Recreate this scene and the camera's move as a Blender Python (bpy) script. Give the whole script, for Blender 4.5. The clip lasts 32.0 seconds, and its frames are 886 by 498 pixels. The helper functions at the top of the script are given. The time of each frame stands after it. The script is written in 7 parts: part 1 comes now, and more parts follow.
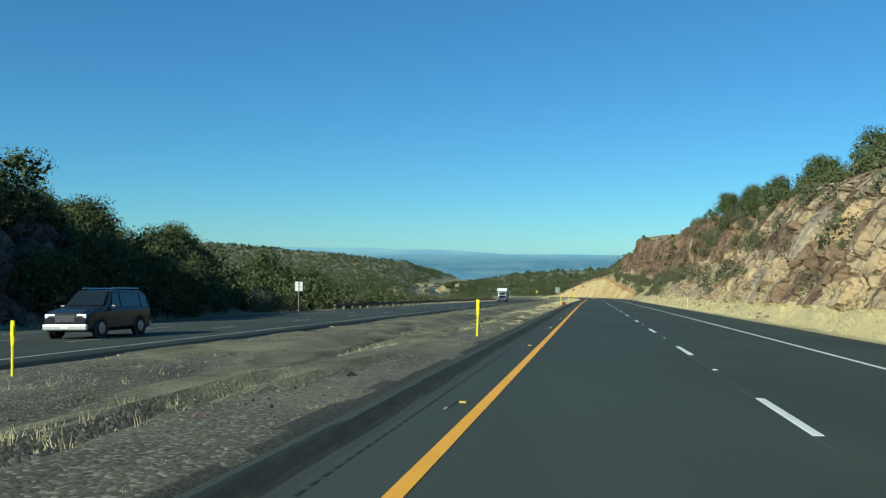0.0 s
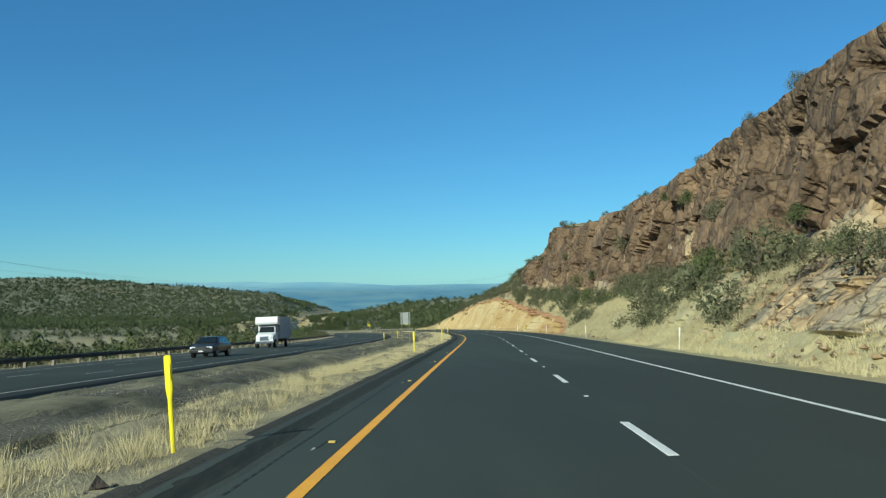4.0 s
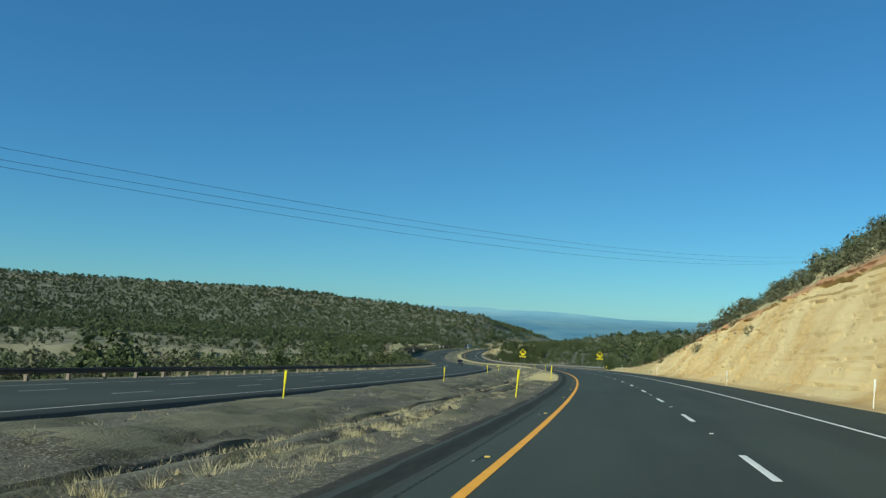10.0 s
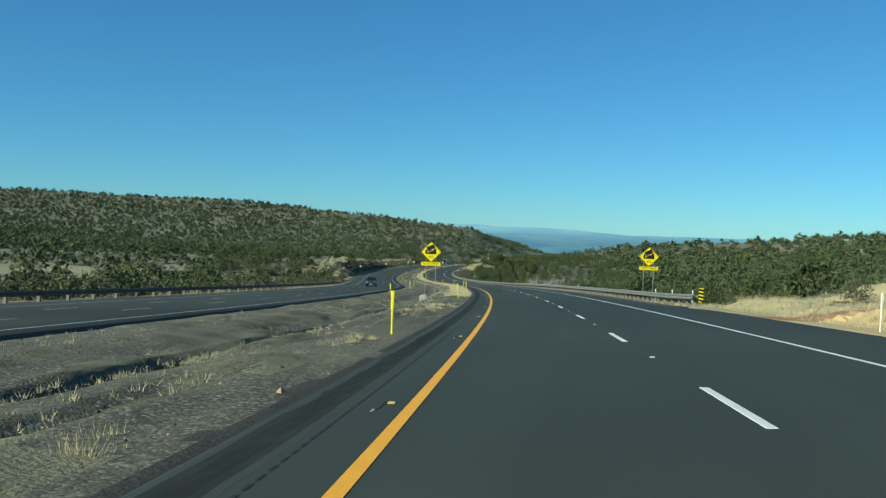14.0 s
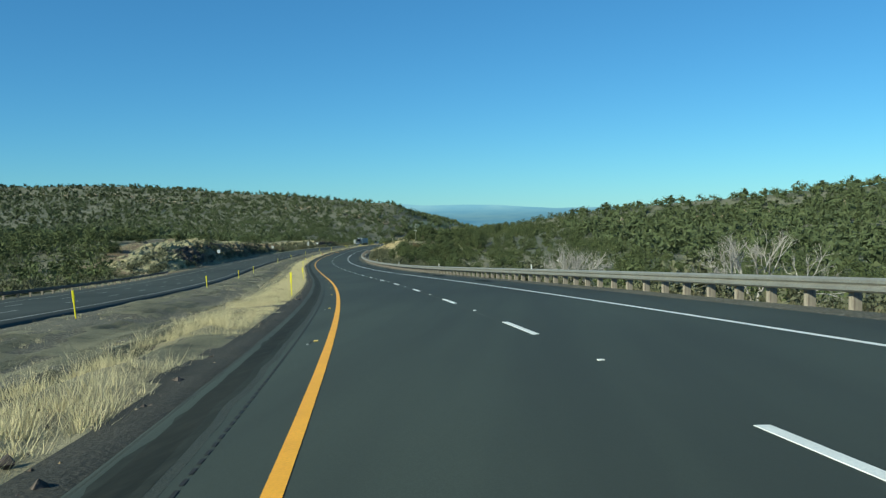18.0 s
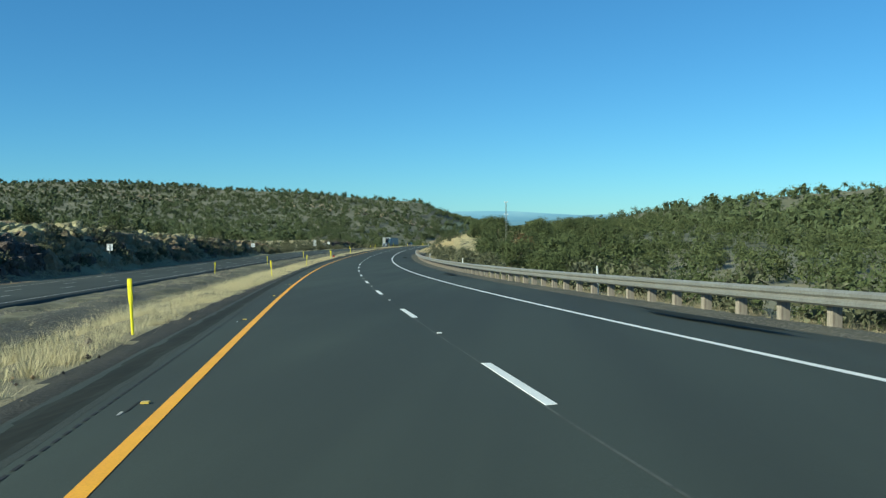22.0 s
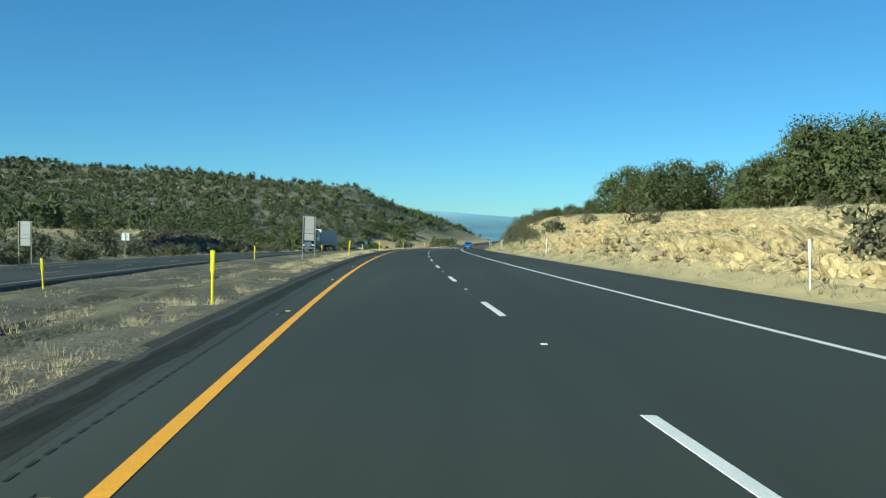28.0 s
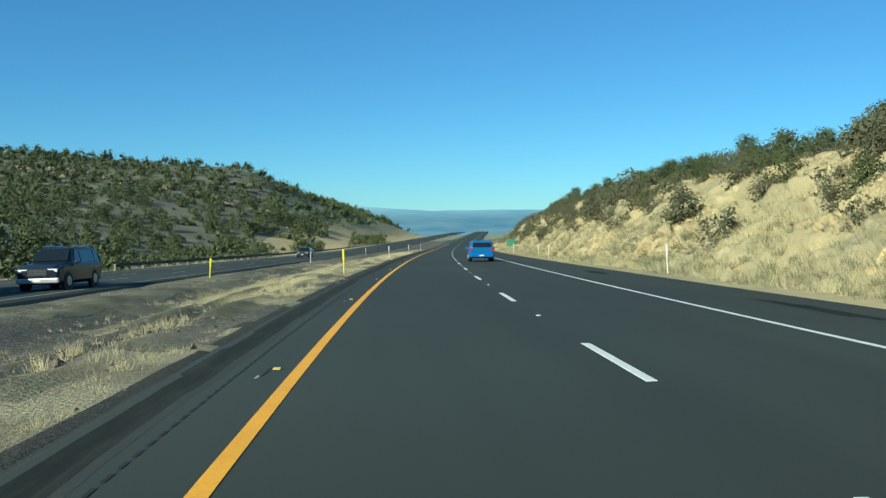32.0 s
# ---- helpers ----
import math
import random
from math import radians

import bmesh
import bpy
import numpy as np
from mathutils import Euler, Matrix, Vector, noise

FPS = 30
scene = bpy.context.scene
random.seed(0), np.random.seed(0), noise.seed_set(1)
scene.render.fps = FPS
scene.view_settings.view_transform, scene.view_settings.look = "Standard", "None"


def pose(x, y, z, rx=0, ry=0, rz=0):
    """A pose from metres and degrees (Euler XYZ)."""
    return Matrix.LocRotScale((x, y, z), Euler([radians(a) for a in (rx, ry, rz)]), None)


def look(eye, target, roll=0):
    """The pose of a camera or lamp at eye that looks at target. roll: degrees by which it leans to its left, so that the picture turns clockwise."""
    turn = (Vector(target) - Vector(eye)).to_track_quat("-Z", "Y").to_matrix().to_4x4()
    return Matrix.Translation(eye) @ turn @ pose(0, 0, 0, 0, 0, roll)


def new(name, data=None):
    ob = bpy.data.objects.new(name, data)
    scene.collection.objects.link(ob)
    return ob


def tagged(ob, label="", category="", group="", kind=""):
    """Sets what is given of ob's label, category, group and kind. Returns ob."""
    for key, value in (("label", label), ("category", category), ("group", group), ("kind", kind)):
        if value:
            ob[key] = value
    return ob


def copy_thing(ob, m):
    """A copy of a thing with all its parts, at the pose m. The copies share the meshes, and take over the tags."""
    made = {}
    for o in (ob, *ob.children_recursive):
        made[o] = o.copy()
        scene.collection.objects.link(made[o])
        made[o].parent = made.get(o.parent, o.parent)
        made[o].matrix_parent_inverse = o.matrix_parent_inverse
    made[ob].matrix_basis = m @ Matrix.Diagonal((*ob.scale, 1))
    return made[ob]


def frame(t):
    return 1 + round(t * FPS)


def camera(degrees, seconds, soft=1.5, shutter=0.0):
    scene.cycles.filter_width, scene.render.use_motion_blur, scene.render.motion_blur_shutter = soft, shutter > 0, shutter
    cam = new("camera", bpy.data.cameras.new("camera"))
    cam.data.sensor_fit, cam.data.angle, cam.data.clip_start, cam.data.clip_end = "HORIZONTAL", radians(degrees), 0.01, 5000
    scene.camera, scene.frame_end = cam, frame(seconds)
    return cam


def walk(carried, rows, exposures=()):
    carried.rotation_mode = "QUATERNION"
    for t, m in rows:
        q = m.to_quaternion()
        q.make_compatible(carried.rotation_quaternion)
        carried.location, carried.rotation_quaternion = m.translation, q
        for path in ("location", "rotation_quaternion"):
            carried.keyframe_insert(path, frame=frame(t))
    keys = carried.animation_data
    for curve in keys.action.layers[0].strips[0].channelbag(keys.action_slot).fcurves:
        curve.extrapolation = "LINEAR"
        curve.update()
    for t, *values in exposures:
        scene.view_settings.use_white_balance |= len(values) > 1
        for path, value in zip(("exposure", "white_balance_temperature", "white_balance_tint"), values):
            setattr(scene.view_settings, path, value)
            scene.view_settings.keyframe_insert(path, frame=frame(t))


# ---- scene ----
cam = camera(52.37, 32.0, soft=1.3)

# seconds, place, and pitch, lean and yaw in degrees
PATH = [
    (0, 1.34, -0.18, 1.42, 1.81, -0.18, -0.54),
    (0.5, 3.72, 16.40, 0.60, 3.23, -0.61, 0.45),
    (1, 6.05, 32.97, -0.22, 3.13, -0.47, 0.10),
    (1.5, 8.34, 49.46, -1.05, 0.71, 0.56, -1.18),
    (2, 10.57, 65.97, -1.89, -2.21, 0.51, 0.15),
    (2.5, 12.73, 82.61, -2.74, -4.20, 0.18, 1.66),
    (3, 14.87, 99.29, -3.60, -4.53, 0.79, 1.61),
    (3.5, 17.03, 116.00, -4.46, -4.67, 1.87, 1.13),
    (5.5, 25.95, 183.06, -7.96, -7.53, 1.76, 0.03),
    (6, 28.16, 199.90, -8.85, -6.92, 2.00, -0.46),
    (6.5, 30.24, 216.79, -9.75, -6.34, 1.90, -1.58),
    (7, 32.22, 233.74, -10.65, -5.11, 2.03, -2.62),
    (7.5, 34.14, 250.75, -11.56, -3.92, 2.50, -2.98),
    (8, 35.90, 267.82, -12.46, -3.01, 3.28, -2.70),
    (8.5, 37.45, 284.98, -13.38, -0.91, 3.55, -2.14),
    (9, 38.71, 302.18, -14.29, 2.70, 4.86, -1.45),
    (9.5, 39.59, 319.39, -15.21, 6.77, 5.36, -1.78),
    (10, 40.17, 336.58, -16.14, 9.62, 3.67, -2.61),
    (10.5, 40.46, 353.63, -17.05, 10.44, 2.02, -2.88),
    (11, 40.50, 370.65, -17.97, 10.09, 0.50, -2.66),
    (11.5, 40.36, 387.71, -18.90, 9.28, -0.61, -2.14),
    (12, 40.06, 404.82, -19.83, 8.74, -1.13, -1.54),
    (12.5, 39.65, 422.04, -20.76, 8.72, -1.11, -2.13),
    (13, 39.02, 439.31, -21.71, 8.65, -1.08, -2.31),
    (13.5, 38.08, 456.64, -22.67, 8.99, -1.38, -2.17),
    (15.5, 32.13, 526.26, -26.61, 10.96, -1.54, -1.89),
    (16, 30.09, 543.59, -27.61, 10.54, -1.14, -2.09),
    (16.5, 27.85, 560.86, -28.60, 8.88, -1.34, -2.32),
    (17, 25.39, 578.12, -29.60, 7.32, -1.59, -1.74),
    (17.5, 22.68, 595.40, -30.61, 5.44, -2.19, 0.15),
    (18, 19.79, 612.69, -31.64, 4.72, -2.59, 0.93),
    (18.5, 16.71, 629.99, -32.66, 4.59, -2.79, 1.11),
    (19, 13.41, 647.28, -33.70, 4.17, -3.32, 0.98),
    (19.5, 10.04, 664.59, -34.73, 3.96, -3.40, 0.15),
    (20, 6.46, 681.89, -35.74, 4.71, -3.14, 0.58),
    (20.5, 2.57, 699.20, -36.73, 5.80, -3.12, 1.31),
    (21, -1.50, 716.50, -37.68, 6.09, -3.15, 1.73),
    (21.5, -5.72, 733.79, -38.57, 5.79, -3.00, 1.68),
    (22, -9.95, 751.07, -39.40, 5.71, -2.06, 0.61),
    (22.5, -14.00, 768.30, -40.17, 5.90, -1.72, 0.62),
    (23, -17.92, 785.52, -40.89, 5.70, -1.90, 1.90),
    (23.5, -21.68, 802.75, -41.55, 5.21, -2.31, 2.85),
    (24, -25.27, 820.01, -42.16, 4.38, -2.16, 2.48),
    (24.5, -28.72, 837.27, -42.73, 3.30, -1.45, 1.31),
    (25, -31.93, 854.58, -43.25, 2.69, -0.79, 1.22),
    (25.5, -34.82, 871.95, -43.73, 2.63, -0.71, 1.19),
    (27.5, -43.49, 941.88, -45.36, 1.34, -2.14, -0.23),
    (28, -45.10, 959.46, -45.72, 0.74, -1.98, -0.55),
    (28.5, -46.53, 977.08, -46.08, 0.43, -2.08, -0.67),
    (29, -47.74, 994.71, -46.45, -0.02, -2.06, -0.40),
    (29.5, -48.72, 1012.36, -46.84, -0.76, -1.51, -0.40),
    (30, -49.47, 1030.02, -47.26, -1.50, -1.51, 0.12),
    (30.5, -49.91, 1047.67, -47.70, -2.25, -1.64, 0.38),
    (31, -50.11, 1065.28, -48.18, -3.37, -2.07, 0.51),
    (31.5, -50.15, 1082.75, -48.67, -4.26, -2.42, 0.56),
    (32, -49.92, 1100.18, -49.17, -4.59, -2.27, 0.38),
]
walk(cam, [(t, pose(x, y, z, 90 + pitch, lean, yaw)) for t, x, y, z, yaw, pitch, lean in PATH],
     exposures=[(t, stops, 6500, -13) for t, stops in ((0, .31), (3, .27), (6, .22), (8, .18), (9.3, .10), (10.2, .12), (11.2, .22), (16, .27), (22, .41), (28, .41), (32, .40))])

# ---- light ----
SUN_TO = Vector((-0.74, -0.67, 0.52)).normalized()   # towards the sun: behind and to the left
elev = math.asin(SUN_TO.z)
world = bpy.data.worlds.new("world")
scene.world = world
world.use_nodes = True
wn = world.node_tree
sky = wn.nodes.new("ShaderNodeTexSky")
sky.sky_type = "NISHITA"
sky.sun_disc = False
sky.sun_elevation = elev
sky.sun_rotation = math.atan2(SUN_TO.x, SUN_TO.y)
sky.altitude = 1500
sky.air_density = 1.0
sky.dust_density = 0.0
sky.ozone_density = 3.0
bg = wn.nodes["Background"]
bg.inputs["Strength"].default_value = 0.070
tint = wn.nodes.new("ShaderNodeMix")
tint.data_type, tint.blend_type = "RGBA", "MULTIPLY"
tint.inputs[0].default_value = 1.0
tint.inputs[7].default_value = (0.56, 0.97, 1.32, 1)
wn.links.new(sky.outputs["Color"], tint.inputs[6])
even = wn.nodes.new("ShaderNodeMix")
even.data_type = "RGBA"
even.inputs[0].default_value = 0.14
even.inputs[7].default_value = (1.0, 4.2, 10.6, 1)
wn.links.new(tint.outputs[2], even.inputs[6])
wn.links.new(even.outputs[2], bg.inputs["Color"])
lamp = bpy.data.lights.new("sun", "SUN")
lamp.energy = 5.0
lamp.angle = radians(0.53)
lamp.color = (1.0, 0.94, 0.88)
sun = new("sun", lamp)
sun.matrix_world = look((0, 0, 300), Vector((0, 0, 300)) - SUN_TO)

# ---- the line of the road: s along the yellow line, u to its right ----
STEP = 4.0
S_KNOT, PSI = np.arange(-20, 1501, 40.0), np.array([
    -8.09, -7.62, -7.53, -7.52, -7.63, -7.89, -7.43, -5.52, -3.42, -1.90, -0.18, 1.63, 3.50, 4.82, 6.52, 8.09, 9.59, 11.83, 13.40, 13.69,
    13.39, 11.91, 9.96, 7.94, 6.03, 4.45, 2.79, 1.17, -0.91, -3.26, -4.37, -5.02, -5.49, -5.90, -6.28, -6.65, -7.02, -7.39, -7.75])
G_KNOT = np.arange(-20, 1501, 100.0)
GRADE = np.array([-.0477, -.0509, -.0523, -.0536, -.0539, -.0561, -.0573, -.0577, -.0414, -.0266, -.0202, -.0276, -.0331, -.0300, -.0190, -.0140])
CROSS = np.array([-.0103, -.0055, .0083, .0262, .0330, .0366, .0350, .0242, .0104, .0097, .0118, .0062, .0002, -.0047, -.0083, -.0114])


def glide(s, k, v):
    """Smooth curve through the values v at even knots k; straight past their ends."""
    h = k[1] - k[0]
    f = np.clip((np.asarray(s, float) - k[0]) / h, 0, len(k) - 1.000001)
    i = f.astype(int)
    f = f - i
    w = np.concatenate([[2 * v[0] - v[1]], v, [2 * v[-1] - v[-2]]])
    a, b, c, d = w[i], w[i + 1], w[i + 2], w[np.minimum(i + 3, len(w) - 1)]
    return (2 * b + (c - a) * f + (2 * a - 5 * b + 4 * c - d) * f * f + (3 * b - a - 3 * c + d) * f ** 3) / 2


LINE_S = np.arange(-420, 5200, STEP)
line_psi = np.radians(glide(LINE_S, S_KNOT, PSI))
line_g = glide(LINE_S, G_KNOT, GRADE)
LX, LY, LZ = (np.cumsum(v * STEP) for v in (-np.sin(line_psi), np.cos(line_psi), line_g))
I0 = int(round((0 - LINE_S[0]) / STEP))
LX, LY, LZ = LX - LX[I0], LY - LY[I0], LZ - LZ[I0]
LRX, LRY = np.cos(line_psi), np.sin(line_psi)
LCR = glide(LINE_S, G_KNOT, CROSS)


def xy(s, u):
    """Plan place of road coordinates."""
    s, u = np.asarray(s, float), np.asarray(u, float)
    return (np.interp(s, LINE_S, LX) + np.interp(s, LINE_S, LRX) * u, np.interp(s, LINE_S, LY) + np.interp(s, LINE_S, LRY) * u)


def zroad(s):
    return np.interp(s, LINE_S, LZ)


def head(s):
    """Heading of the road in radians, to the left of +y."""
    return float(np.interp(s, LINE_S, line_psi))


def to_su(x, y):
    """Road coordinates of plan places (nearest point of the line)."""
    x, y = np.asarray(x, float).ravel(), np.asarray(y, float).ravel()
    s = np.clip(y, -400, 5100)
    for _ in range(5):
        px, py = np.interp(s, LINE_S, LX), np.interp(s, LINE_S, LY)
        rx, ry = np.interp(s, LINE_S, LRX), np.interp(s, LINE_S, LRY)
        s = np.clip(s + (x - px) * -ry + (y - py) * rx, -415, 5180)
    px, py = np.interp(s, LINE_S, LX), np.interp(s, LINE_S, LY)
    return s, (x - px) * np.interp(s, LINE_S, LRX) + (y - py) * np.interp(s, LINE_S, LRY)


# ---- smooth random fields ----
RNG = np.random.default_rng(7)
TABLE = RNG.random((256, 256))


def vnoise(x, y, seed=0):
    """Value noise, 0 to 1, with a period of 256 cells."""
    x, y = np.asarray(x, float) + seed * 17.3, np.asarray(y, float) + seed * 31.7
    i, j = np.floor(x).astype(int), np.floor(y).astype(int)
    f, g = x - i, y - j
    f, g = f * f * (3 - 2 * f), g * g * (3 - 2 * g)
    a, b = TABLE[i % 256, j % 256], TABLE[(i + 1) % 256, j % 256]
    c, d = TABLE[i % 256, (j + 1) % 256], TABLE[(i + 1) % 256, (j + 1) % 256]
    return (a * (1 - f) + b * f) * (1 - g) + (c * (1 - f) + d * f) * g


def fbm(x, y, octaves=4, seed=0):
    total, amp, norm = 0, 1.0, 0
    for k in range(octaves):
        total = total + amp * (vnoise(np.asarray(x) * 2 ** k, np.asarray(y) * 2 ** k, seed + k) - 0.5)
        norm += amp
        amp *= 0.5
    return total / norm * 2


def blocks(x, y, seed=0):
    """Irregular blocks: for each place a random offset with a tilt of its own, and how near it is to a joint (0 at the joint)."""
    i, j = np.floor(x).astype(int), np.floor(y).astype(int)
    best, second = np.full(np.shape(x), 9.0), np.full(np.shape(x), 9.0)
    off = np.zeros(np.shape(x))
    for di in (-1, 0, 1):
        for dj in (-1, 0, 1):
            a, b = (i + di + seed * 37) % 256, (j + dj + seed * 59) % 256
            cx, cy = i + di + 0.15 + 0.7 * TABLE[a, b], j + dj + 0.15 + 0.7 * TABLE[b, a]
            d = 0.65 * np.maximum(np.abs(x - cx), np.abs(y - cy)) + 0.35 * np.hypot(x - cx, y - cy)
            o = (TABLE[(a + 91) % 256, b] - 0.5) * 2 + (x - cx) * (TABLE[a, (b + 53) % 256] - 0.5) * 0.8 + (y - cy) * (TABLE[(a + 7) % 256, (b + 19) % 256] - 0.5) * 0.9
            nearer = d < best
            second = np.where(nearer, best, np.minimum(second, d))
            off = np.where(nearer, o, off)
            best = np.where(nearer, d, best)
    return off, second - best


def ramp(v, a, b):
    f = np.clip((v - a) / (b - a), 0, 1)
    return f * f * (3 - 2 * f)


# ---- the lie of the land ----
CREST_S = np.array([-60, 0, 40, 72, 110, 135, 152, 178, 203, 230, 255, 273, 295, 308, 317, 321, 326, 353, 372, 400, 430, 460, 490, 520, 545])
CREST_Z = np.array([8, 9, 10, 11.5, 13.0, 14.4, 15.8, 17.4, 17.8, 17.3, 18.2, 19.1, 20.2, 21.8, 23.2, 22.4, 18.8, 16.8, 13.8, 12.5, 11.0, 8.2, 4.4, 1.2, 0.6])
TALUS_S = np.array([-60, 60, 120, 150, 200, 240, 270, 300, 320, 345, 380, 410, 440, 460, 490, 520, 545])
TALUS_Z = np.array([1.6, 1.8, 3.4, 4.5, 4.6, 4.2, 5.2, 6.2, 7.4, 8.6, 8.6, 8.2, 6.8, 5.5, 3.0, 0.6, 0.2])
BANK_S = np.array([935, 950, 965, 985, 1005, 1045, 1090, 1130, 1160, 1200, 1240, 1300, 1360, 1420])
BANK_Z = np.array([-1.0, 0.2, 1.3, 2.1, 2.7, 3.5, 4.6, 5.1, 5.6, 6.6, 7.0, 6.0, 4.0, 1.0])
OPP_Z = -0.55           # the other carriageway lies lower
OPP_FALL = 0.027


def right_bank(s, u):
    """Height over the yellow line of the land right of the shoulder."""
    edge = np.interp(s, LINE_S, LCR) * 10.8
    zt, zc = np.interp(s, TALUS_S, TALUS_Z), np.interp(s, CREST_S, CREST_Z) * 0.91 + 0.1
    cut = np.interp(s, [330, 350, 380], [0, .6, 1])     # from cliff to a plain cut slope
    z = np.zeros_like(u) + edge
    pts_u = [11.0, 12.3, 13.2, 16.5, 18.3, 19.2, 20.9, 30.0, 45.0, 90.0]
    pts_z = [edge - 0.15, edge + 0.0, edge + 0.5, zt * 0.78 + edge, zt + edge + 0.4, zt + (zc - zt) * 0.35 * (1 - cut) + 0.4 * cut + 1.0,
             zc, zc + 1.2, zc + 2.6, zc + 5.0]
    early = ramp(-s, -125, -70)                          # steep pale rock at the start
    steep_z = [edge - 0.15, edge, edge + 0.8, zc * 0.62, zc * 0.82, zc * 0.9, zc, zc + 1.2, zc + 2.4, zc + 4]
    pts_z = [a * (1 - early) + b * early for a, b in zip(pts_z, steep_z)]
    for k in range(len(pts_u) - 1):
        f = np.clip((u - pts_u[k]) / (pts_u[k + 1] - pts_u[k]), 0, 1)
        z = np.where(u >= pts_u[k], pts_z[k] * (1 - f) + pts_z[k + 1] * f, z)
    return z


def rail_stretch(s):
    """1 along the guard rail on the right, 0 elsewhere."""
    return ramp(s, 518, 534) * (1 - ramp(s, 918, 940))


def right_low(s, u):
    """The fill slope and the dip beside the guard rail, then the bank of the last part."""
    edge = np.interp(s, LINE_S, LCR) * 10.8
    dip = np.interp(s, [520, 580, 680, 820, 870, 930, 960], [0.3, 3.0, 6.0, 4.0, 1.6, 0.6, 0])
    z = edge - 0.1 - 0.42 * ramp(u, 10.8, 12.4) * rail_stretch(s) - dip * ramp(u, 12.5, 30) + 0.9 * ramp(u, 30, 80)
    zb = np.interp(s, BANK_S, BANK_Z)
    soft = ramp(s, 1040, 1066)                            # a gentler foot on the grassy stretch
    bank = edge + 0.02 + zb * (0.55 * ramp(u, 10.8 + 0.8 * soft, 15.0 + 1.8 * soft) + 0.35 * ramp(u, 15, 19) + 0.1 * ramp(u, 18, 26)) + 0.9 * ramp(u, 24, 60)
    return np.where(s > 935, np.maximum(bank, edge - 0.1 - 2.0 * ramp(u, 13, 30) * ramp(960 - s, 0, 20)), z)


RIDGE_L = [(-1500, 1300, 17), (-900, 1560, 11), (-680, 1670, 4), (-450, 1690, 1), (-300, 1630, -10), (-201, 1585, -17.5), (-107, 1560, -28), (-63, 1560, -39), (-38, 1562, -49)]
RIDGE_R = [(700, 700, 0), (420, 900, -10), (260, 1060, -17), (165, 1150, -26.5), (100, 1190, -32), (55, 1215, -37), (15, 1230, -44)]


def ridge(x, y, line, drop, reach):
    """Land that falls away on both sides of a crest line."""
    out = np.full(np.shape(x), -999.0)
    for (ax, ay, az), (bx, by, bz) in zip(line[:-1], line[1:]):
        L = (bx - ax) ** 2 + (by - ay) ** 2
        t = np.clip(((x - ax) * (bx - ax) + (y - ay) * (by - ay)) / L, 0, 1)
        d = np.hypot(x - ax - t * (bx - ax), y - ay - t * (by - ay))
        out = np.maximum(out, az + t * (bz - az) - drop * (1 - np.exp(-d / reach)) - d * 0.012)
    return out


def soft_max(a, b, k):
    m = np.maximum(a, b)
    return m + k * np.log(np.exp((a - m) / k) + np.exp((b - m) / k)) 


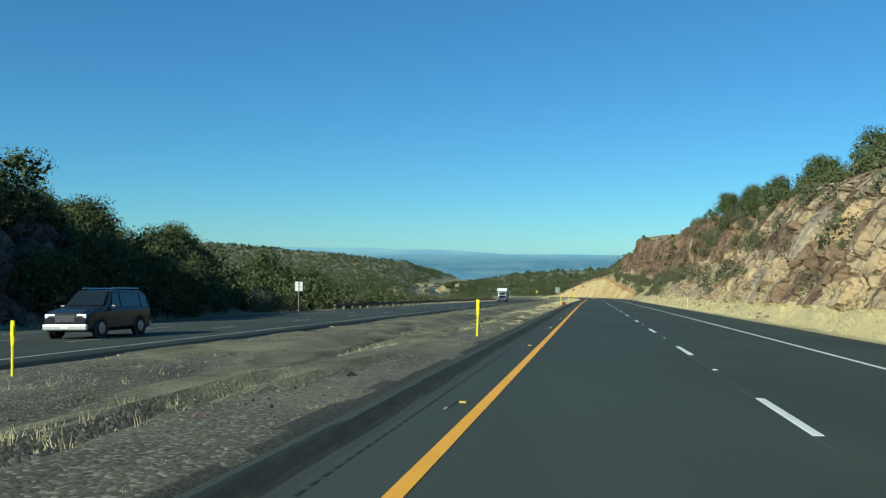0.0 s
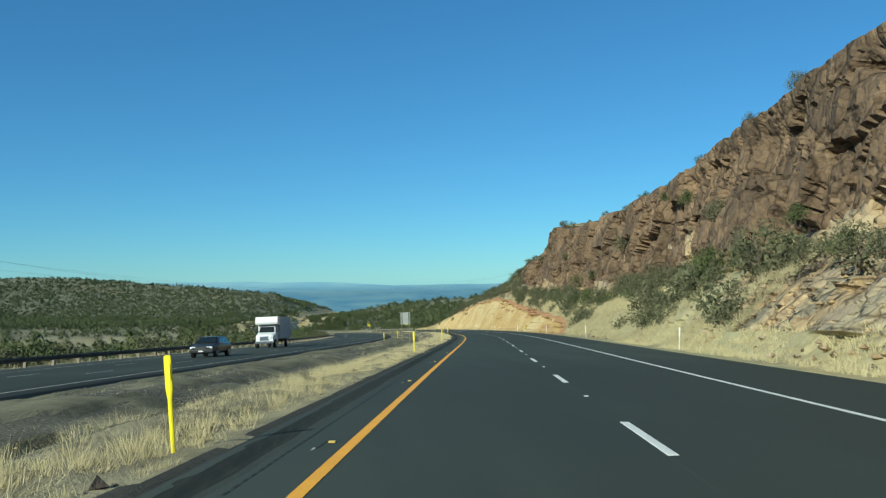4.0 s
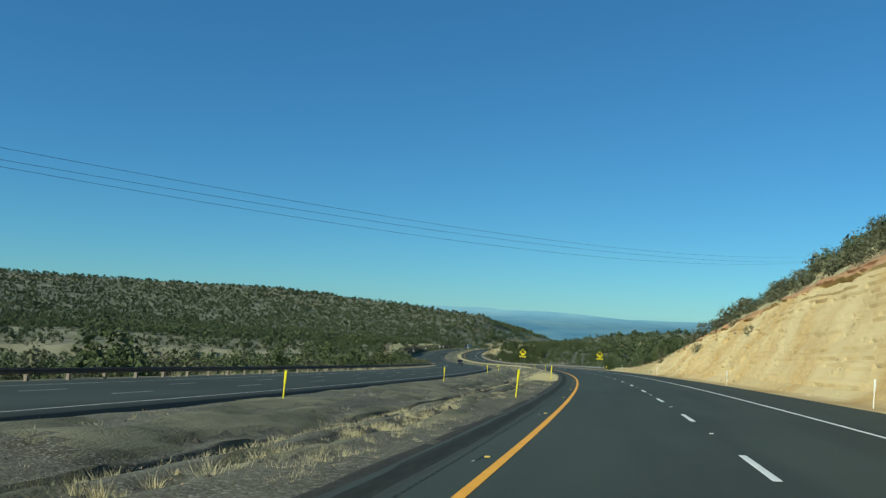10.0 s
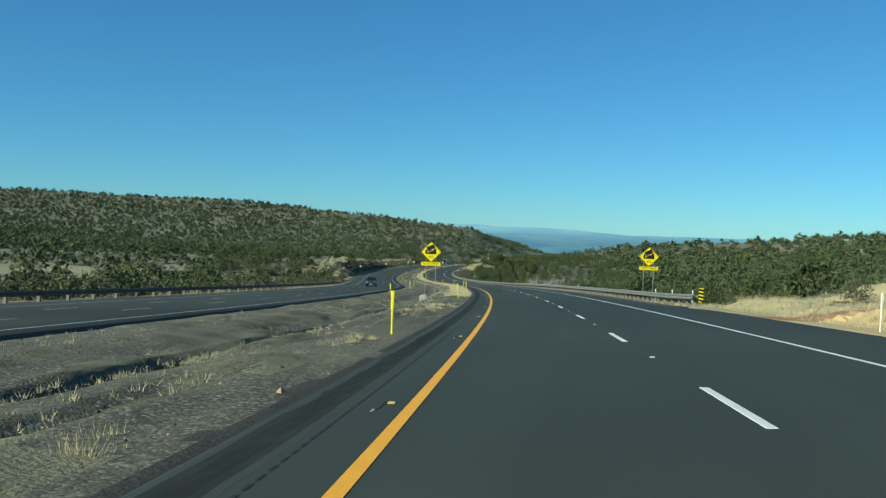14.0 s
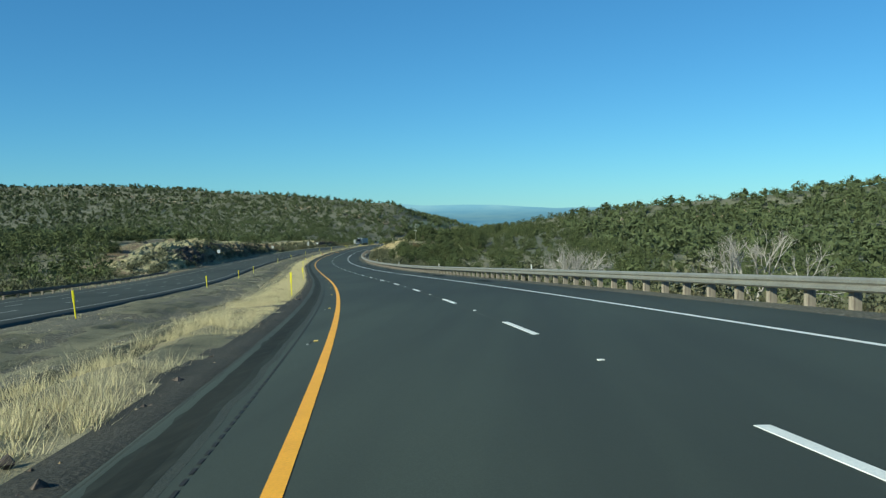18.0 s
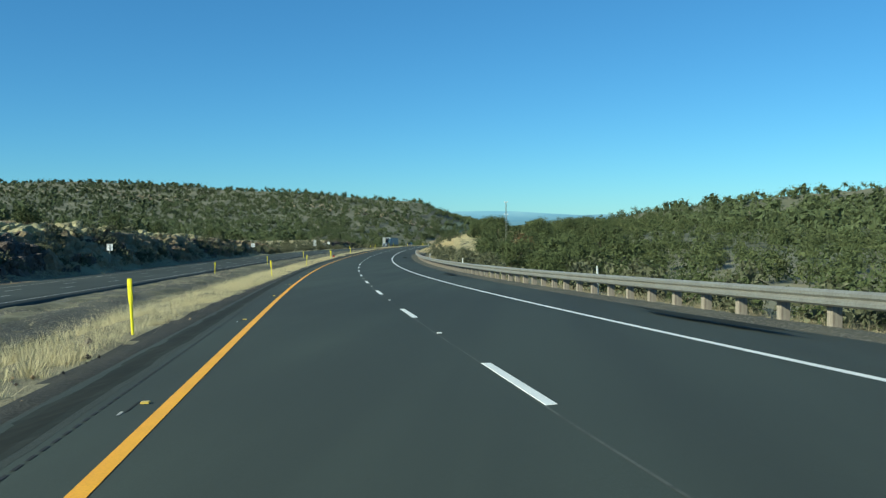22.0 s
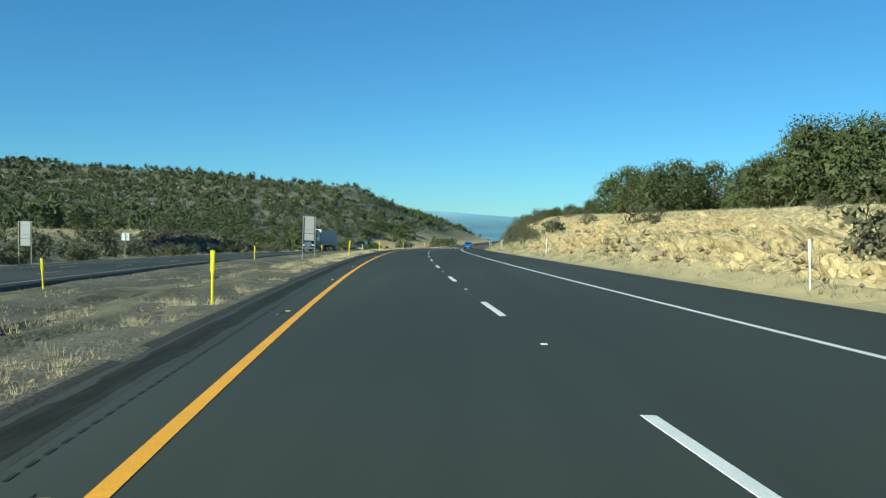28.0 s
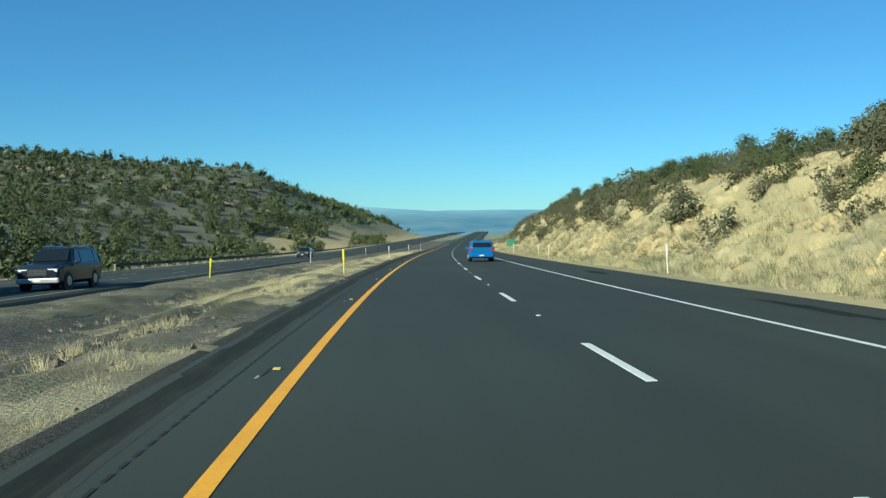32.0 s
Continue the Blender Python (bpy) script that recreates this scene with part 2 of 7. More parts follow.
def land(s, u):
    """Height of the ground at road coordinates."""
    s, u = np.broadcast_arrays(np.asarray(s, float), np.asarray(u, float))
    x, y = xy(s, u)
    z0 = zroad(np.minimum(s, 1700)) - np.maximum(s - 1700, 0) * 0.035 * np.exp(-np.maximum(s - 1700, 0) / 2600) - 0.075 * np.clip(s - 2250, 0, 1300)
    cr = np.interp(s, LINE_S, LCR)
    # the road bed and the median with its ditch
    bed = cr * u - 0.14
    opp = OPP_Z + (u + 13.4) * OPP_FALL - 0.16
    ditch = -0.42 * np.exp(-((u + 6.6 + 0.8 * fbm(s / 37, 0 * s, 2, 3)) / 1.5) ** 2) * (0.55 + 0.9 * vnoise(s / 23, 0 * s, 5))
    t = ramp(-u, 1.6, 11.6)
    med = (cr * -1.6 - 0.035) * (1 - t) + (OPP_Z - 0.02) * t + ditch + 0.05 * fbm(s / 4, u / 1.7, 2, 9) * ramp(-u, 1.6, 3.0)
    z = np.where(u > -1.6, bed, np.where(u > -11.9, med, opp))
    # left of the other carriageway
    far_l = OPP_Z - 0.45
    rise0 = (5.2 + 1.6 * ramp(-s, -64, -50)) * ramp(-s, -92, -60) * (0.8 * ramp(-u, 30, 33.5) + 0.35 * ramp(-u, 34, 48)) + 6.2 * ramp(s, 58, 84) * (1 - ramp(s, 118, 152)) * ramp(-u, 33, 43)                                        # dark rock at the start
    steep = np.interp(s, [1075, 1095], [0, 1])
    cutl = np.interp(s, [790, 850, 890, 980, 1010, 1085, 1118, 1138, 1175], [0, 6.3, 7.0, 4.2, 2.6, 3.2, 3.3, 0.9, 0]) * (0.72 * ramp(-u, 28.5 + 2.0 * steep, 37 - 3.8 * steep) + 0.28 * ramp(-u, 36, 46))
    fall = np.interp(s, [40, 110, 300, 700, 770, 800, 1160, 1200, 1330, 1420, 1900, 2000], [0, 6, 8, 6.5, 3, 0, 0, 5, 5, 0, 0, 6])
    end_cut = np.interp(s, [1345, 1430, 1500, 1640, 1740, 1900], [0, 4.5, 7.5, 10, 8, 0]) * ramp(-u, 28.5, 74)   # pale cut at the end of the wooded hill
    left = far_l + rise0 + cutl + end_cut - fall * ramp(-u, 28, 52) - 3.5 * ramp(-u, 60, 160) * (fall > 0) + 0.35 * fbm(s / 6, u / 5, 3, 4) * ramp(-u, 28, 33)
    z = np.where(u < -27.2, left, z)
    # right
    part_way = ramp(s, 512, 575) * ramp(u, 11, 20)
    part_way = np.where(u < 20, (s > 525) * (1 - ramp(u, 14, 20)) + part_way * ramp(u, 14, 20), ramp(s, 512, 575))
    r = right_bank(s, u) * (1 - part_way) + right_low(s, u) * part_way
    z = np.where(u > 10.9, r, z)
    z = z + z0
    # the wide land
    wide = ramp(np.abs(u + 8), 55, 150)
    rough = 1.6 * fbm(x / 60, y / 60, 4, 11) + 5.0 * fbm(x / 240, y / 240, 3, 12)
    base = z + rough * wide
    hill_l = ridge(x, y, RIDGE_L, 62, 360) + 3.0 * fbm(x / 90, y / 90, 4, 21) - 0.16 * np.maximum(y - 1720, 0)
    hill_r = ridge(x, y, RIDGE_R, 40, 170) + 2.0 * fbm(x / 60, y / 60, 4, 22) - 0.16 * np.maximum(y - 1300, 0)
    keep_l, keep_r = ramp(-u, np.interp(s, [1250, 1400], [40, 30]), np.interp(s, [1250, 1400], [110, 118])), ramp(u, 26, 70)
    z = base * (1 - keep_l) + soft_max(base, hill_l, 4.0) * keep_l
    z = z * (1 - keep_r) + soft_max(z, hill_r, 2.5) * keep_r
    return z


def spot(s, u, dz=0.0):
    x, y = xy(s, u)
    return float(x), float(y), float(land(s, u)) + dz


# ---- building blocks ----
def raw_mesh(name, verts, faces, mats, mat_index=None, smooth=False):
    me = bpy.data.meshes.new(name)
    verts, faces = np.asarray(verts, np.float32), np.asarray(faces, np.int32)
    n = faces.shape[1]
    me.vertices.add(len(verts))
    me.vertices.foreach_set("co", verts.ravel())
    me.loops.add(faces.size)
    me.loops.foreach_set("vertex_index", faces.ravel())
    me.polygons.add(len(faces))
    me.polygons.foreach_set("loop_start", np.arange(0, faces.size, n, dtype=np.int32))
    for m in mats:
        me.materials.append(m)
    if mat_index is not None:
        me.polygons.foreach_set("material_index", np.asarray(mat_index, np.int32))
    me.update(calc_edges=True)
    me.validate()
    me.polygons.foreach_set("use_smooth", np.full(len(me.polygons), smooth))
    return me


def grid_faces(rows, cols):
    a = (np.arange(rows - 1)[:, None] * cols + np.arange(cols - 1)[None, :]).ravel()
    return np.stack([a, a + 1, a + cols + 1, a + cols], 1)


def part(name, bm, material, parent, label="", smooth=False):
    """Link a bmesh as one mesh object under a thing."""
    me = bpy.data.meshes.new(name)
    bm.to_mesh(me)
    bm.free()
    me.materials.append(material)
    if smooth:
        me.polygons.foreach_set("use_smooth", np.full(len(me.polygons), True))
    ob = new(name, me)
    ob.parent = parent
    if label:
        ob["label"] = label
    return ob


def box(bm, x0, x1, y0, y1, z0, z1, bevel=0.0, m=None):
    r = bmesh.ops.create_cube(bm, size=1.0)
    mm = Matrix.Translation(((x0 + x1) / 2, (y0 + y1) / 2, (z0 + z1) / 2)) @ Matrix.Diagonal((x1 - x0, y1 - y0, z1 - z0, 1))
    bmesh.ops.transform(bm, matrix=(m @ mm) if m else mm, verts=r["verts"])
    if bevel:
        es = list({e for v in r["verts"] for e in v.link_edges})
        bmesh.ops.bevel(bm, geom=es, offset=bevel, segments=2, affect="EDGES", profile=0.6)
    return bm


def rod(bm, a, b, r, n=8, r2=None):
    a, b = Vector(a), Vector(b)
    d = b - a
    m = Matrix.Translation((a + b) / 2) @ d.to_track_quat("Z", "Y").to_matrix().to_4x4()
    bmesh.ops.create_cone(bm, cap_ends=True, segments=n, radius1=r, radius2=r if r2 is None else r2, depth=d.length, matrix=m)
    return bm


def empty(name, m, label, category, group="", kind=""):
    ob = new(name)
    ob.matrix_basis = m
    return tagged(ob, label, category, group, kind)


# ---- materials ----
def nodes_of(name):
    m = bpy.data.materials.new(name)
    m.use_nodes = True
    nt = m.node_tree
    return m, nt, nt.nodes["Principled BSDF"]


def link(nt, a, b):
    nt.links.new(a, b)


def mixed(nt, fac, c1, c2):
    n = nt.nodes.new("ShaderNodeMix")
    n.data_type = "RGBA"
    for sock, v in ((n.inputs[0], fac), (n.inputs[6], c1), (n.inputs[7], c2)):
        if hasattr(v, "is_linked") or hasattr(v, "links"):
            nt.links.new(v, sock)
        elif isinstance(v, tuple):
            sock.default_value = (*v, 1) if len(v) == 3 else v
        else:
            sock.default_value = v
    return n.outputs[2]


def tex(nt, scale, detail=4.0, rough=0.6, stretch=None, coords="Object"):
    co = nt.nodes.new("ShaderNodeTexCoord")
    n = nt.nodes.new("ShaderNodeTexNoise")
    n.inputs["Scale"].default_value = scale
    n.inputs["Detail"].default_value = detail
    n.inputs["Roughness"].default_value = rough
    src = co.outputs[coords]
    if stretch:
        mp = nt.nodes.new("ShaderNodeMapping")
        mp.inputs["Scale"].default_value = stretch
        link(nt, src, mp.inputs["Vector"])
        src = mp.outputs["Vector"]
    link(nt, src, n.inputs["Vector"])
    return n.outputs["Fac"]


def steps(nt, v, a, b):
    n = nt.nodes.new("ShaderNodeMapRange")
    n.inputs["From Min"].default_value, n.inputs["From Max"].default_value = a, b
    link(nt, v, n.inputs["Value"])
    return n.outputs["Result"]


def bump(nt, bsdf, h, strength, dist):
    n = nt.nodes.new("ShaderNodeBump")
    n.inputs["Strength"].default_value, n.inputs["Distance"].default_value = strength, dist
    link(nt, h, n.inputs["Height"])
    link(nt, n.outputs["Normal"], bsdf.inputs["Normal"])


def surface(name, c1, c2, scale=1.0, fine=12.0, c3=None, rough=0.9, metal=0.0, relief=0.3, dist=0.03, big=None, stretch=None, spec=0.3):
    """Two colours in broad patches, a third in fine grain, with relief."""
    m, nt, b = nodes_of(name)
    n1, n2 = tex(nt, scale, 5, 0.6, stretch), tex(nt, fine, 4, 0.65, stretch)
    col = mixed(nt, steps(nt, n1, 0.38, 0.62), c1, c2)
    col = mixed(nt, steps(nt, n2, 0.45, 0.75), col, c3 or tuple(v * 0.6 for v in c1))
    if big:
        col = mixed(nt, steps(nt, tex(nt, big[0], 3), 0.42, 0.62), col, big[1])
    link(nt, col, b.inputs["Base Color"])
    b.inputs["Roughness"].default_value, b.inputs["Metallic"].default_value = rough, metal
    b.inputs["Specular IOR Level"].default_value = spec
    if relief:
        bump(nt, b, n2, relief, dist)
    return m


def plain(name, c, rough=0.5, metal=0.0, var=0.12, scale=6.0):
    m, nt, b = nodes_of(name)
    col = mixed(nt, steps(nt, tex(nt, scale, 4), 0.35, 0.7), c, tuple(v * (1 - var) for v in c))
    link(nt, col, b.inputs["Base Color"])
    b.inputs["Roughness"].default_value, b.inputs["Metallic"].default_value = rough, metal
    return m


def foliage(name, c1, c2, c3, spread=0.5):
    m, nt, b = nodes_of(name)
    geo = nt.nodes.new("ShaderNodeNewGeometry")
    col = mixed(nt, geo.outputs["Random Per Island"], c1, c2)
    col = mixed(nt, steps(nt, tex(nt, 0.35, 2), 0.5, 0.75), col, c3)
    link(nt, col, b.inputs["Base Color"])
    b.inputs["Roughness"].default_value = 0.75
    b.inputs["Specular IOR Level"].default_value = 0.15
    return m


ASPHALT = surface("asphalt", (.041, .050, .0385), (.047, .057, .044), 0.12, 60.0, (.067, .080, .063), 0.84, relief=0.35, dist=0.006, spec=0.26, big=(0.035, (.037, .044, .036)))
def wheel_tracks(m, c):
    """Long faint streaks along the lanes."""
    nt = m.node_tree
    b = nt.nodes["Principled BSDF"]
    src = b.inputs["Base Color"].links[0].from_socket
    streak = steps(nt, tex(nt, 0.9, 3, 0.5, (1, 0.012, 1)), 0.40, 0.66)
    half = nt.nodes.new("ShaderNodeMath")
    half.operation = "MULTIPLY"
    half.inputs[1].default_value = 0.6
    link(nt, streak, half.inputs[0])
    link(nt, mixed(nt, half.outputs[0], src, c), b.inputs["Base Color"])


wheel_tracks(ASPHALT, (.032, .038, .031))
ASPHALT_OLD = surface("asphalt_other", (.046, .053, .045), (.054, .061, .052), 0.15, 40.0, (.075, .08, .068), 0.88, relief=0.3, dist=0.006, spec=0.15, big=(0.04, (.039, .045, .038)))
ASPHALT_EDGE = surface("asphalt_edge", (.036, .042, .034), (.044, .050, .040), 0.5, 30.0, (.064, .068, .053), 0.9, relief=0.6, dist=0.02)
YELLOW_PAINT = surface("yellow_paint", (.94, .44, .03), (.86, .39, .025), 1.5, 40.0, (.72, .32, .025), 0.6, relief=0.2, dist=0.003, spec=0.4)
WHITE_PAINT = surface("white_paint", (.78, .77, .70), (.70, .69, .63), 1.5, 40.0, (.55, .57, .55), 0.6, relief=0.2, dist=0.003, spec=0.4)
OLD_PAINT = surface("worn_paint", (.50, .47, .40), (.36, .35, .32), 1.0, 25.0, (.22, .22, .21), 0.8, relief=0.2, dist=0.003)
GRAVEL = surface("gravel_ground", (.074, .066, .043), (.108, .096, .061), 0.3, 7.0, (.030, .027, .020), 0.95, relief=1.0, dist=0.06, big=(0.16, (.126, .113, .071)))
TURF = surface("dry_turf", (.148, .137, .082), (.105, .098, .058), 0.8, 11.0, (.045, .042, .028), 0.95, relief=1.0, dist=0.07, big=(0.3, (.205, .186, .112)))
STRAW_MAT = surface("straw_litter", (.27, .23, .135), (.20, .17, .10), 1.2, 14.0, (.10, .086, .05), 0.95, relief=1.0, dist=0.06, big=(0.4, (.33, .285, .17)))


def pebbles(m, scale, dark, pale, share):
    """Single stones of their own tone laid over a ground material, with relief."""
    nt = m.node_tree
    b = nt.nodes["Principled BSDF"]
    src = b.inputs["Base Color"].links[0].from_socket
    co = nt.nodes.new("ShaderNodeTexCoord")
    v = nt.nodes.new("ShaderNodeTexVoronoi")
    v.inputs["Scale"].default_value = scale
    link(nt, co.outputs["Object"], v.inputs["Vector"])
    sep = nt.nodes.new("ShaderNodeSeparateColor")
    link(nt, v.outputs["Color"], sep.inputs[0])
    stone = mixed(nt, sep.outputs["Red"], dark, pale)
    where = steps(nt, sep.outputs["Green"], 1 - share, 1.05 - share)
    link(nt, mixed(nt, where, src, stone), b.inputs["Base Color"])
    bump(nt, b, v.outputs["Distance"], 0.45, -0.02)


pebbles(GRAVEL, 21.0, (.040, .036, .027), (.24, .22, .165), 0.42)
WILD = surface("wild_ground", (.134, .126, .077), (.184, .170, .106), 0.05, 1.2, (.082, .080, .049), 0.95, relief=0.8, dist=0.2, big=(0.03, (.235, .215, .138)))
TARRED = surface("tarred_gravel", (.034, .033, .025), (.048, .044, .033), 0.6, 14.0, (.074, .068, .051), 0.95, relief=0.9, dist=0.03)
TALUS = surface("talus_ground", (.35, .30, .165), (.28, .24, .13), 0.25, 2.2, (.43, .375, .22), 0.95, relief=0.8, dist=0.12, big=(0.12, (.33, .30, .165)))
PALE_ROCK = surface("pale_rock", (.33, .265, .175), (.25, .21, .155), 0.35, 3.0, (.17, .145, .11), 0.9, relief=0.8, dist=0.10, big=(0.14, (.33, .24, .135)))
BROWN_ROCK = surface("brown_rock", (.096, .065, .042), (.132, .092, .060), 0.30, 2.6, (.046, .035, .027), 0.88, relief=0.9, dist=0.14, big=(0.12, (.170, .115, .073)))


def jointed(m, scale, tones, force=1.0):
    """Joints and blocks of their own tone in a rock: two sizes of irregular cells, warped, with relief along the joints."""
    nt = m.node_tree
    b = nt.nodes["Principled BSDF"]
    src = b.inputs["Base Color"].links[0].from_socket
    before = b.inputs["Normal"].links[0].from_socket
    co = nt.nodes.new("ShaderNodeTexCoord")
    warp = nt.nodes.new("ShaderNodeTexNoise")
    warp.inputs["Scale"].default_value, warp.inputs["Detail"].default_value = scale * 1.3, 3
    link(nt, co.outputs["Object"], warp.inputs["Vector"])
    push = nt.nodes.new("ShaderNodeVectorMath")
    push.operation = "MULTIPLY_ADD"
    push.inputs[1].default_value = (0.9 / scale,) * 3
    link(nt, warp.outputs["Color"], push.inputs[0])
    link(nt, co.outputs["Object"], push.inputs[2])
    for k, depth, keep in ((1.0, .20 * force, 1 - .58 * force), (2.7, .05 * force, 1 - .28 * force)):
        cell, edge = nt.nodes.new("ShaderNodeTexVoronoi"), nt.nodes.new("ShaderNodeTexVoronoi")
        edge.feature = "DISTANCE_TO_EDGE"
        for v in (cell, edge):
            v.inputs["Scale"].default_value = scale * k
            link(nt, push.outputs[0], v.inputs["Vector"])
        sep = nt.nodes.new("ShaderNodeSeparateColor")
        link(nt, cell.outputs["Color"], sep.inputs[0])
        tone = nt.nodes.new("ShaderNodeMix")
        tone.data_type, tone.blend_type = "RGBA", "MULTIPLY"
        tone.inputs[0].default_value = 1.0
        link(nt, src, tone.inputs[6])
        link(nt, mixed(nt, sep.outputs["Red"], *tones), tone.inputs[7])
        joint = steps(nt, edge.outputs["Distance"], .006, .045)
        deep = nt.nodes.new("ShaderNodeMix")
        deep.data_type, deep.blend_type = "RGBA", "MULTIPLY"
        deep.inputs[0].default_value = 1.0
        link(nt, tone.outputs[2], deep.inputs[6])
        link(nt, mixed(nt, joint, (keep, keep * .95, keep * .9), (1.0, 1.0, 1.0)), deep.inputs[7])
        src = deep.outputs[2]
        n = nt.nodes.new("ShaderNodeBump")
        n.inputs["Strength"].default_value, n.inputs["Distance"].default_value = 1.0, depth
        link(nt, steps(nt, edge.outputs["Distance"], 0, .22), n.inputs["Height"])
        link(nt, before, n.inputs["Normal"])
        before = n.outputs["Normal"]
    link(nt, src, b.inputs["Base Color"])
    link(nt, before, b.inputs["Normal"])


jointed(PALE_ROCK, .42, ((.88, .88, .90), (1.24, 1.20, 1.14)))
jointed(BROWN_ROCK, .34, ((.92, .90, .88), (1.32, 1.30, 1.26)))
SANDSTONE = surface("sandstone", (.47, .325, .135), (.40, .26, .10), 0.18, 1.8, (.31, .20, .085), 0.92, relief=0.6, dist=0.10, big=(0.10, (.50, .385, .20)), stretch=(1, 1, 2.5))
RED_ROCK = surface("red_rock", (.39, .235, .115), (.33, .17, .085), 0.30, 2.4, (.24, .135, .07), 0.92, relief=0.8, dist=0.10, stretch=(1, 1, 2.5))
DARK_ROCK = surface("dark_rock", (.10, .082, .068), (.15, .12, .095), 0.35, 3.0, (.05, .043, .04), 0.9, relief=0.9, dist=0.10)
DRY_GRASS = foliage("dry_grass", (.60, .515, .30), (.48, .41, .24), (.40, .345, .20))
PALE_GRASS = foliage("pale_grass", (.50, .435, .26), (.36, .315, .19), (.30, .275, .165))
JUNIPER = foliage("juniper_leaf", (.098, .116, .045), (.049, .064, .027), (.126, .134, .058))
HILL_JUNIPER = foliage("hill_juniper_leaf", (.100, .122, .051), (.060, .075, .035), (.122, .135, .066))
JUNIPER_FAR = foliage("far_juniper_leaf", (.094, .112, .050), (.056, .069, .033), (.112, .122, .064))
RAIL_GRASS = foliage("brown_grass", (.30, .25, .15), (.20, .165, .10), (.24, .21, .13))
SAGE = foliage("sage_leaf", (.20, .205, .112), (.14, .145, .085), (.19, .185, .108))
BRUSH = foliage("brush_leaf", (.120, .122, .068), (.078, .082, .046), (.155, .145, .085))
RED_LEAF = foliage("rust_leaf", (.125, .072, .034), (.085, .052, .026), (.085, .075, .034))
BARK = surface("bark", (.16, .12, .09), (.22, .17, .13), 2.0, 14.0, (.08, .06, .05), 0.95, relief=0.8, dist=0.03)
DEAD_WOOD = surface("dead_wood", (.42, .38, .33), (.34, .30, .26), 2.0, 14.0, (.22, .2, .18), 0.9, relief=0.5, dist=0.02)
YELLOW_POST = plain("yellow_plastic", (.86, .74, .02), 0.5, 0, 0.15)
WHITE_POST = plain("white_plastic", (.80, .78, .68), 0.5, 0, 0.15)
STEEL = surface("galvanised_steel", (.37, .355, .30), (.31, .295, .25), 1.2, 18.0, (.24, .225, .185), 0.55, 0.55, relief=0.1, dist=0.005)
RUST_STEEL = surface("weathered_steel", (.16, .13, .10), (.11, .09, .075), 1.2, 18.0, (.21, .15, .10), 0.75, 0.3, relief=0.2, dist=0.005)
TIMBER = surface("weathered_timber", (.34, .29, .22), (.26, .22, .17), 1.5, 16.0, (.16, .13, .10), 0.92, relief=0.5, dist=0.01, stretch=(1, 1, .2))
SIGN_BACK = plain("bare_aluminium", (.42, .43, .40), 0.5, 0.35)
SIGN_YELLOW = plain("yellow_sheeting", (.90, .72, .01), 0.4, 0, 0.04)
SIGN_WHITE = plain("white_sheeting", (.75, .76, .74), 0.5)
SIGN_GREEN = plain("green_sheeting", (.02, .26, .14), 0.5)
PLASTIC_BLACK = plain("black_plastic", (.02, .02, .02), 0.6)
BLACK = plain("black_paint", (.012, .012, .012), 0.5)

# ---- ground: one sheet out to the horizon ----
CREAM_ROCK = surface("cream_rock", (.52, .42, .22), (.45, .35, .17), 0.3, 2.4, (.31, .24, .13), 0.93, relief=0.8, dist=0.12, big=(0.10, (.43, .36, .20)))
LEFT_CUT = surface("left_cut_ground", (.18, .118, .066), (.235, .162, .092), 0.15, 1.6, (.095, .064, .038), 0.95, relief=0.9, dist=0.2, big=(0.08, (.29, .23, .135)))
HILL_BRUSH = surface("brushy_hill_ground", (.110, .114, .070), (.150, .148, .096), 0.05, 0.6, (.070, .074, .045), 0.95, relief=0.8, dist=0.5, big=(0.03, (.185, .176, .118)))
FAR_PLAIN = surface("far_plain", (.21, .235, .145), (.29, .29, .185), 0.004, 0.05, (.15, .175, .105), 0.95, relief=0)
g_s = np.concatenate([np.arange(-400, -30, 20), np.arange(-30, 1500, 3.0), 1500 + 3.0 * np.cumsum(1.055 ** np.arange(80))])
g_s = g_s[g_s < 4900]
g_u = np.concatenate([-np.geomspace(900, 60, 44), np.arange(-58, -28, 1.6), np.arange(-27.8, -12, 1.5), np.arange(-12, -1.2, 0.45), np.arange(-1, 11, 2.0),
                      np.arange(11, 46, 1.4), np.geomspace(47, 900, 44)])
uu, ss = np.meshgrid(g_u, g_s)
wide_out = 1 + ramp(ss, 1650, 3600) * 3.6 * ramp(np.abs(uu), 60, 700)
uu = uu * wide_out
gx, gy = xy(ss, uu)
gz = land(ss, uu)
under = ((ss > -26) & (ss < 526) | (ss > 940) & (ss < 1331)) & (uu > 12.2) & (uu < 46)
gz = gz - np.where(under, (0.9 + 9.0 * ramp(uu, 13.5, 16.5) * (ss < 526)) * ramp(uu, 12.2, 13.4) * ramp(46 - uu, 0, 6) * np.where(ss > 900, ramp(ss, 946, 966), 1), 0)
gz = gz - 0.3 * (((ss > -26) & (ss < 526) | (ss > 940) & (ss < 1331)) & (uu > 10.5) & (uu < 12.3)) * np.where(ss > 900, ramp(ss, 946, 966), 1)
gz = gz - 0.5 * ((ss > -20) & (ss < 1290) & (uu < -1.7) & (uu > -11.8))
cu, cs = uu[:-1, :-1], ss[:-1, :-1]
g_mat = np.where((cu > -28.5) & (cu < 12.5), 0, 1)
g_mat = np.where((cu < -28) & (cu > -47) & (cs > 790) & (cs < 1180), np.where(cs < 965, 2, 6), g_mat)
g_mat = np.where((cu > 10.5) & (cu < 14) & ((cs < 526) | (cs > 935) & (cs < 1331)), 5, g_mat)
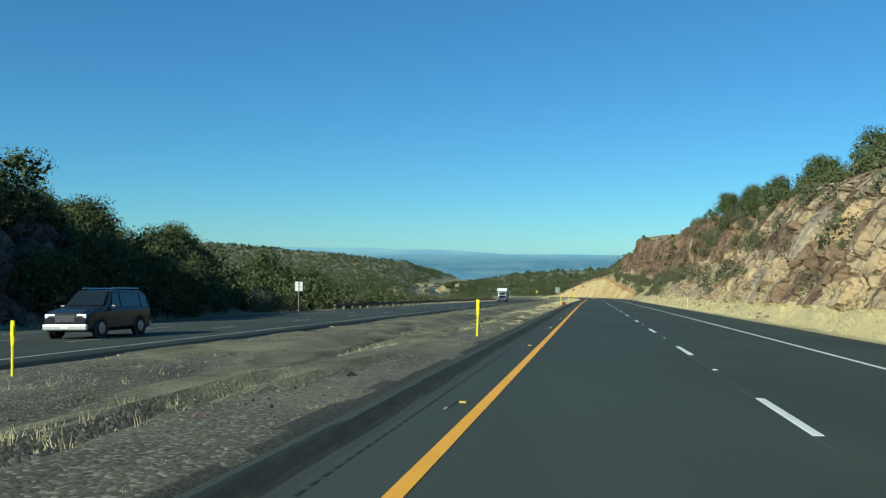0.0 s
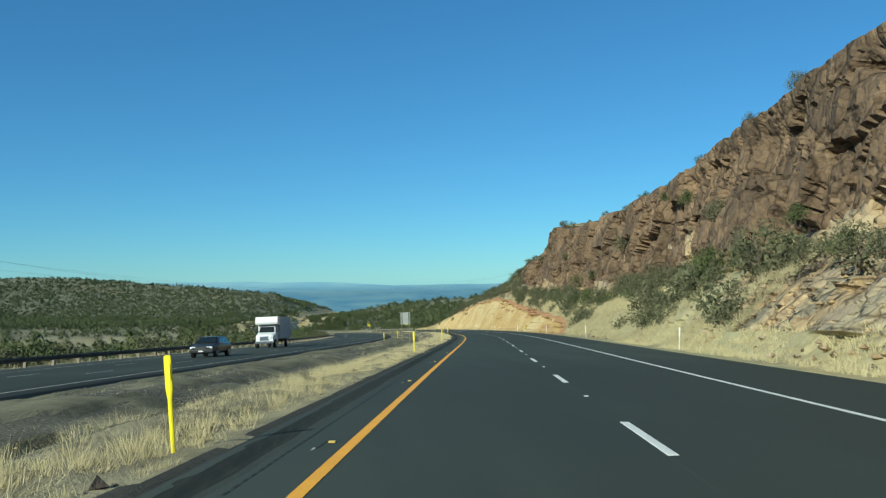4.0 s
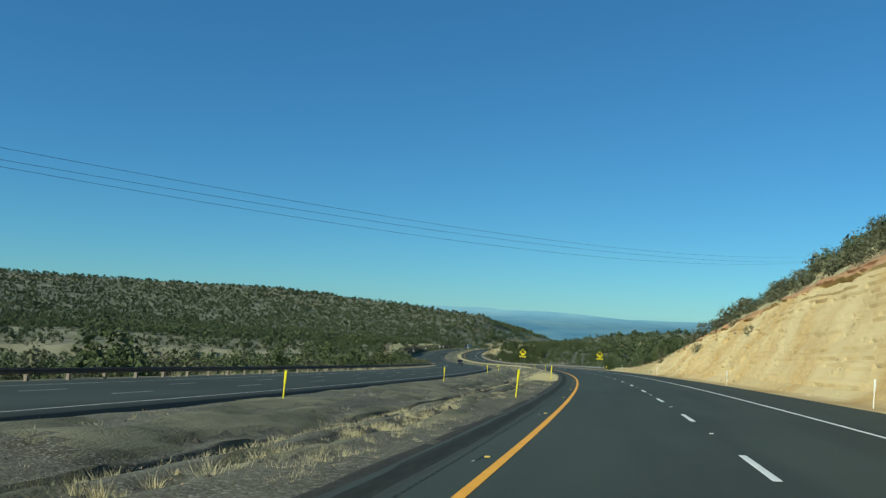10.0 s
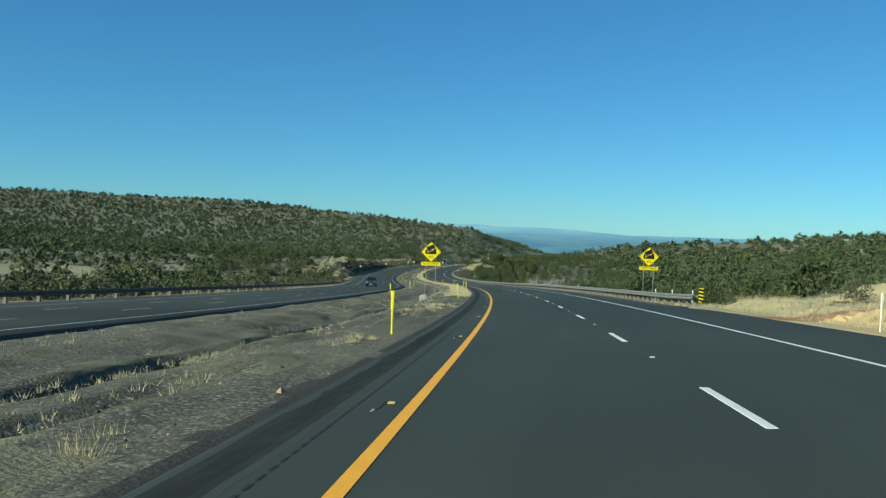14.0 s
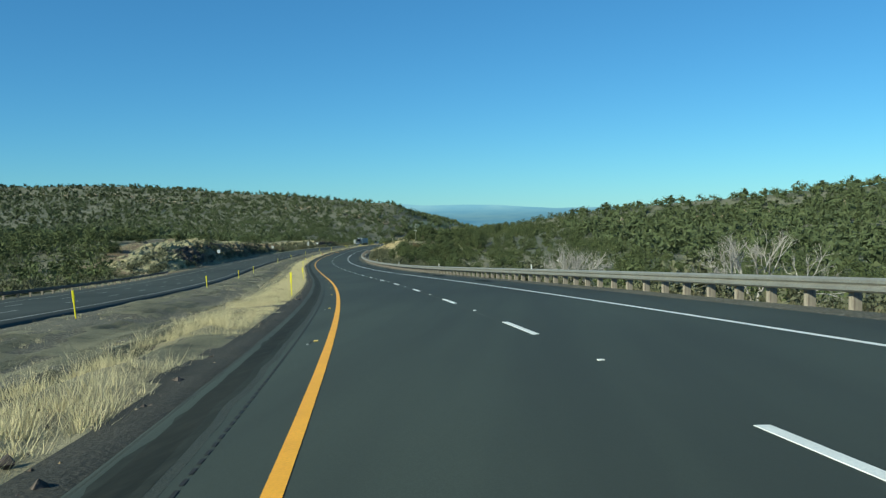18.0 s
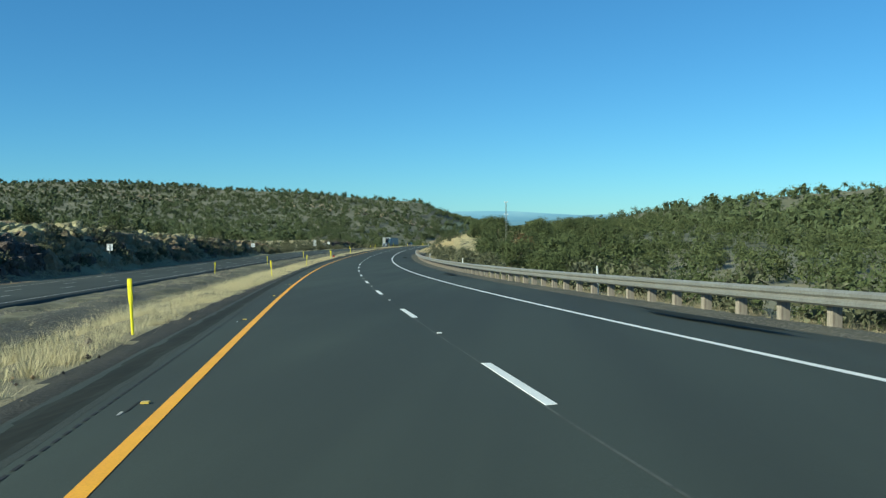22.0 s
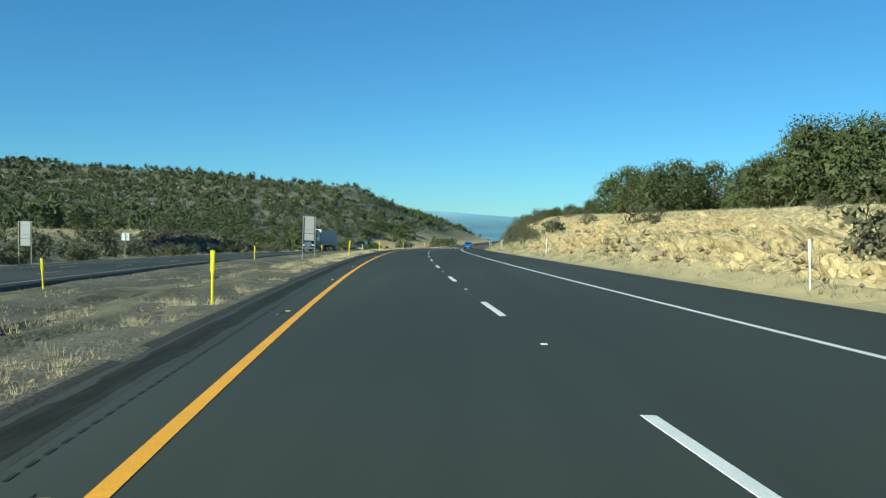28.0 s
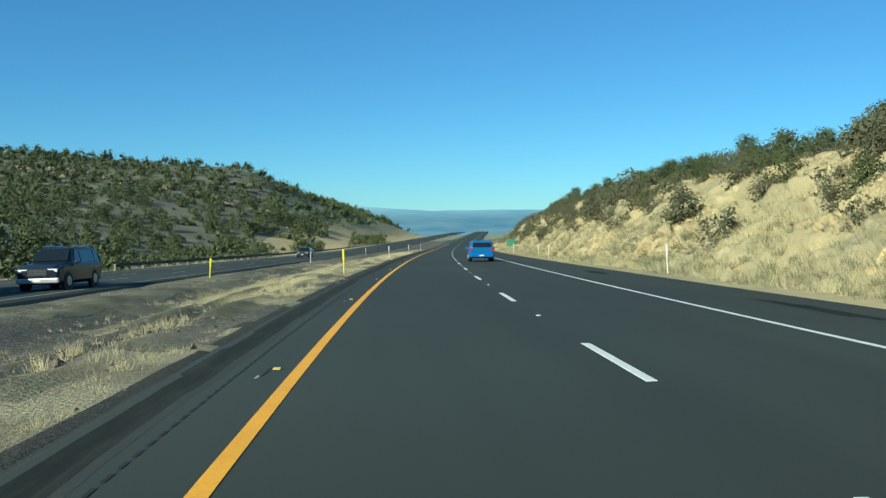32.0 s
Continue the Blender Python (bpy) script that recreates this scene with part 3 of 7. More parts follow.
g_mat = np.where((cu < -75) & (cs > 860) | (cu < -260) | (cu > 60) | (cs > 1300) & (cu < -70), 4, g_mat)
g_mat = np.where((cs > 1480) & (cu > -75) & (cu < 60), 3, g_mat)
g_mat = np.where(cs > 1800, 3, g_mat)
g_mat = np.where((cs > 1335) & (cs < 1900) & (cu < -28) & (cu > -60), 5, g_mat)
ground = new("ground", raw_mesh("ground", np.stack([gx, gy, gz], -1).reshape(-1, 3), grid_faces(*ss.shape), [GRAVEL, WILD, LEFT_CUT, FAR_PLAIN, HILL_BRUSH, CREAM_ROCK, TALUS], g_mat.ravel(), True))
tagged(ground, "dry stony high-desert ground with a gravel median", "ground", kind="structure")


def fullness(s):
    """Share of the verge that is under tall grass."""
    return np.interp(s, [0, 40, 60, 90, 120, 200, 260, 290, 325, 340, 360, 406, 415, 438, 447, 545, 560, 600, 770, 830, 850, 900, 940, 990, 1020, 1060, 1100, 1115, 1240], [.1, .15, .35, .5, .75, .62, .75, 1, .9, .3, .06, .06, 1, 1, .12, .15, .9, 1, 1, .9, .6, .6, .45, .3, .45, .6, .5, .45, .6])


def bare_edge(s):
    """1 where the tarred edge is wide and the grass stands back."""
    return ramp(s, 560, 600) * (1 - ramp(s, 780, 830))


# the median: clods, washed-out gullies and low terraces of turf
U, S = np.meshgrid(np.concatenate([np.arange(-11.95, -8.4, .42), np.arange(-8.4, -1.5, .2), [-1.45, -1.25]]), np.arange(-15, 1285, 0.62))
deep_s = np.interp(S, [0, 40, 52, 80, 95, 230, 245, 275, 290, 350, 362, 415, 440, 500, 545, 560, 590, 610, 930, 950, 985, 1000, 1030, 1045, 1075, 1090, 1110],
                   [.2, .2, .5, .5, .22, .22, .42, .42, .2, .2, .5, .5, .2, .3, .2, .5, .5, .16, .16, .45, .45, .25, .25, .45, .45, .38, .55])
wash = U - (-6.3 + 1.1 * fbm(S / 22, 0 * S, 3, 14) + 0.25 * fbm(S / 1.7, 0 * S, 2, 15))
side_wash = U - (-3.9 + 0.5 * fbm(S / 15, 0 * S, 3, 24) + 0.18 * fbm(S / 1.3, 0 * S, 2, 25))
broken = ramp(vnoise(S / 6, 0 * S, 26), .35, .6)
gully = -1.35 * deep_s * (.35 + .65 * broken) * ramp(wash, -.05, .16) * (1 - ramp(wash, .25, 2.0)) - .22 * ramp(vnoise(S / 11, 0 * S, 27), .45, .7) * ramp(side_wash, -.03, .14) * (1 - ramp(side_wash, .2, 1.0))
turf_at = fbm(S / 5, U / 1.1, 3, 16)
turf = 0.09 * ramp(turf_at, 0.02, 0.06) * ramp(-U, 2.2, 3.0)
clod = 0.05 * fbm(S / 2.2, U / .6, 1, 17) + 0.04 * fbm(S / 4.5, U / 1.6, 2, 18)
edge_fade = (0.15 + 0.85 * ramp(-U, 1.65, 2.3)) * ramp(11.9 + U, 0, .8)
X, Y = xy(S, U)
edge_z = zroad(S) + np.interp(S, LINE_S, LCR) * U + np.interp(U, [-1.75, -1.6, -1.25], [-.02, -.004, -.06]) + 0.022 * fbm(S / 1.1, U * 2, 3, 19)
Z = np.where(U > -1.75, edge_z, land(S, U) + (gully + turf + clod) * edge_fade + 0.012)
median = new("median", raw_mesh("median", np.stack([X, Y, Z], -1).reshape(-1, 3), grid_faces(*U.shape), [GRAVEL, TURF, TARRED, STRAW_MAT], np.where(U > -1.72 - .38 * bare_edge(S) + .25 * fbm(S / 3, U * 2, 3, 30), 2, np.where((U > -3.9) & (fullness(S) > .45) & (vnoise(S / 2.2, U / 1.6, 61) * .75 + vnoise(S / 8.8, U / 4, 64) * .45 > .74 - .40 * fullness(S)), 3, (turf_at > .03) & (U < -2.1)))[:-1, :-1].astype(int).ravel(), True))
tagged(median, "gravel median with washed-out gullies and turf edges", "ground", kind="structure")


# ---- the two carriageways ----
def ribbon(name, s0, s1, ds, us, dz, mats, smooth=True):
    """A strip along the road; us and dz give its section, with the cross slope of the carriageway it lies on."""
    s = np.arange(s0, s1 + 0.01, ds)
    U, S = np.meshgrid(np.asarray(us, float), s)
    X, Y = xy(S, U)
    Z = zroad(S) + np.where(U > -11, np.interp(S, LINE_S, LCR) * U, OPP_Z + (U + 13.4) * OPP_FALL) + np.asarray(dz, float)[None, :] - 0.15 * ramp(U, 7.7, 10.6) * rail_stretch(S)
    return raw_mesh(name, np.stack([X, Y, Z], -1).reshape(-1, 3), grid_faces(*U.shape), mats, None, smooth)


road = new("road", ribbon("road", -80, 2000, 4, [-1.62, -1.36, -1.3, 3.0, 7.4, 8.4, 9.4, 10.55, 10.62, 10.95], [-.09, -.012, 0, 0, 0, 0, 0, 0, -.02, -.16], [ASPHALT]))
tagged(road, "dark smooth asphalt carriageway with two lanes", "road", kind="structure")
other_road = new("other_road", ribbon("other_road", -80, 2000, 4, [-26.6, -26.2, -26.1, -20, -15, -12.35, -12.3, -12.0], [-.2, -.02, 0, 0, 0, 0, -.03, -.22], [ASPHALT_OLD]))
tagged(other_road, "grey worn asphalt carriageway with three uphill lanes", "road", kind="structure")


def stripe(name, u, w, mat, parent, label, lift=0.005):
    ob = new(name, ribbon(name, -80, 2000, 4, [u - w / 2, u + w / 2], [lift, lift], [mat]))
    ob.parent = parent
    ob["label"] = label
    return ob


stripe("yellow_edge_line", 0.014, 0.142, YELLOW_PAINT, road, "bright yellow edge line")
SEAL = surface("tar_seal", (.017, .020, .016), (.030, .032, .025), 0.35, 9.0, (.040, .041, .032), 0.92, relief=0.4, dist=0.01, stretch=(1, .12, 1), spec=.12)
SEAL_THIN = surface("worn_tar_seal", (.024, .028, .022), (.034, .038, .031), 0.35, 9.0, (.046, .049, .040), 0.92, relief=0.4, dist=0.01, stretch=(1, .12, 1), spec=.12)
seal_s = np.arange(-20, 1300, 0.5)
seal_wave = 0.08 * fbm(seal_s / 9, 0 * seal_s, 3, 28) + 0.05 * fbm(seal_s / 1.2, 0 * seal_s, 2, 29)
for inner, outer, seal_mat, lift, seal_label in ((-.74, -1.38, ASPHALT_EDGE, .0012, "rough dark shoulder edge"), (-.84, -1.30, SEAL_THIN, .0022, "thin worn tar seal"), (-.94, -1.20, SEAL, .0032, "black tar-sealed band")):
    seal_u = np.stack([outer - 0.7 * seal_wave[::-1], np.full_like(seal_s, (inner + outer) / 2), inner + seal_wave], 1)
    seal_x, seal_y = xy(seal_s[:, None], seal_u)
    seal_z = zroad(seal_s)[:, None] + np.interp(seal_s, LINE_S, LCR)[:, None] * seal_u + lift - .012 * ramp(-seal_u, 1.25, 1.4)
    seal = new("shoulder_edge", raw_mesh("shoulder_edge", np.stack([seal_x, seal_y, seal_z], -1).reshape(-1, 3), grid_faces(*seal_u.shape), [seal_mat], None, True))
    seal.parent = road
    seal["label"] = seal_label
stripe("white_edge_line", 7.32, 0.13, WHITE_PAINT, road, "white edge line")
rail_side = new("rail_shoulder", ribbon("rail_shoulder", 527, 934, 4, [10.4, 10.62, 11.15, 11.4], [.002, .004, .0, -.16], [ASPHALT_EDGE]))
rail_side.parent = road
rail_side["label"] = "dark rough asphalt under the guard rail"
stripe("pale_edge_line", -13.4, 0.14, OLD_PAINT, other_road, "faded edge line")
stripe("pale_outer_line", -23.3, 0.12, OLD_PAINT, other_road, "faded outer edge line")


def on_road(s, u, lift=0.0):
    """Pose on the pavement, y along the road."""
    x, y = xy(s, u)
    opp = u < -11
    cr = OPP_FALL if opp else float(np.interp(s, LINE_S, LCR))
    z = float(zroad(s)) + (OPP_Z + (u + 13.4) * OPP_FALL if opp else cr * u)
    g = float(np.interp(s, LINE_S, line_g))
    return Matrix.Translation((float(x), float(y), z + lift)) @ Matrix.Rotation(head(s), 4, "Z") @ Matrix.Rotation(math.atan(g), 4, "X") @ Matrix.Rotation(-math.atan(cr), 4, "Y")


def plate(name, w, l, h, mat, tongue=0.0):
    """A thin plate with chamfered rims, lying on the pavement."""
    bm = bmesh.new()
    a = [(-w / 2, -l / 2 - tongue), (w / 2, -l / 2), (w / 2, l / 2), (-w / 2, l / 2 + tongue)]
    lo = [bm.verts.new((x, y, 0)) for x, y in a]
    hi = [bm.verts.new((x * 0.93, y * 0.997, h)) for x, y in a]
    bm.faces.new(hi)
    for i in range(4):
        bm.faces.new((lo[i], lo[(i + 1) % 4], hi[(i + 1) % 4], hi[i]))
    me = bpy.data.meshes.new(name)
    bm.to_mesh(me)
    bm.free()
    me.materials.append(mat)
    return me


CYCLE = 12.192
dash_me, old_dash_me = plate("lane_dash", 0.125, 3.30, 0.006, WHITE_PAINT, 0.03), plate("lane_dash", 0.11, 3.05, 0.005, OLD_PAINT)
white_me, amber_me = plate("road_marker", 0.085, 0.09, 0.012, WHITE_PAINT), plate("road_marker", 0.085, 0.09, 0.018, plain("amber_reflector", (.72, .50, .10), .4))
# near-black raised plates stand in for the recessed slots, pale ones for their ends
slot_me, chip_me = plate("milled_slot", 0.028, 0.52, 0.002, plain("slot_black", (.012, .013, .012), 0.95), 0.10), plate("slot_end", 0.032, 0.17, 0.003, OLD_PAINT, 0.03)


def laid(me, s, u, parent, lift=0.003):
    ob = new(me.name, me)
    ob.parent = parent
    ob.matrix_basis = on_road(s, u, lift)
    return ob


for n in range(-2, 125):
    far = 1.05 + CYCLE * n
    laid(dash_me, far - 1.74, 3.66, road)
    if far < 1250:
        laid(white_me, far + 4.6, 3.66, road)
    if far < 1300:
        laid(amber_me, far - 2.1, -0.25, road, 0.006)
        laid(slot_me, far - 2.25, -0.34, road)
        laid(chip_me, far - 2.66, -0.38, road)
for n in range(0, 116):
    laid(old_dash_me, 6 + CYCLE * n, -16.7, other_road)
    laid(old_dash_me, 5.2 + CYCLE * n, -20.0, other_road)

# rumble strip: short flat bars, their black painting the shade of milled grooves
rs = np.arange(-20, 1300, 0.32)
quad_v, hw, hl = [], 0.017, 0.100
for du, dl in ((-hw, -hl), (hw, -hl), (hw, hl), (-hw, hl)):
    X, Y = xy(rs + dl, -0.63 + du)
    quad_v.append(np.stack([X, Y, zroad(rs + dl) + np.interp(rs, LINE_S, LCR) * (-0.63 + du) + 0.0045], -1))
rumble = new("rumble_strip", raw_mesh("rumble_strip", np.stack(quad_v, 1).reshape(-1, 3), np.arange(len(rs) * 4).reshape(-1, 4), [plain("painted_groove_shade", (.012, .012, .012), 0.9)]))
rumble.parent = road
tagged(rumble, "row of flat dark bars drawn as shaded rumble grooves", kind="stuff")


# ---- rock cut and banks on the right ----


def sand_top(s):
    return np.interp(s, [236, 262, 284, 310, 330, 350, 376, 410, 440, 460, 490, 520, 545], [-1.0, 2.0, 3.1, 4.3, 5.6, 7.2, 8.6, 8.2, 6.8, 5.4, 2.4, -.4, -1.0])


BANK_STRAW = surface("straw_bank", (.36, .30, .16), (.28, .235, .125), 0.3, 2.4, (.45, .39, .225), 0.95, relief=0.8, dist=0.12, big=(0.12, (.46, .37, .19)))
GREY_ROCK = surface("grey_rock", (.27, .235, .165), (.21, .185, .135), 0.35, 3.0, (.13, .115, .085), 0.9, relief=0.8, dist=0.10, big=(0.16, (.31, .25, .16)))


def bank(name, s0, s1, ds, us, rocky, label):
    s = np.arange(s0, s1 + 0.01, ds)
    U, S = np.meshgrid(us, s)
    edge = np.interp(S, LINE_S, LCR) * 10.8
    H = (right_bank if s1 < 600 else right_low)(S, U)
    reach = 12.4 if rocky else 11.5
    foot = ramp(U, 10.7, reach)
    H = np.where(U < reach, (np.interp(S, LINE_S, LCR) * U - 0.025 - 0.10 * ramp(-U, -10.6, -10.3)) * (1 - foot) + H * foot, H)
    w = H + U * 0.7
    fade = (0.06 * ramp(U, 10.6, 11) + 0.94 * ramp(U, 11.4, 13.4)) * ramp(46.5 - U, 0, 8)
    if rocky:
        zt, st = np.interp(S, TALUS_S, TALUS_Z) + edge, sand_top(S)
        warp_s, warp_w = S + 0.8 * fbm(S / 4, w / 4, 2, 31), w + 0.8 * fbm(S / 4, w / 4, 2, 32)
        b1, j1 = blocks(warp_s / 3.4, warp_w / 4.9, 1)
        b2, j2 = blocks(warp_s / 1.6 + 40, warp_w / 2.6, 2)
        b0, j0 = blocks(S / 9.5 + 0.3 * fbm(S / 5, w / 5, 2, 38), w / 8.5, 3)
        b4, j4 = blocks(S / 0.95 + 11, warp_w / 1.3, 4)
        calm = 0.35 + 0.9 * vnoise(S / 13, w / 7, 39)
        bold = np.interp(S, [170, 225], [0.35, 1.0])
        rock = (b0 * 1.7 - 0.5) * bold + b1 * 0.6 - 0.75 * np.exp(-(j1 / 0.045) ** 2) + (b2 * 0.26 - 0.40 * np.exp(-(j2 / 0.06) ** 2)) * calm + b4 * 0.09 * calm + 0.9 * fbm(S / 11, w / 9, 3, 33) - 0.35
        b3, j3 = blocks(S / 2.4, w / 1.6, 5)
        loose = 0.35 * fbm(S / 3.0, w / 2.0, 4, 34) + 0.18 * b3 * (vnoise(S / 5, w / 4, 6) > 0.45)
        bed = H / 0.50 + S * .012 + 1.1 * fbm(S / 34, 0 * S, 2, 35) + 0.35 * fbm(S / 5, H / 3, 2, 36)
        layer, within = np.floor(bed), bed - np.floor(bed)
        hard = vnoise(layer * 5.7, S / 9, 37)
        firm = np.interp(S, [380, 430], [1, .4]) * (0.38 + 0.62 * ramp(H, st - 2.8, st - 1.0) * ramp(vnoise(S / 17, 0 * S, 47), .15, .5))
        ledge = firm * (0.55 * (hard - 0.45) + 0.16 * np.sqrt(within) - 0.34 * (within < 0.3) * (hard > 0.5)) + 0.10 * b2 * firm + 0.34 * fbm(S / 9, H / 1.6, 4, 38) + 0.10 * fbm(S / 1.6, H / .6, 3, 49) + np.interp(S, [395, 440], [0, 1]) * (0.16 * b4 + 0.35 * fbm(S / 2.6, H / .9, 3, 53))
        pale = ((S < 122 + 8 * fbm(S / 5, w / 4, 2, 40)) | (S < 188) & (H < zt * 1.1 + 1.6 + 1.2 * fbm(S / 9, w / 4, 2, 48))) & (S < 190 + 8 * fbm(S / 5, w / 4, 2, 40)) & (H > 0.9 + edge) & (U < 27)
        face = (S >= 100) & (S < 360) & (H > zt + 0.1 + 0.7 * fbm(S / 5, w / 3, 3, 41)) & (U < 23.5 + 1.5 * fbm(S / 7, U, 2, 42))
        face &= ~((S > 342) & (H < zt + 2.0))
        sand = (S > 236) & (H < st + edge * 0.5 + 0.25 * fbm(S / 6, U, 2, 43)) & (U < 19.8)
        red = sand & (H > st - np.interp(S, [240, 330, 380, 480], [0.55, 0.7, 0.4, 0.1]) + 0.5 * fbm(S / 8, H, 2, 44))
        under_red = sand & ~red & (H > st - np.interp(S, [240, 330, 380, 480], [0.85, 1.0, 0.65, 0.3]) + 0.5 * fbm(S / 8, H, 2, 44))
        ledge = ledge + np.where(red, 0.14 + 0.16 * fbm(S / 1.1, H / .45, 3, 52), 0) - np.where(under_red, 0.42 * (vnoise(S / 2.2, 0 * S, 46) > 0.42), 0)
        red |= sand & (S < 380) & (H > st - 2.1) & (vnoise(layer * 3.1, S / 12, 50) + 0.3 * fbm(S / 3, H, 2, 51) > 0.72)
        crest = np.interp(S, CREST_S, CREST_Z) * 0.91 + 0.1
        pillar, jp = blocks(S / 2.3 + 0.22 * fbm(S / 3, w / 3, 2, 61), w / 7.0 + 3, 21)
        slab, js = blocks(S / 1.15 + 0.2 * fbm(S / 2, w / 2, 2, 62), w / 2.3 + 7, 22)
        early = ramp(-S, -128, -105)
        rock = rock * (1 - early) + early * (0.95 * pillar - 0.7 * np.exp(-(jp / 0.06) ** 2) + 0.38 * slab - 0.3 * np.exp(-(js / 0.07) ** 2) + 0.5 * fbm(S / 9, w / 6, 3, 63) - 0.2)
        rock = np.minimum(rock, 0.55 + 0.15 * b2) * (1 - 0.65 * ramp(H, crest - 2.2, crest))
        d = np.where(pale | face, rock * np.where(pale, np.where(S > 112, 0.72, 0.80), 1.0), np.where(sand, ledge, loose))
        kind = np.where(pale & (S > 112 + 10 * fbm(S / 4, w / 3, 2, 59)), np.where(vnoise(S / 3.5, w / 4, 67) > .52, 5, 1), np.where(pale, np.where(vnoise(S / 4.5, w / 5, 65) + 0.4 * fbm(S / 1.5, w / 2, 2, 66) > 0.54, 2, 1), np.where(face, np.where(vnoise(S / 6, w / 5, 45) + 0.55 * ramp(zt + 3.0 - H, 0, 3.0) > 0.90, 1, 2), np.where(red, 4, np.where(sand, 3, np.where((S < 165 + 9 * fbm(S / 6, U / 2, 2, 64)) & (U < 17) | (S > 478 + 9 * fbm(S / 6, U / 2, 2, 64)), 6, np.where((S > 285) & (vnoise(S / 5, U / 1.6, 79) + .4 * fbm(S / 1.6, U, 2, 80) > .42), 7, 0)))))))
        mats = [TALUS, PALE_ROCK, BROWN_ROCK, SANDSTONE, RED_ROCK, GREY_ROCK, BANK_STRAW, LEFT_CUT]
    else:
        b1, j1 = blocks(S / 2.2, w * 1.3, 7)
        b5, j5 = blocks(S / 0.9 + 5, w * 2.2, 10)
        stone = 0.20 * b1 - 0.12 * np.exp(-(j1 / 0.08) ** 2) + 0.14 * b5 - 0.12 * np.exp(-(j5 / 0.1) ** 2) + 0.4 * fbm(S / 5, w / 3, 3, 51)
        beds, jb = blocks(S / 0.95 + 0.3 * fbm(S / 3, H, 2, 68), H / 0.30 + 0.5 * fbm(S / 12, 0 * S, 2, 69), 14)
        stone = stone + (0.20 * beds - 0.14 * np.exp(-(jb / 0.1) ** 2)) * (0.25 + 0.75 * ramp(1085 - S, 0, 25))
        stone = 1.3 * stone * (1 - 0.6 * ramp(U, 15.0, 18.5))
        bare = (vnoise(S / 9, w / 2.2, 52) + 0.5 * fbm(S / 2.5, w / 1.2, 2, 53) > 0.68 - 0.34 * ramp(U, 13.0, 17.0) - 0.42 * ramp(1085 - S, 0, 25) * ramp(U, 11.6, 12.6)) & (H > 0.45) & (U < 19.8)
        d = np.where(bare, stone, 0.55 * fbm(S / 1.5, w / 0.9, 4, 54) + 0.35 * fbm(S / 4.5, w / 2.2, 2, 57))
        kind = np.where(bare, 1, np.where((S < 992) & (U > 17 + 2 * fbm(S / 6, U / 3, 2, 60)), 2, 0))
        mats = [BANK_STRAW, CREAM_ROCK, WILD]
    start = 1 if rocky else ramp(S, 942, 956)             # the low bank grows out of the ground
    d = d * fade * start
    X, Y = xy(S, U - d * (0.95 if rocky else 0.55))
    Z = zroad(S) + H + d * (0.15 if rocky else 0.5) + 0.03 - 0.25 * (0 if rocky else 1 - ramp(S, 941, 946))
    me = raw_mesh(name, np.stack([X, Y, Z], -1).reshape(-1, 3), grid_faces(*U.shape), mats, kind[:-1, :-1].ravel(), False)
    return tagged(new(name, me), label, "rock face", kind="structure")


bank("rock_cut", -25, 525, 0.34, np.concatenate([np.arange(10.3, 13.2, 0.3), np.arange(13.2, 18.2, 0.10), np.arange(18.2, 21.2, 0.055), np.arange(21.2, 25.4, 0.35), np.arange(25.6, 47, 1.1)]), True,
     "jointed brown rock cliff above pale talus and banded yellow sandstone")
bank("cut_bank", 941, 1330, 0.32, np.concatenate([np.arange(10.3, 19.5, 0.14), np.arange(19.8, 47, 0.9)]), False, "cream stony cut bank with tufts of dry grass")


def left_outcrop(s0, s1, u0, u1, mat, seed, size, label):
    """Jointed rock beside the uphill lanes."""
    U, S = np.meshgrid(np.arange(u0, u1, 0.3), np.arange(s0, s1, 0.4))
    H = land(S, U)
    w = (H - zroad(S)) * 1.2 - U * 0.8
    b1, j1 = blocks(S / 3.4 + 0.3 * fbm(S / 4, w / 4, 2, 55), w / 2.0, seed)
    b2, j2 = blocks(S / 1.3 + 9, w / 0.9, seed + 1)
    fade = ramp(S, s0, s0 + 10) * ramp(s1 - S, 0, 10) * ramp(u1 + 0.2 - U, 0, 2.7) * ramp(U - u0, 0, 3)
    d = (0.5 + 0.8 * b1 - 0.6 * np.exp(-(j1 / 0.08) ** 2) + 0.55 * b2 - 0.3 * np.exp(-(j2 / 0.1) ** 2) + 0.7 * fbm(S / 5, w / 4, 4, 56)) * fade * size - 0.25 * (1 - fade)
    X, Y = xy(S, U + d * 0.55)
    kind = np.where(vnoise(S / 7, w / 3, 75) + 0.5 * ramp(875 - S, 0, 30) * ramp(S, 832, 850) > .70, 1, 0)
    kind = np.where((S > 400) & ((U < -36.2 + 1.5 * fbm(S / 9, U / 3, 2, 76)) | (S < 838 + 8 * fbm(S / 5, U / 3, 2, 78))), 2, kind)
    me = raw_mesh("rock_outcrop", np.stack([X, Y, H + d * 0.7], -1).reshape(-1, 3), grid_faces(*U.shape), [mat, DARK_ROCK, TALUS], kind[:-1, :-1].ravel(), False)
    return tagged(new("rock_outcrop", me), label, "rock face", kind="structure")


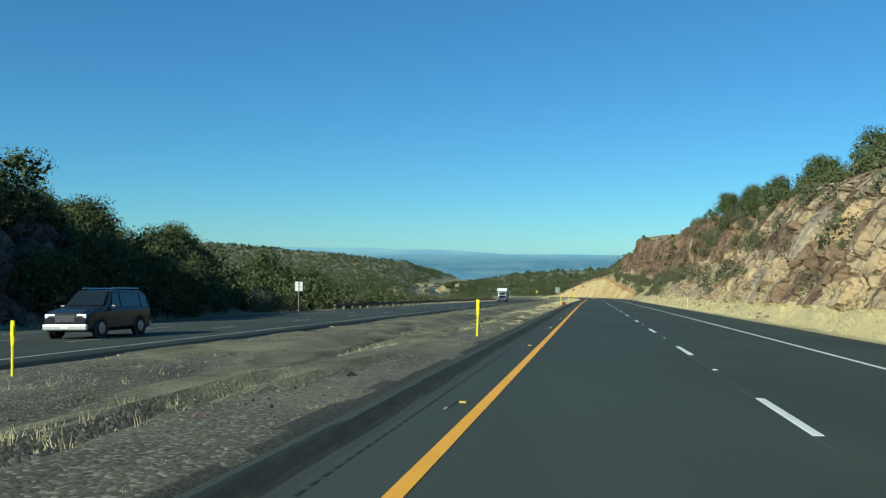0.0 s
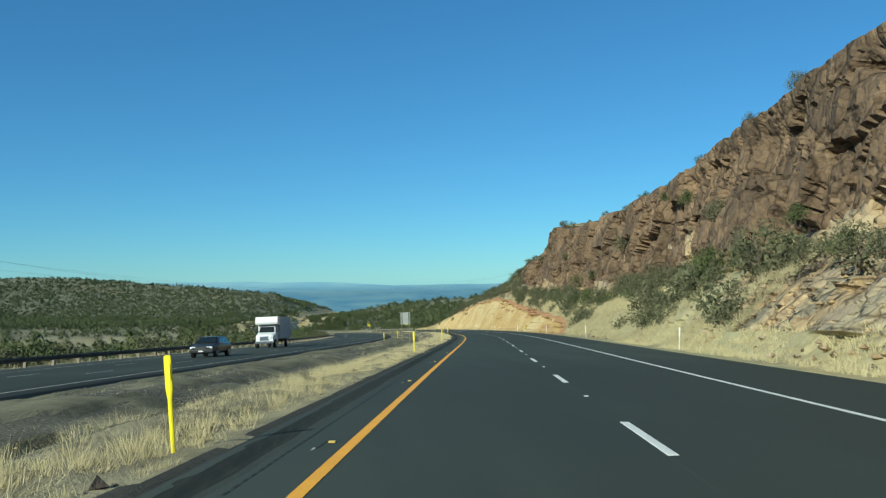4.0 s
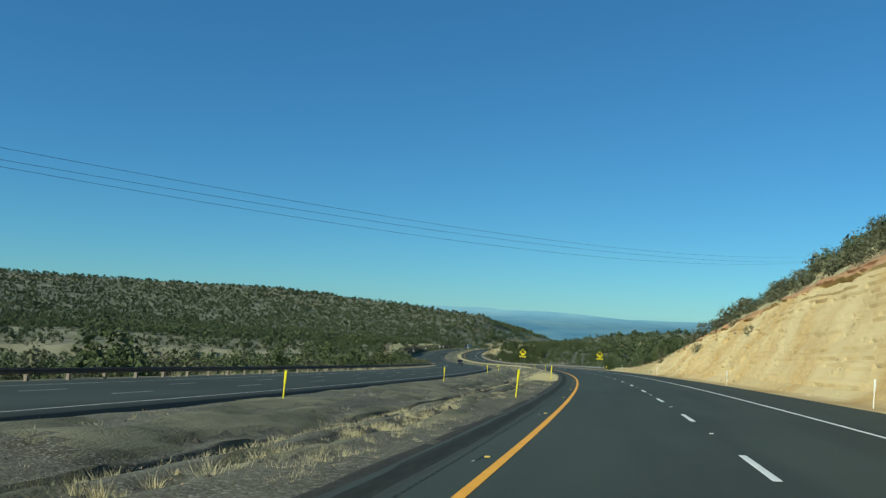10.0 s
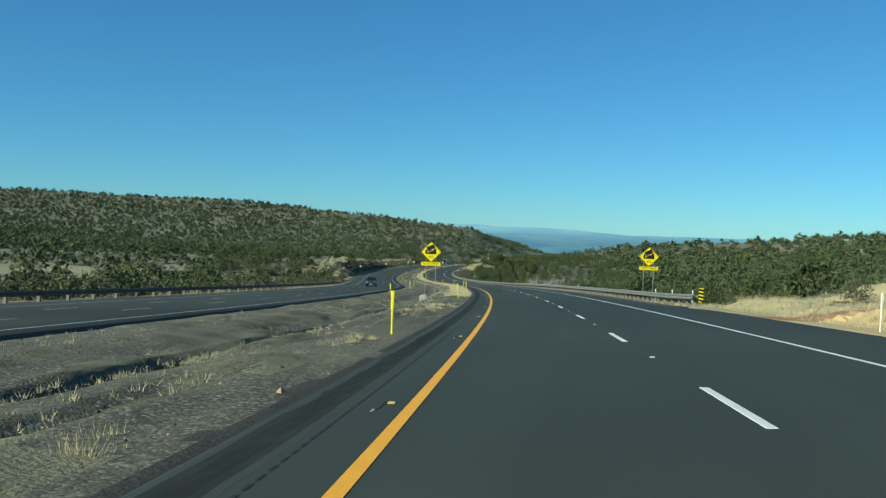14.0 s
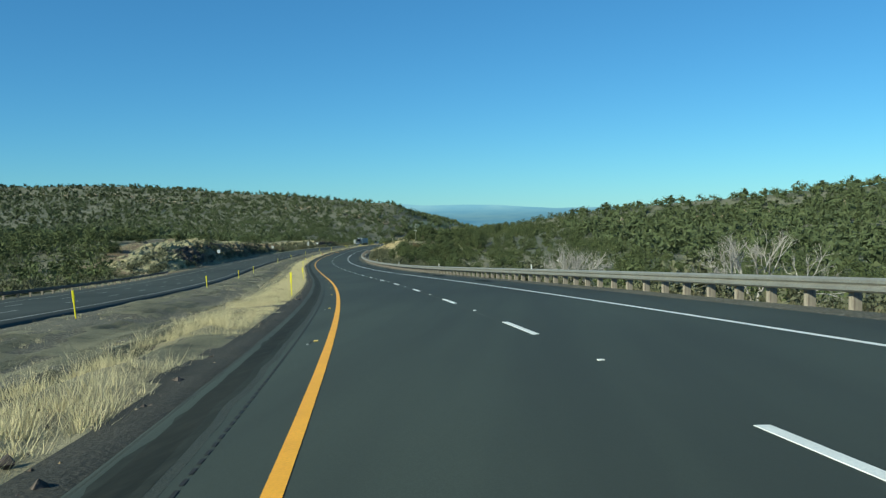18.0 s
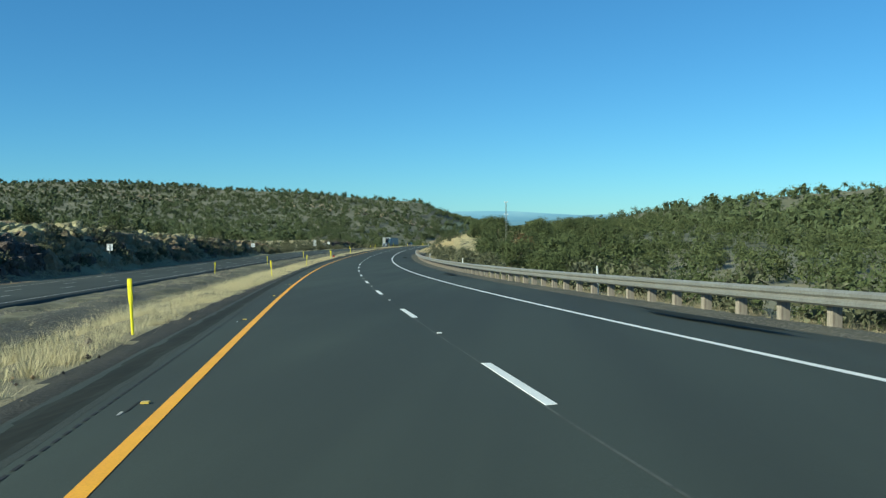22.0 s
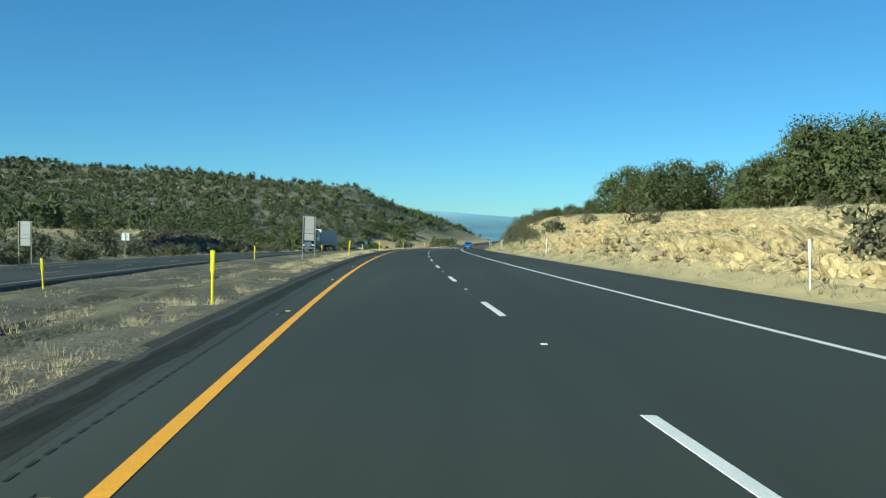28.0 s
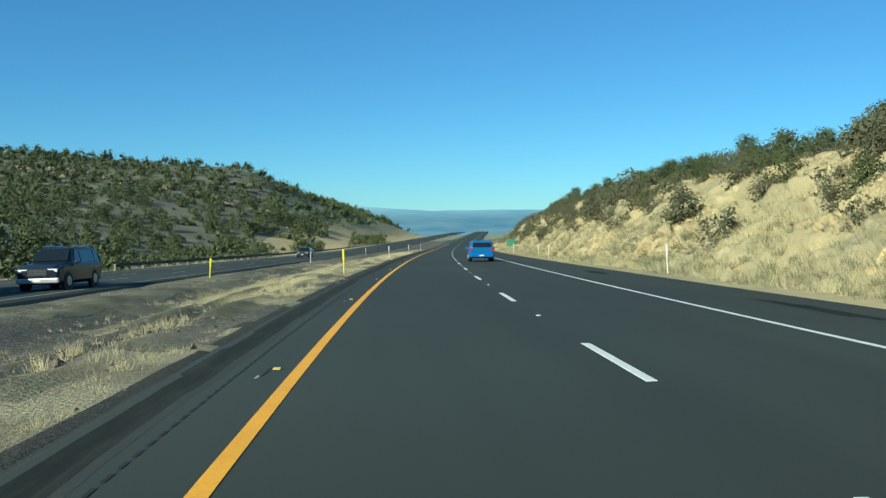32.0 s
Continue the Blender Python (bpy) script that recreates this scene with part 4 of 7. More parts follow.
jointed(CREAM_ROCK, 1.3, ((.88, .87, .86), (1.16, 1.14, 1.10)), .3)
jointed(GREY_ROCK, .42, ((.90, .91, .94), (1.26, 1.22, 1.15)))
jointed(DARK_ROCK, .5, ((.75, .75, .77), (1.25, 1.2, 1.15)))
left_outcrop(6, 66, -46, -28.6, DARK_ROCK, 8, 1.0, "jointed dark rock outcrop beside the uphill lanes")
left_outcrop(796, 1010, -44, -28.8, LEFT_CUT, 12, 0.9, "rough dark red-brown cut beside the uphill lanes")
left_outcrop(1078, 1146, -40, -29.8, DARK_ROCK, 16, 0.6, "low dark rock wall beside the uphill lanes")


# ---- guard rails ----
def guard_rail(s0, s1, u_of, steel, post_mat, pitch, label, base_of, rise=0.0):
    top = empty("guard_rail", Matrix.Identity(4), label, "guard rail")
    s = np.arange(s0, s1, 2.0)
    prof = [(d, h + rise) for d, h in ((-.02, .42), (-.075, .46), (-.075, .52), (-.01, .57), (-.075, .62), (-.075, .68), (-.02, .73), (.0, .73), (-.055, .68), (-.055, .62), (.01, .57), (-.055, .52), (-.055, .46), (.0, .42))]
    side = -1 if u_of(s0) < 0 else 1
    V = []
    for a in s:
        u, z = u_of(a), base_of(a)
        for du, h in prof:
            X, Y = xy(a, u + du * side)
            V.append((float(X), float(Y), z + h))
    n = len(prof)
    F = [(i * n + k, i * n + (k + 1) % n, (i + 1) * n + (k + 1) % n, (i + 1) * n + k) for i in range(len(s) - 1) for k in range(n)]
    beam = new("rail_beam", raw_mesh("rail_beam", V, F, [steel], None, False))
    beam.parent = top
    bm = bmesh.new()
    box(bm, -.10, .10, -.10, .10, -.6, .66 + rise, 0.008)
    box(bm, -.10 if side > 0 else .10, -.005 if side > 0 else .005, -.08, .08, .40 + rise, .72 + rise, 0.006, Matrix.Translation((-0.1 * side, 0, 0)))
    me = bpy.data.meshes.new("rail_post")
    bm.to_mesh(me)
    bm.free()
    me.materials.append(post_mat)
    for a in np.arange(s0 + 0.6, s1, pitch):
        X, Y = xy(a, u_of(a) + 0.27 * side)
        ob = new("rail_post", me)
        ob.parent = top
        ob.matrix_basis = Matrix.Translation((float(X), float(Y), base_of(a))) @ Matrix.Rotation(head(a), 4, "Z")
    return top


def base_r(s):
    return float(zroad(s)) + float(np.interp(s, LINE_S, LCR)) * 10.9 - 0.12 - 0.15 * float(rail_stretch(s))


def base_l(s):
    return float(zroad(s)) + OPP_Z - 0.36 - 0.12


guard_rail(527, 928, lambda s: 10.85 + 0.35 * float(ramp(541 - s, 0, 14)), STEEL, TIMBER, 1.905, "weathered galvanised guard rail on timber posts", base_r, 0.13)
guard_rail(98, 790, lambda s: -27.0, RUST_STEEL, TIMBER, 3.81, "rust-dark guard rail on pale timber posts", base_l)
guard_rail(1192, 1480, lambda s: -27.0, RUST_STEEL, TIMBER, 3.81, "rust-dark guard rail on pale timber posts", base_l)


# ---- delineator posts ----
def flared_post(name, mat, label, group, slim=1.0):
    """Flat flexible post: a narrow blade that widens into a paddle at the top."""
    top = empty(name, Matrix.Identity(4), label, "delineator", group)
    bm = bmesh.new()
    prof = [(.030, -.15), (.032, 0), (.034, .62), (.055, .74), (.058, 1.12), (.050, 1.16)]
    rows = []
    for w, z in ((w * slim, z) for w, z in prof):
        rows.append([bm.verts.new(p) for p in ((-w, -.012, z), (-w * .4, -.022, z), (w * .4, -.022, z), (w, -.012, z), (w, .010, z), (-w, .010, z))])
    for a, b in zip(rows[:-1], rows[1:]):
        for i in range(6):
            bm.faces.new((a[i], a[(i + 1) % 6], b[(i + 1) % 6], b[i]))
    bm.faces.new(rows[-1])
    bm.faces.new(rows[0][::-1])
    bmesh.ops.recalc_face_normals(bm, faces=bm.faces)
    part("blade", bm, mat, top)
    bm = bmesh.new()
    box(bm, -.045 * slim, .045 * slim, -.027, -.0235, .86, 1.06, 0.0)
    part("reflector", bm, SIGN_WHITE if mat is WHITE_POST else YELLOW_POST, top)
    return top


def stand(thing, s, u, lean=(0, 0), dz=0.0, turn=0.0, size=1.0):
    x, y, z = spot(s, u, dz)
    return Matrix.Translation((x, y, z)) @ Matrix.Rotation(head(s) + turn, 4, "Z") @ Matrix.Rotation(radians(lean[0]), 4, "Y") @ Matrix.Rotation(radians(lean[1]), 4, "X") @ Matrix.Scale(size, 4)


y_post = flared_post("delineator_post", YELLOW_POST, "bright yellow flat delineator post on the gravel verge", "yellow delineators", 0.82)
left_near = [27.5, 106, 145, 184, 220, 257.3, 298, 337, 376, 414.6, 462.5, 500, 581, 617, 659.4, 698, 776, 817.5, 856, 895, 934, 989, 1034.5, 1072, 1112, 1152]
left_far = [92, 250, 291, 330, 371, 409, 454, 495, 572, 614, 653, 695, 733, 768, 846.5, 886, 927, 966, 1001, 1042, 1083, 1124, 1160]
first = True
for s, u in [(a, -2.15) for a in left_near] + [(16.5, -10.2), (542.3, -2.4)] + [(a, -10.3) for a in left_far]:
    m = stand(y_post, s, u, (RNG.uniform(-5, 5), RNG.uniform(-2, 2)), turn=RNG.uniform(-.2, .2), size=1.0)
    if first:
        y_post.matrix_basis, first = m, False
    else:
        copy_thing(y_post, m)
w_post = flared_post("delineator_post", WHITE_POST, "white flat delineator post at the shoulder", "white delineators", 0.62)
right_white = [99, 140, 180, 220, 259, 299, 338, 376, 412, 460, 503, 990, 1030, 1068, 1109, 1147, 1186, 1194, 1226]
first = True
for s in right_white:
    m = stand(w_post, s, 11.5, (RNG.uniform(-3, 3), 0), dz=0.05, turn=RNG.uniform(-.2, .2))
    if first:
        w_post.matrix_basis, first = m, False
    else:
        copy_thing(w_post, m)
for s, u in ((1191, -2.15), (1231, -2.15), (1272, -2.15), (1199, -10.4), (1256, -10.4)):
    copy_thing(w_post, stand(w_post, s, u, (RNG.uniform(-3, 3), 0), turn=RNG.uniform(-.2, .2)))
for s in (531, 537, 543, 590, 630, 670, 710, 750, 791, 830, 870):
    copy_thing(w_post, stand(w_post, s, 12.0, (RNG.uniform(-3, 3), 0), dz=0.1, turn=RNG.uniform(-.2, .2)))


# ---- plants ----
def leaf_cards(rng, centres, radii, n, size, flat=0.85, fill=0.35):
    """Small leaf sprays on and in a crown made of several lobes, as separate quads."""
    k = rng.choice(len(centres), n, p=(radii ** 2).prod(1) / (radii ** 2).prod(1).sum() if radii.ndim > 1 else radii ** 2 / (radii ** 2).sum())
    d = rng.normal(size=(n, 3))
    d /= np.linalg.norm(d, axis=1)[:, None]
    d[:, 2] = np.where(d[:, 2] < -0.45, -d[:, 2], d[:, 2])
    rad = np.where(rng.random(n) < fill, rng.uniform(.35, .9, n), rng.uniform(.86, 1.12, n))
    r = radii[k][:, None] if radii.ndim == 1 else radii[k]
    c = centres[k] + d * r * rad[:, None]
    nrm = d + rng.normal(size=(n, 3)) * 0.75
    nrm /= np.linalg.norm(nrm, axis=1)[:, None]
    a = np.cross(nrm, rng.normal(size=(n, 3)))
    a /= np.linalg.norm(a, axis=1)[:, None]
    b = np.cross(nrm, a)
    sz = size * rng.uniform(.55, 1.35, n)[:, None]
    a, b = a * sz * 0.5, b * sz * 0.5 * flat
    v = np.stack([c - a - b * .5, c + a * .3 - b, c + a + b * .4, c - a * .2 + b], 1)
    return v.reshape(-1, 3)


def cores(rng, c, r, k=0.8, per=20, lo=.30, hi=.52):
    """Inner foliage of the lobes: large ragged sprays turned every way, which close the crown."""
    n = len(c) * per
    d = rng.normal(size=(n, 3))
    d /= np.linalg.norm(d, axis=1)[:, None]
    rr = np.repeat(r, per)[:, None]
    p = np.repeat(c, per, 0) + d * rr * k * rng.uniform(.15, .85, (n, 1))
    x = rng.normal(size=(n, 3, 3))
    x /= np.linalg.norm(x, axis=2)[..., None]
    return (p[:, None, :] + x * rr[:, None, :] * rng.uniform(lo, hi, (n, 1, 1))).reshape(-1, 3)


def sprays(rng, c, r, n, size, fill=0.12):
    """Leaf sprays as single triangles on the lobes."""
    return leaf_cards(rng, c, r, n, size, 1.0, fill).reshape(-1, 4, 3)[:, [0, 1, 3]].reshape(-1, 3) 


def lobes(rng, h, w, n, low=0.12):
    """Centres and radii of the lobes of a rounded, uneven crown."""
    t = (np.arange(n) + rng.random(n)) / n
    z = h * (low + 0.06 + (0.80 - low) * t)
    spread = w * 0.5 * np.sqrt(np.clip(1 - (1.45 * (t - 0.32)) ** 2, 0.03, 1))
    ang = rng.uniform(0, 2 * np.pi) + np.arange(n) * 2.4 + rng.normal(size=n) * .4
    rr = spread * 0.78 * np.sqrt(rng.uniform(.12, 1, n))
    c = np.stack([rr * np.cos(ang), rr * np.sin(ang), z], 1)
    return c, w * rng.uniform(.13, .20, n) * (1.15 - 0.35 * t) * (1.25 if n < 12 else 1.0)


def trunk_mesh(rng, h, r, limbs, spread):
    bm = bmesh.new()
    top = Vector((rng.uniform(-.2, .2), rng.uniform(-.2, .2), h * 0.7))
    rod(bm, (0, 0, -0.3), top * 0.45, r, 7, r * 0.75)
    rod(bm, top * 0.43, top, r * 0.74, 6, r * 0.25)
    for _ in range(limbs):
        t = rng.uniform(.12, .6)
        a = rng.uniform(0, 6.28)
        base = top * t
        tip = base + Vector((math.cos(a) * spread * rng.uniform(.3, .6), math.sin(a) * spread * rng.uniform(.3, .6), h * rng.uniform(.12, .3)))
        rod(bm, base, tip, r * 0.4, 5, r * 0.12)
    return bm


def make_tree(name, seed, h, w, n, size, leaf, label, category="tree", lobe_n=26, low=0.04):
    rng = np.random.default_rng(seed)
    top = empty(name, Matrix.Identity(4), label, category, "roadside trees")
    part("trunk", trunk_mesh(rng, h, 0.05 * h ** 0.8, 6, w * 0.42), BARK, top)
    c, r = lobes(rng, h, w, lobe_n, low)
    r = r * (1.28 if category == "tree" else 1.12)
    v = np.concatenate([cores(rng, c, r, 0.9 if category == "tree" else 0.8, 34, *((.21, .33) if category == "tree" else (.15, .26))), sprays(rng, c, r, n, size)])
    crown = new("crown", raw_mesh("crown", v, np.arange(len(v)).reshape(-1, 3), [leaf]))
    crown.parent = top
    return top


junipers = [make_tree("juniper_tree", 10 + i, h, w, 3500, 0.135, JUNIPER, lab) for i, (h, w, lab) in enumerate([
    (4.4, 4.6, "dense dark green juniper tree"), (5.0, 4.4, "tall rounded green juniper tree"), (3.8, 5.0, "broad low green juniper tree"), (4.2, 3.6, "upright green juniper tree")])]
bushes = [make_tree("bush", 30 + i, h, w, 1100, 0.10, BRUSH, lab, "bush", 9, 0.05) for i, (h, w, lab) in enumerate([
    (1.5, 2.2, "grey-brown dry bush among the rocks"), (2.0, 2.4, "twiggy olive-grey bush on the slope")])]
greens = [make_tree("bush", 40 + i, h, w, 1100, 0.10, JUNIPER, "dark green shrub on stony ground", "bush", 9, 0.05) for i, (h, w) in enumerate([(1.6, 2.2), (1.2, 1.6)])]
rust = make_tree("rust_tree", 50, 4.6, 4.6, 1600, 0.25, RED_LEAF, "juniper tree with rust-brown dying foliage beyond the guard rail")
placed = set()


def off_sand(s, u):
    """True where the cut is not bare sandstone."""
    s, u = np.asarray(s, float), np.asarray(u, float)
    return (s < 236) | (s > 545) | (right_bank(s, u) > sand_top(s) + 0.35)


def plant(tree, s, u, size=1.0, dz=-0.05, turn=None):
    if s < 345 and u > 21.5:
        u = u - 2.0
    x, y, z = spot(s, u, dz)
    m = Matrix.Translation((x, y, z)) @ Matrix.Rotation(RNG.uniform(0, 6.28) if turn is None else turn, 4, "Z") @ Matrix.Diagonal((size * RNG.uniform(.9, 1.12), size * RNG.uniform(.9, 1.12), size * RNG.uniform(.9, 1.1), 1))
    if tree.name in placed:
        ob = copy_thing(tree, Matrix.Identity(4))
        ob.matrix_basis = m
        return ob
    placed.add(tree.name)
    tree.matrix_basis = m
    return tree


def pick(kinds):
    return kinds[int(RNG.integers(len(kinds)))]


# left, at the start: a clump in front of dark rock
for s in np.arange(48, 73, 2.5):
    plant(pick(junipers), s + RNG.uniform(-.6, .6), RNG.uniform(-31.6, -30.2), RNG.uniform(.95, 1.15))
for s in np.arange(74, 108, 2.6):
    plant(pick(bushes + greens), s + RNG.uniform(-.6, .6), RNG.uniform(-33, -30.2), RNG.uniform(.8, 1.2))
for s, u in [(39, -37), (42, -35.5), (45, -37.5), (47.5, -35.5), (50, -37), (53, -35.5), (57, -36.5), (36, -38)]:
    plant(pick(junipers), s, u, 1.2)
for s in np.arange(58, 142, 2.4):
    plant(pick(junipers[:3]), s + RNG.uniform(-1, 1), RNG.uniform(-62, -37), RNG.uniform(1.0, 1.35))
for s in np.arange(56, 76, 3.4):
    plant(pick(junipers), s + RNG.uniform(-.8, .8), RNG.uniform(-38, -33.5), RNG.uniform(.85, 1.05))
for s, u in [(55, -29.4), (66, -29.8), (74, -30.5), (82, -31), (60, -29.6)]:
    plant(pick(bushes), s, u, 1.2)
# on the crest of the cliff
for s, u, k in [(70, 24.5, .8), (78, 26, 1.0), (86, 24.5, .9), (94, 25.5, .95), (101, 27, 1.1), (109, 24.8, .8), (118, 26, .95), (127, 25, .9), (136, 26.2, 1.0), (146, 24.8, .8), (157, 25.5, 1.05), (166, 27, .8), (60, 26, 1.1), (50, 25.5, 1.0), (40, 25, 1.0), (30, 26, 1.0), (113, 22.5, .7), (122, 21.5, .8), (133, 22, .7)]:
    plant(pick(junipers), s, u, k * .9)
for s in np.arange(95, 345, 6.5):
    if RNG.random() < 0.75:
        plant(pick(greens + bushes), s, RNG.uniform(23.8, 26), RNG.uniform(.4, .8))
for s in np.arange(98, 172, 2.2):
    plant(pick(bushes + bushes + greens), s + RNG.uniform(-1, 1), RNG.uniform(18.6, 23), RNG.uniform(.6, 1.15))
# brush on the ledges and the talus
for s in np.concatenate([np.arange(90, 165, 9), np.arange(165, 350, 2.8)]):
    u = RNG.uniform(16.2, 18.2)
    if off_sand(s, u):
        plant(pick(bushes + bushes + greens), s, u, RNG.uniform(.7, 1.5))
for s in np.arange(118, 340, 16):
    plant(pick(greens + bushes), s + RNG.uniform(-5, 5), RNG.uniform(18.6, 20.4), RNG.uniform(.6, 1.2))
for s in np.arange(345, 560, 7.0):
    plant(pick(bushes + greens + greens), s + RNG.uniform(-2, 2), RNG.uniform(20.5, 26), RNG.uniform(.6, 1.3))
for s, u, k in [(430, 26, .7), (445, 27, .8), (457, 26, 1.0), (470, 30, .9), (485, 27, .75), (505, 26, .8), (522, 24, .8), (538, 21.5, 1.0), (545, 24, 1.0), (552, 22, .9), (498, 18.6, .85), (503, 20.2, .9), (509, 19, .7), (415, 29, .7), (398, 28, .6), (560, 26, 1)]:
    plant(pick(junipers), s, u, k)
for s, u, k in [(452, 15.2, .7), (466, 16.8, .8), (478, 14.6, .6), (489, 16.2, .9), (501, 15.0, .8), (512, 14.2, .7), (440, 17.0, .7), (425, 15.6, .5)]:
    plant(pick(bushes), s, u, k)
# beyond the guard rail
for s, u, k in [(606, 23, 1.5), (575, 24, .9), (590, 27, 1.0), (556, 27, .9), (640, 30, .9), (668, 26, .8), (705, 30, .9), (722, 24, .8), (740, 28, 1), (760, 25, .9), (774, 31, 1.1), (790, 26, 1.0), (803, 29, 1.1), (815, 25, 1.0), (828, 27, 1.1), (838, 24, 1.0),
                (848, 28, 1.1), (857, 24, .95), (866, 27, 1.1), (875, 23.5, 1.0), (884, 26, 1.1), (890, 24, .9), (899, 25, 1.0), (906, 23, 1.15), (917, 24, 1.45), (925, 32, 1.1), (936, 36, 1.1), (950, 38, 1.2), (965, 37, 1.1), (976, 33, 1.0), (993, 23.5, 1.0), (870, 19.5, .6)]:
    plant(pick(junipers[:3]), s, u, k)
plant(rust, 893, 27, 1.15)
plant(rust, 868, 31, 0.9)
for s in np.arange(862, 912, 3.0):
    plant(pick(junipers), s + RNG.uniform(-1, 1), RNG.uniform(25, 42), RNG.uniform(.9, 1.2))
for s in np.arange(915, 985, 3.0):
    plant(pick(junipers), s + RNG.uniform(-1, 1), RNG.uniform(36, 52), RNG.uniform(.9, 1.15))
for s in np.arange(588, 862, 4.0):
    plant(pick(junipers + greens), s + RNG.uniform(-2, 2), RNG.uniform(20, 36), RNG.uniform(.6, 1.0))
# on top of the last bank
for s, u, k in [(1003, 26.5, 1.0), (1018, 27.5, 1.2), (1023, 27, 1.3), (1028, 28.5, 1.3), (1033, 27, 1.05), (1025, 31, 1.3), (1011, 28, 1.0)]:
    plant(junipers[0] if k > 1.15 else junipers[2], s, u, k)
for s in np.arange(985, 1066, 4.6):
    plant(pick(junipers), s + RNG.uniform(-1.5, 1.5), RNG.uniform(25.5, 31), RNG.uniform(.85, 1.05))
for s in np.arange(1085, 1300, 5.0):
    plant(pick(greens + junipers[2:3]), s + RNG.uniform(-2, 2), RNG.uniform(25, 32), RNG.uniform(.6, .85))
for s in np.concatenate([np.arange(1074, 1140, 11), np.arange(1140, 1300, 4.6)]):
    plant(pick(junipers), s + RNG.uniform(-1.5, 1.5), RNG.uniform(20.5, 24), RNG.uniform(.42, .62))
for s, u, k in [(1064.5, 13.7, .75), (1067, 14.2, .9), (1070, 14.6, .85), (1062, 14.4, .6), (1077, 13.8, .8), (1079.5, 14.4, .95), (1085, 14.8, .9), (1088.5, 13.3, .7), (1094, 14.2, 1.0), (1104, 14.4, .7), (1108, 15.2, 1.0)]:
    plant(bushes[1 if k > .8 else 0], s, u, k)
for s in np.arange(1114, 1240, 6.0):
    plant(bushes[int(s) % 2], s + RNG.uniform(-2.5, 2.5), RNG.uniform(14.8, 18.5), RNG.uniform(.75, 1.35))
for s in np.concatenate([np.arange(962, 1088, 21.0), np.arange(1088, 1300, 5.0)]):
    plant(pick(bushes), s + RNG.uniform(-3, 3), RNG.uniform(14.5, 20), RNG.uniform(.4, .95))
for s, u, k in [(1132, 17, 1.5), (1137, 18, 1.4), (1095, 18, 1.1), (1182, 15.5, 1.3), (1188, 16, 1.3), (1196, 17, 1.2)]:
    plant(bushes[1], s, u, k)
for s in np.arange(1118, 1206, 2.8):
    plant(pick(bushes + greens), s + RNG.uniform(-1, 1), RNG.uniform(15.5, 21.5), RNG.uniform(.6, 1.15))
for s, u, k in [(1055, 23.5, 1.05), (1063, 24, 1.1), (1074, 24.5, 1.0), (1049, 26, 1.1), (1044, 23, 1.05)]:
    plant(pick(junipers[:3]), s, u, k)
# on the cut beside the uphill lanes
for s in np.arange(800, 1180, 14.0):
    plant(pick(greens + junipers[2:3]), s + RNG.uniform(-2, 2), RNG.uniform(-48, -36), RNG.uniform(.6, 1.0))


# the wooded land, past counting
def far_tree(rng, n, size, h, w):
    k = 2 if n > 20 else 1
    a = rng.uniform(0, 6.28)
    i = np.arange(k)
    c = np.stack([np.cos(a + i * 3.0) * w * .17 * (k - 1), np.sin(a + i * 3.0) * w * .17 * (k - 1), h * (.42 + .16 * (i % 2))], 1)
    r = np.full(k, (w + h) * (.175 if k > 1 else .22)) * rng.uniform(.85, 1.15, k)
    c2, r2 = lobes(rng, h, w, 9, 0.1)
    if size < 0.35:
        return np.concatenate([cores(rng, c2, r2, .9, 14, .28, .46), sprays(rng, c2, r2 * 1.1, n, size)])
    if n > 100:
        c2, r2 = lobes(rng, h, w, 9, 0.08)
        return np.concatenate([cores(rng, c2, r2, 0.95), sprays(rng, c2, r2, n, size)])
    return np.concatenate([cores(rng, c, r * .95, 0.8, 16, .40, .66), sprays(rng, c2, r2, n, size)])


def wood(name, count, box_su, kinds, seed, keep, label, mat, leaf_n, leaf):
    rng = np.random.default_rng(seed)
    base = [far_tree(rng, leaf_n, leaf, h, w) for h, w in kinds]
    s, u = rng.uniform(box_su[0], box_su[1], count), rng.uniform(box_su[2], box_su[3], count)
    ok = keep(s, u, rng.random(count))
    s, u = s[ok], u[ok]
    x, y = xy(s, u)
    z = land(s, u)
    out = []
    for k in range(len(base)):
        sel = np.arange(len(s)) % len(base) == k
        n = int(sel.sum())
        a, sc = rng.uniform(0, 6.28, n), rng.uniform(.6, 1.25, n)
        ca, sa = (np.cos(a) * sc)[:, None], (np.sin(a) * sc)[:, None]
        b = base[k]
        V = np.stack([b[None, :, 0] * ca - b[None, :, 1] * sa + x[sel][:, None], b[None, :, 0] * sa + b[None, :, 1] * ca + y[sel][:, None], b[None, :, 2] * sc[:, None] + z[sel][:, None] - .15], -1)
        out.append(V.reshape(-1, 3))
    v = np.concatenate(out)
    return tagged(new(name, raw_mesh(name, v, np.arange(len(v)).reshape(-1, 3), [mat])), label, "woodland", kind="stuff")


def patchy(s, u, f):
    x, y = xy(s, u)
    return vnoise(x / 45, y / 45, 71) * 0.7 + vnoise(x / 14, y / 14, 72) * 0.5 > f


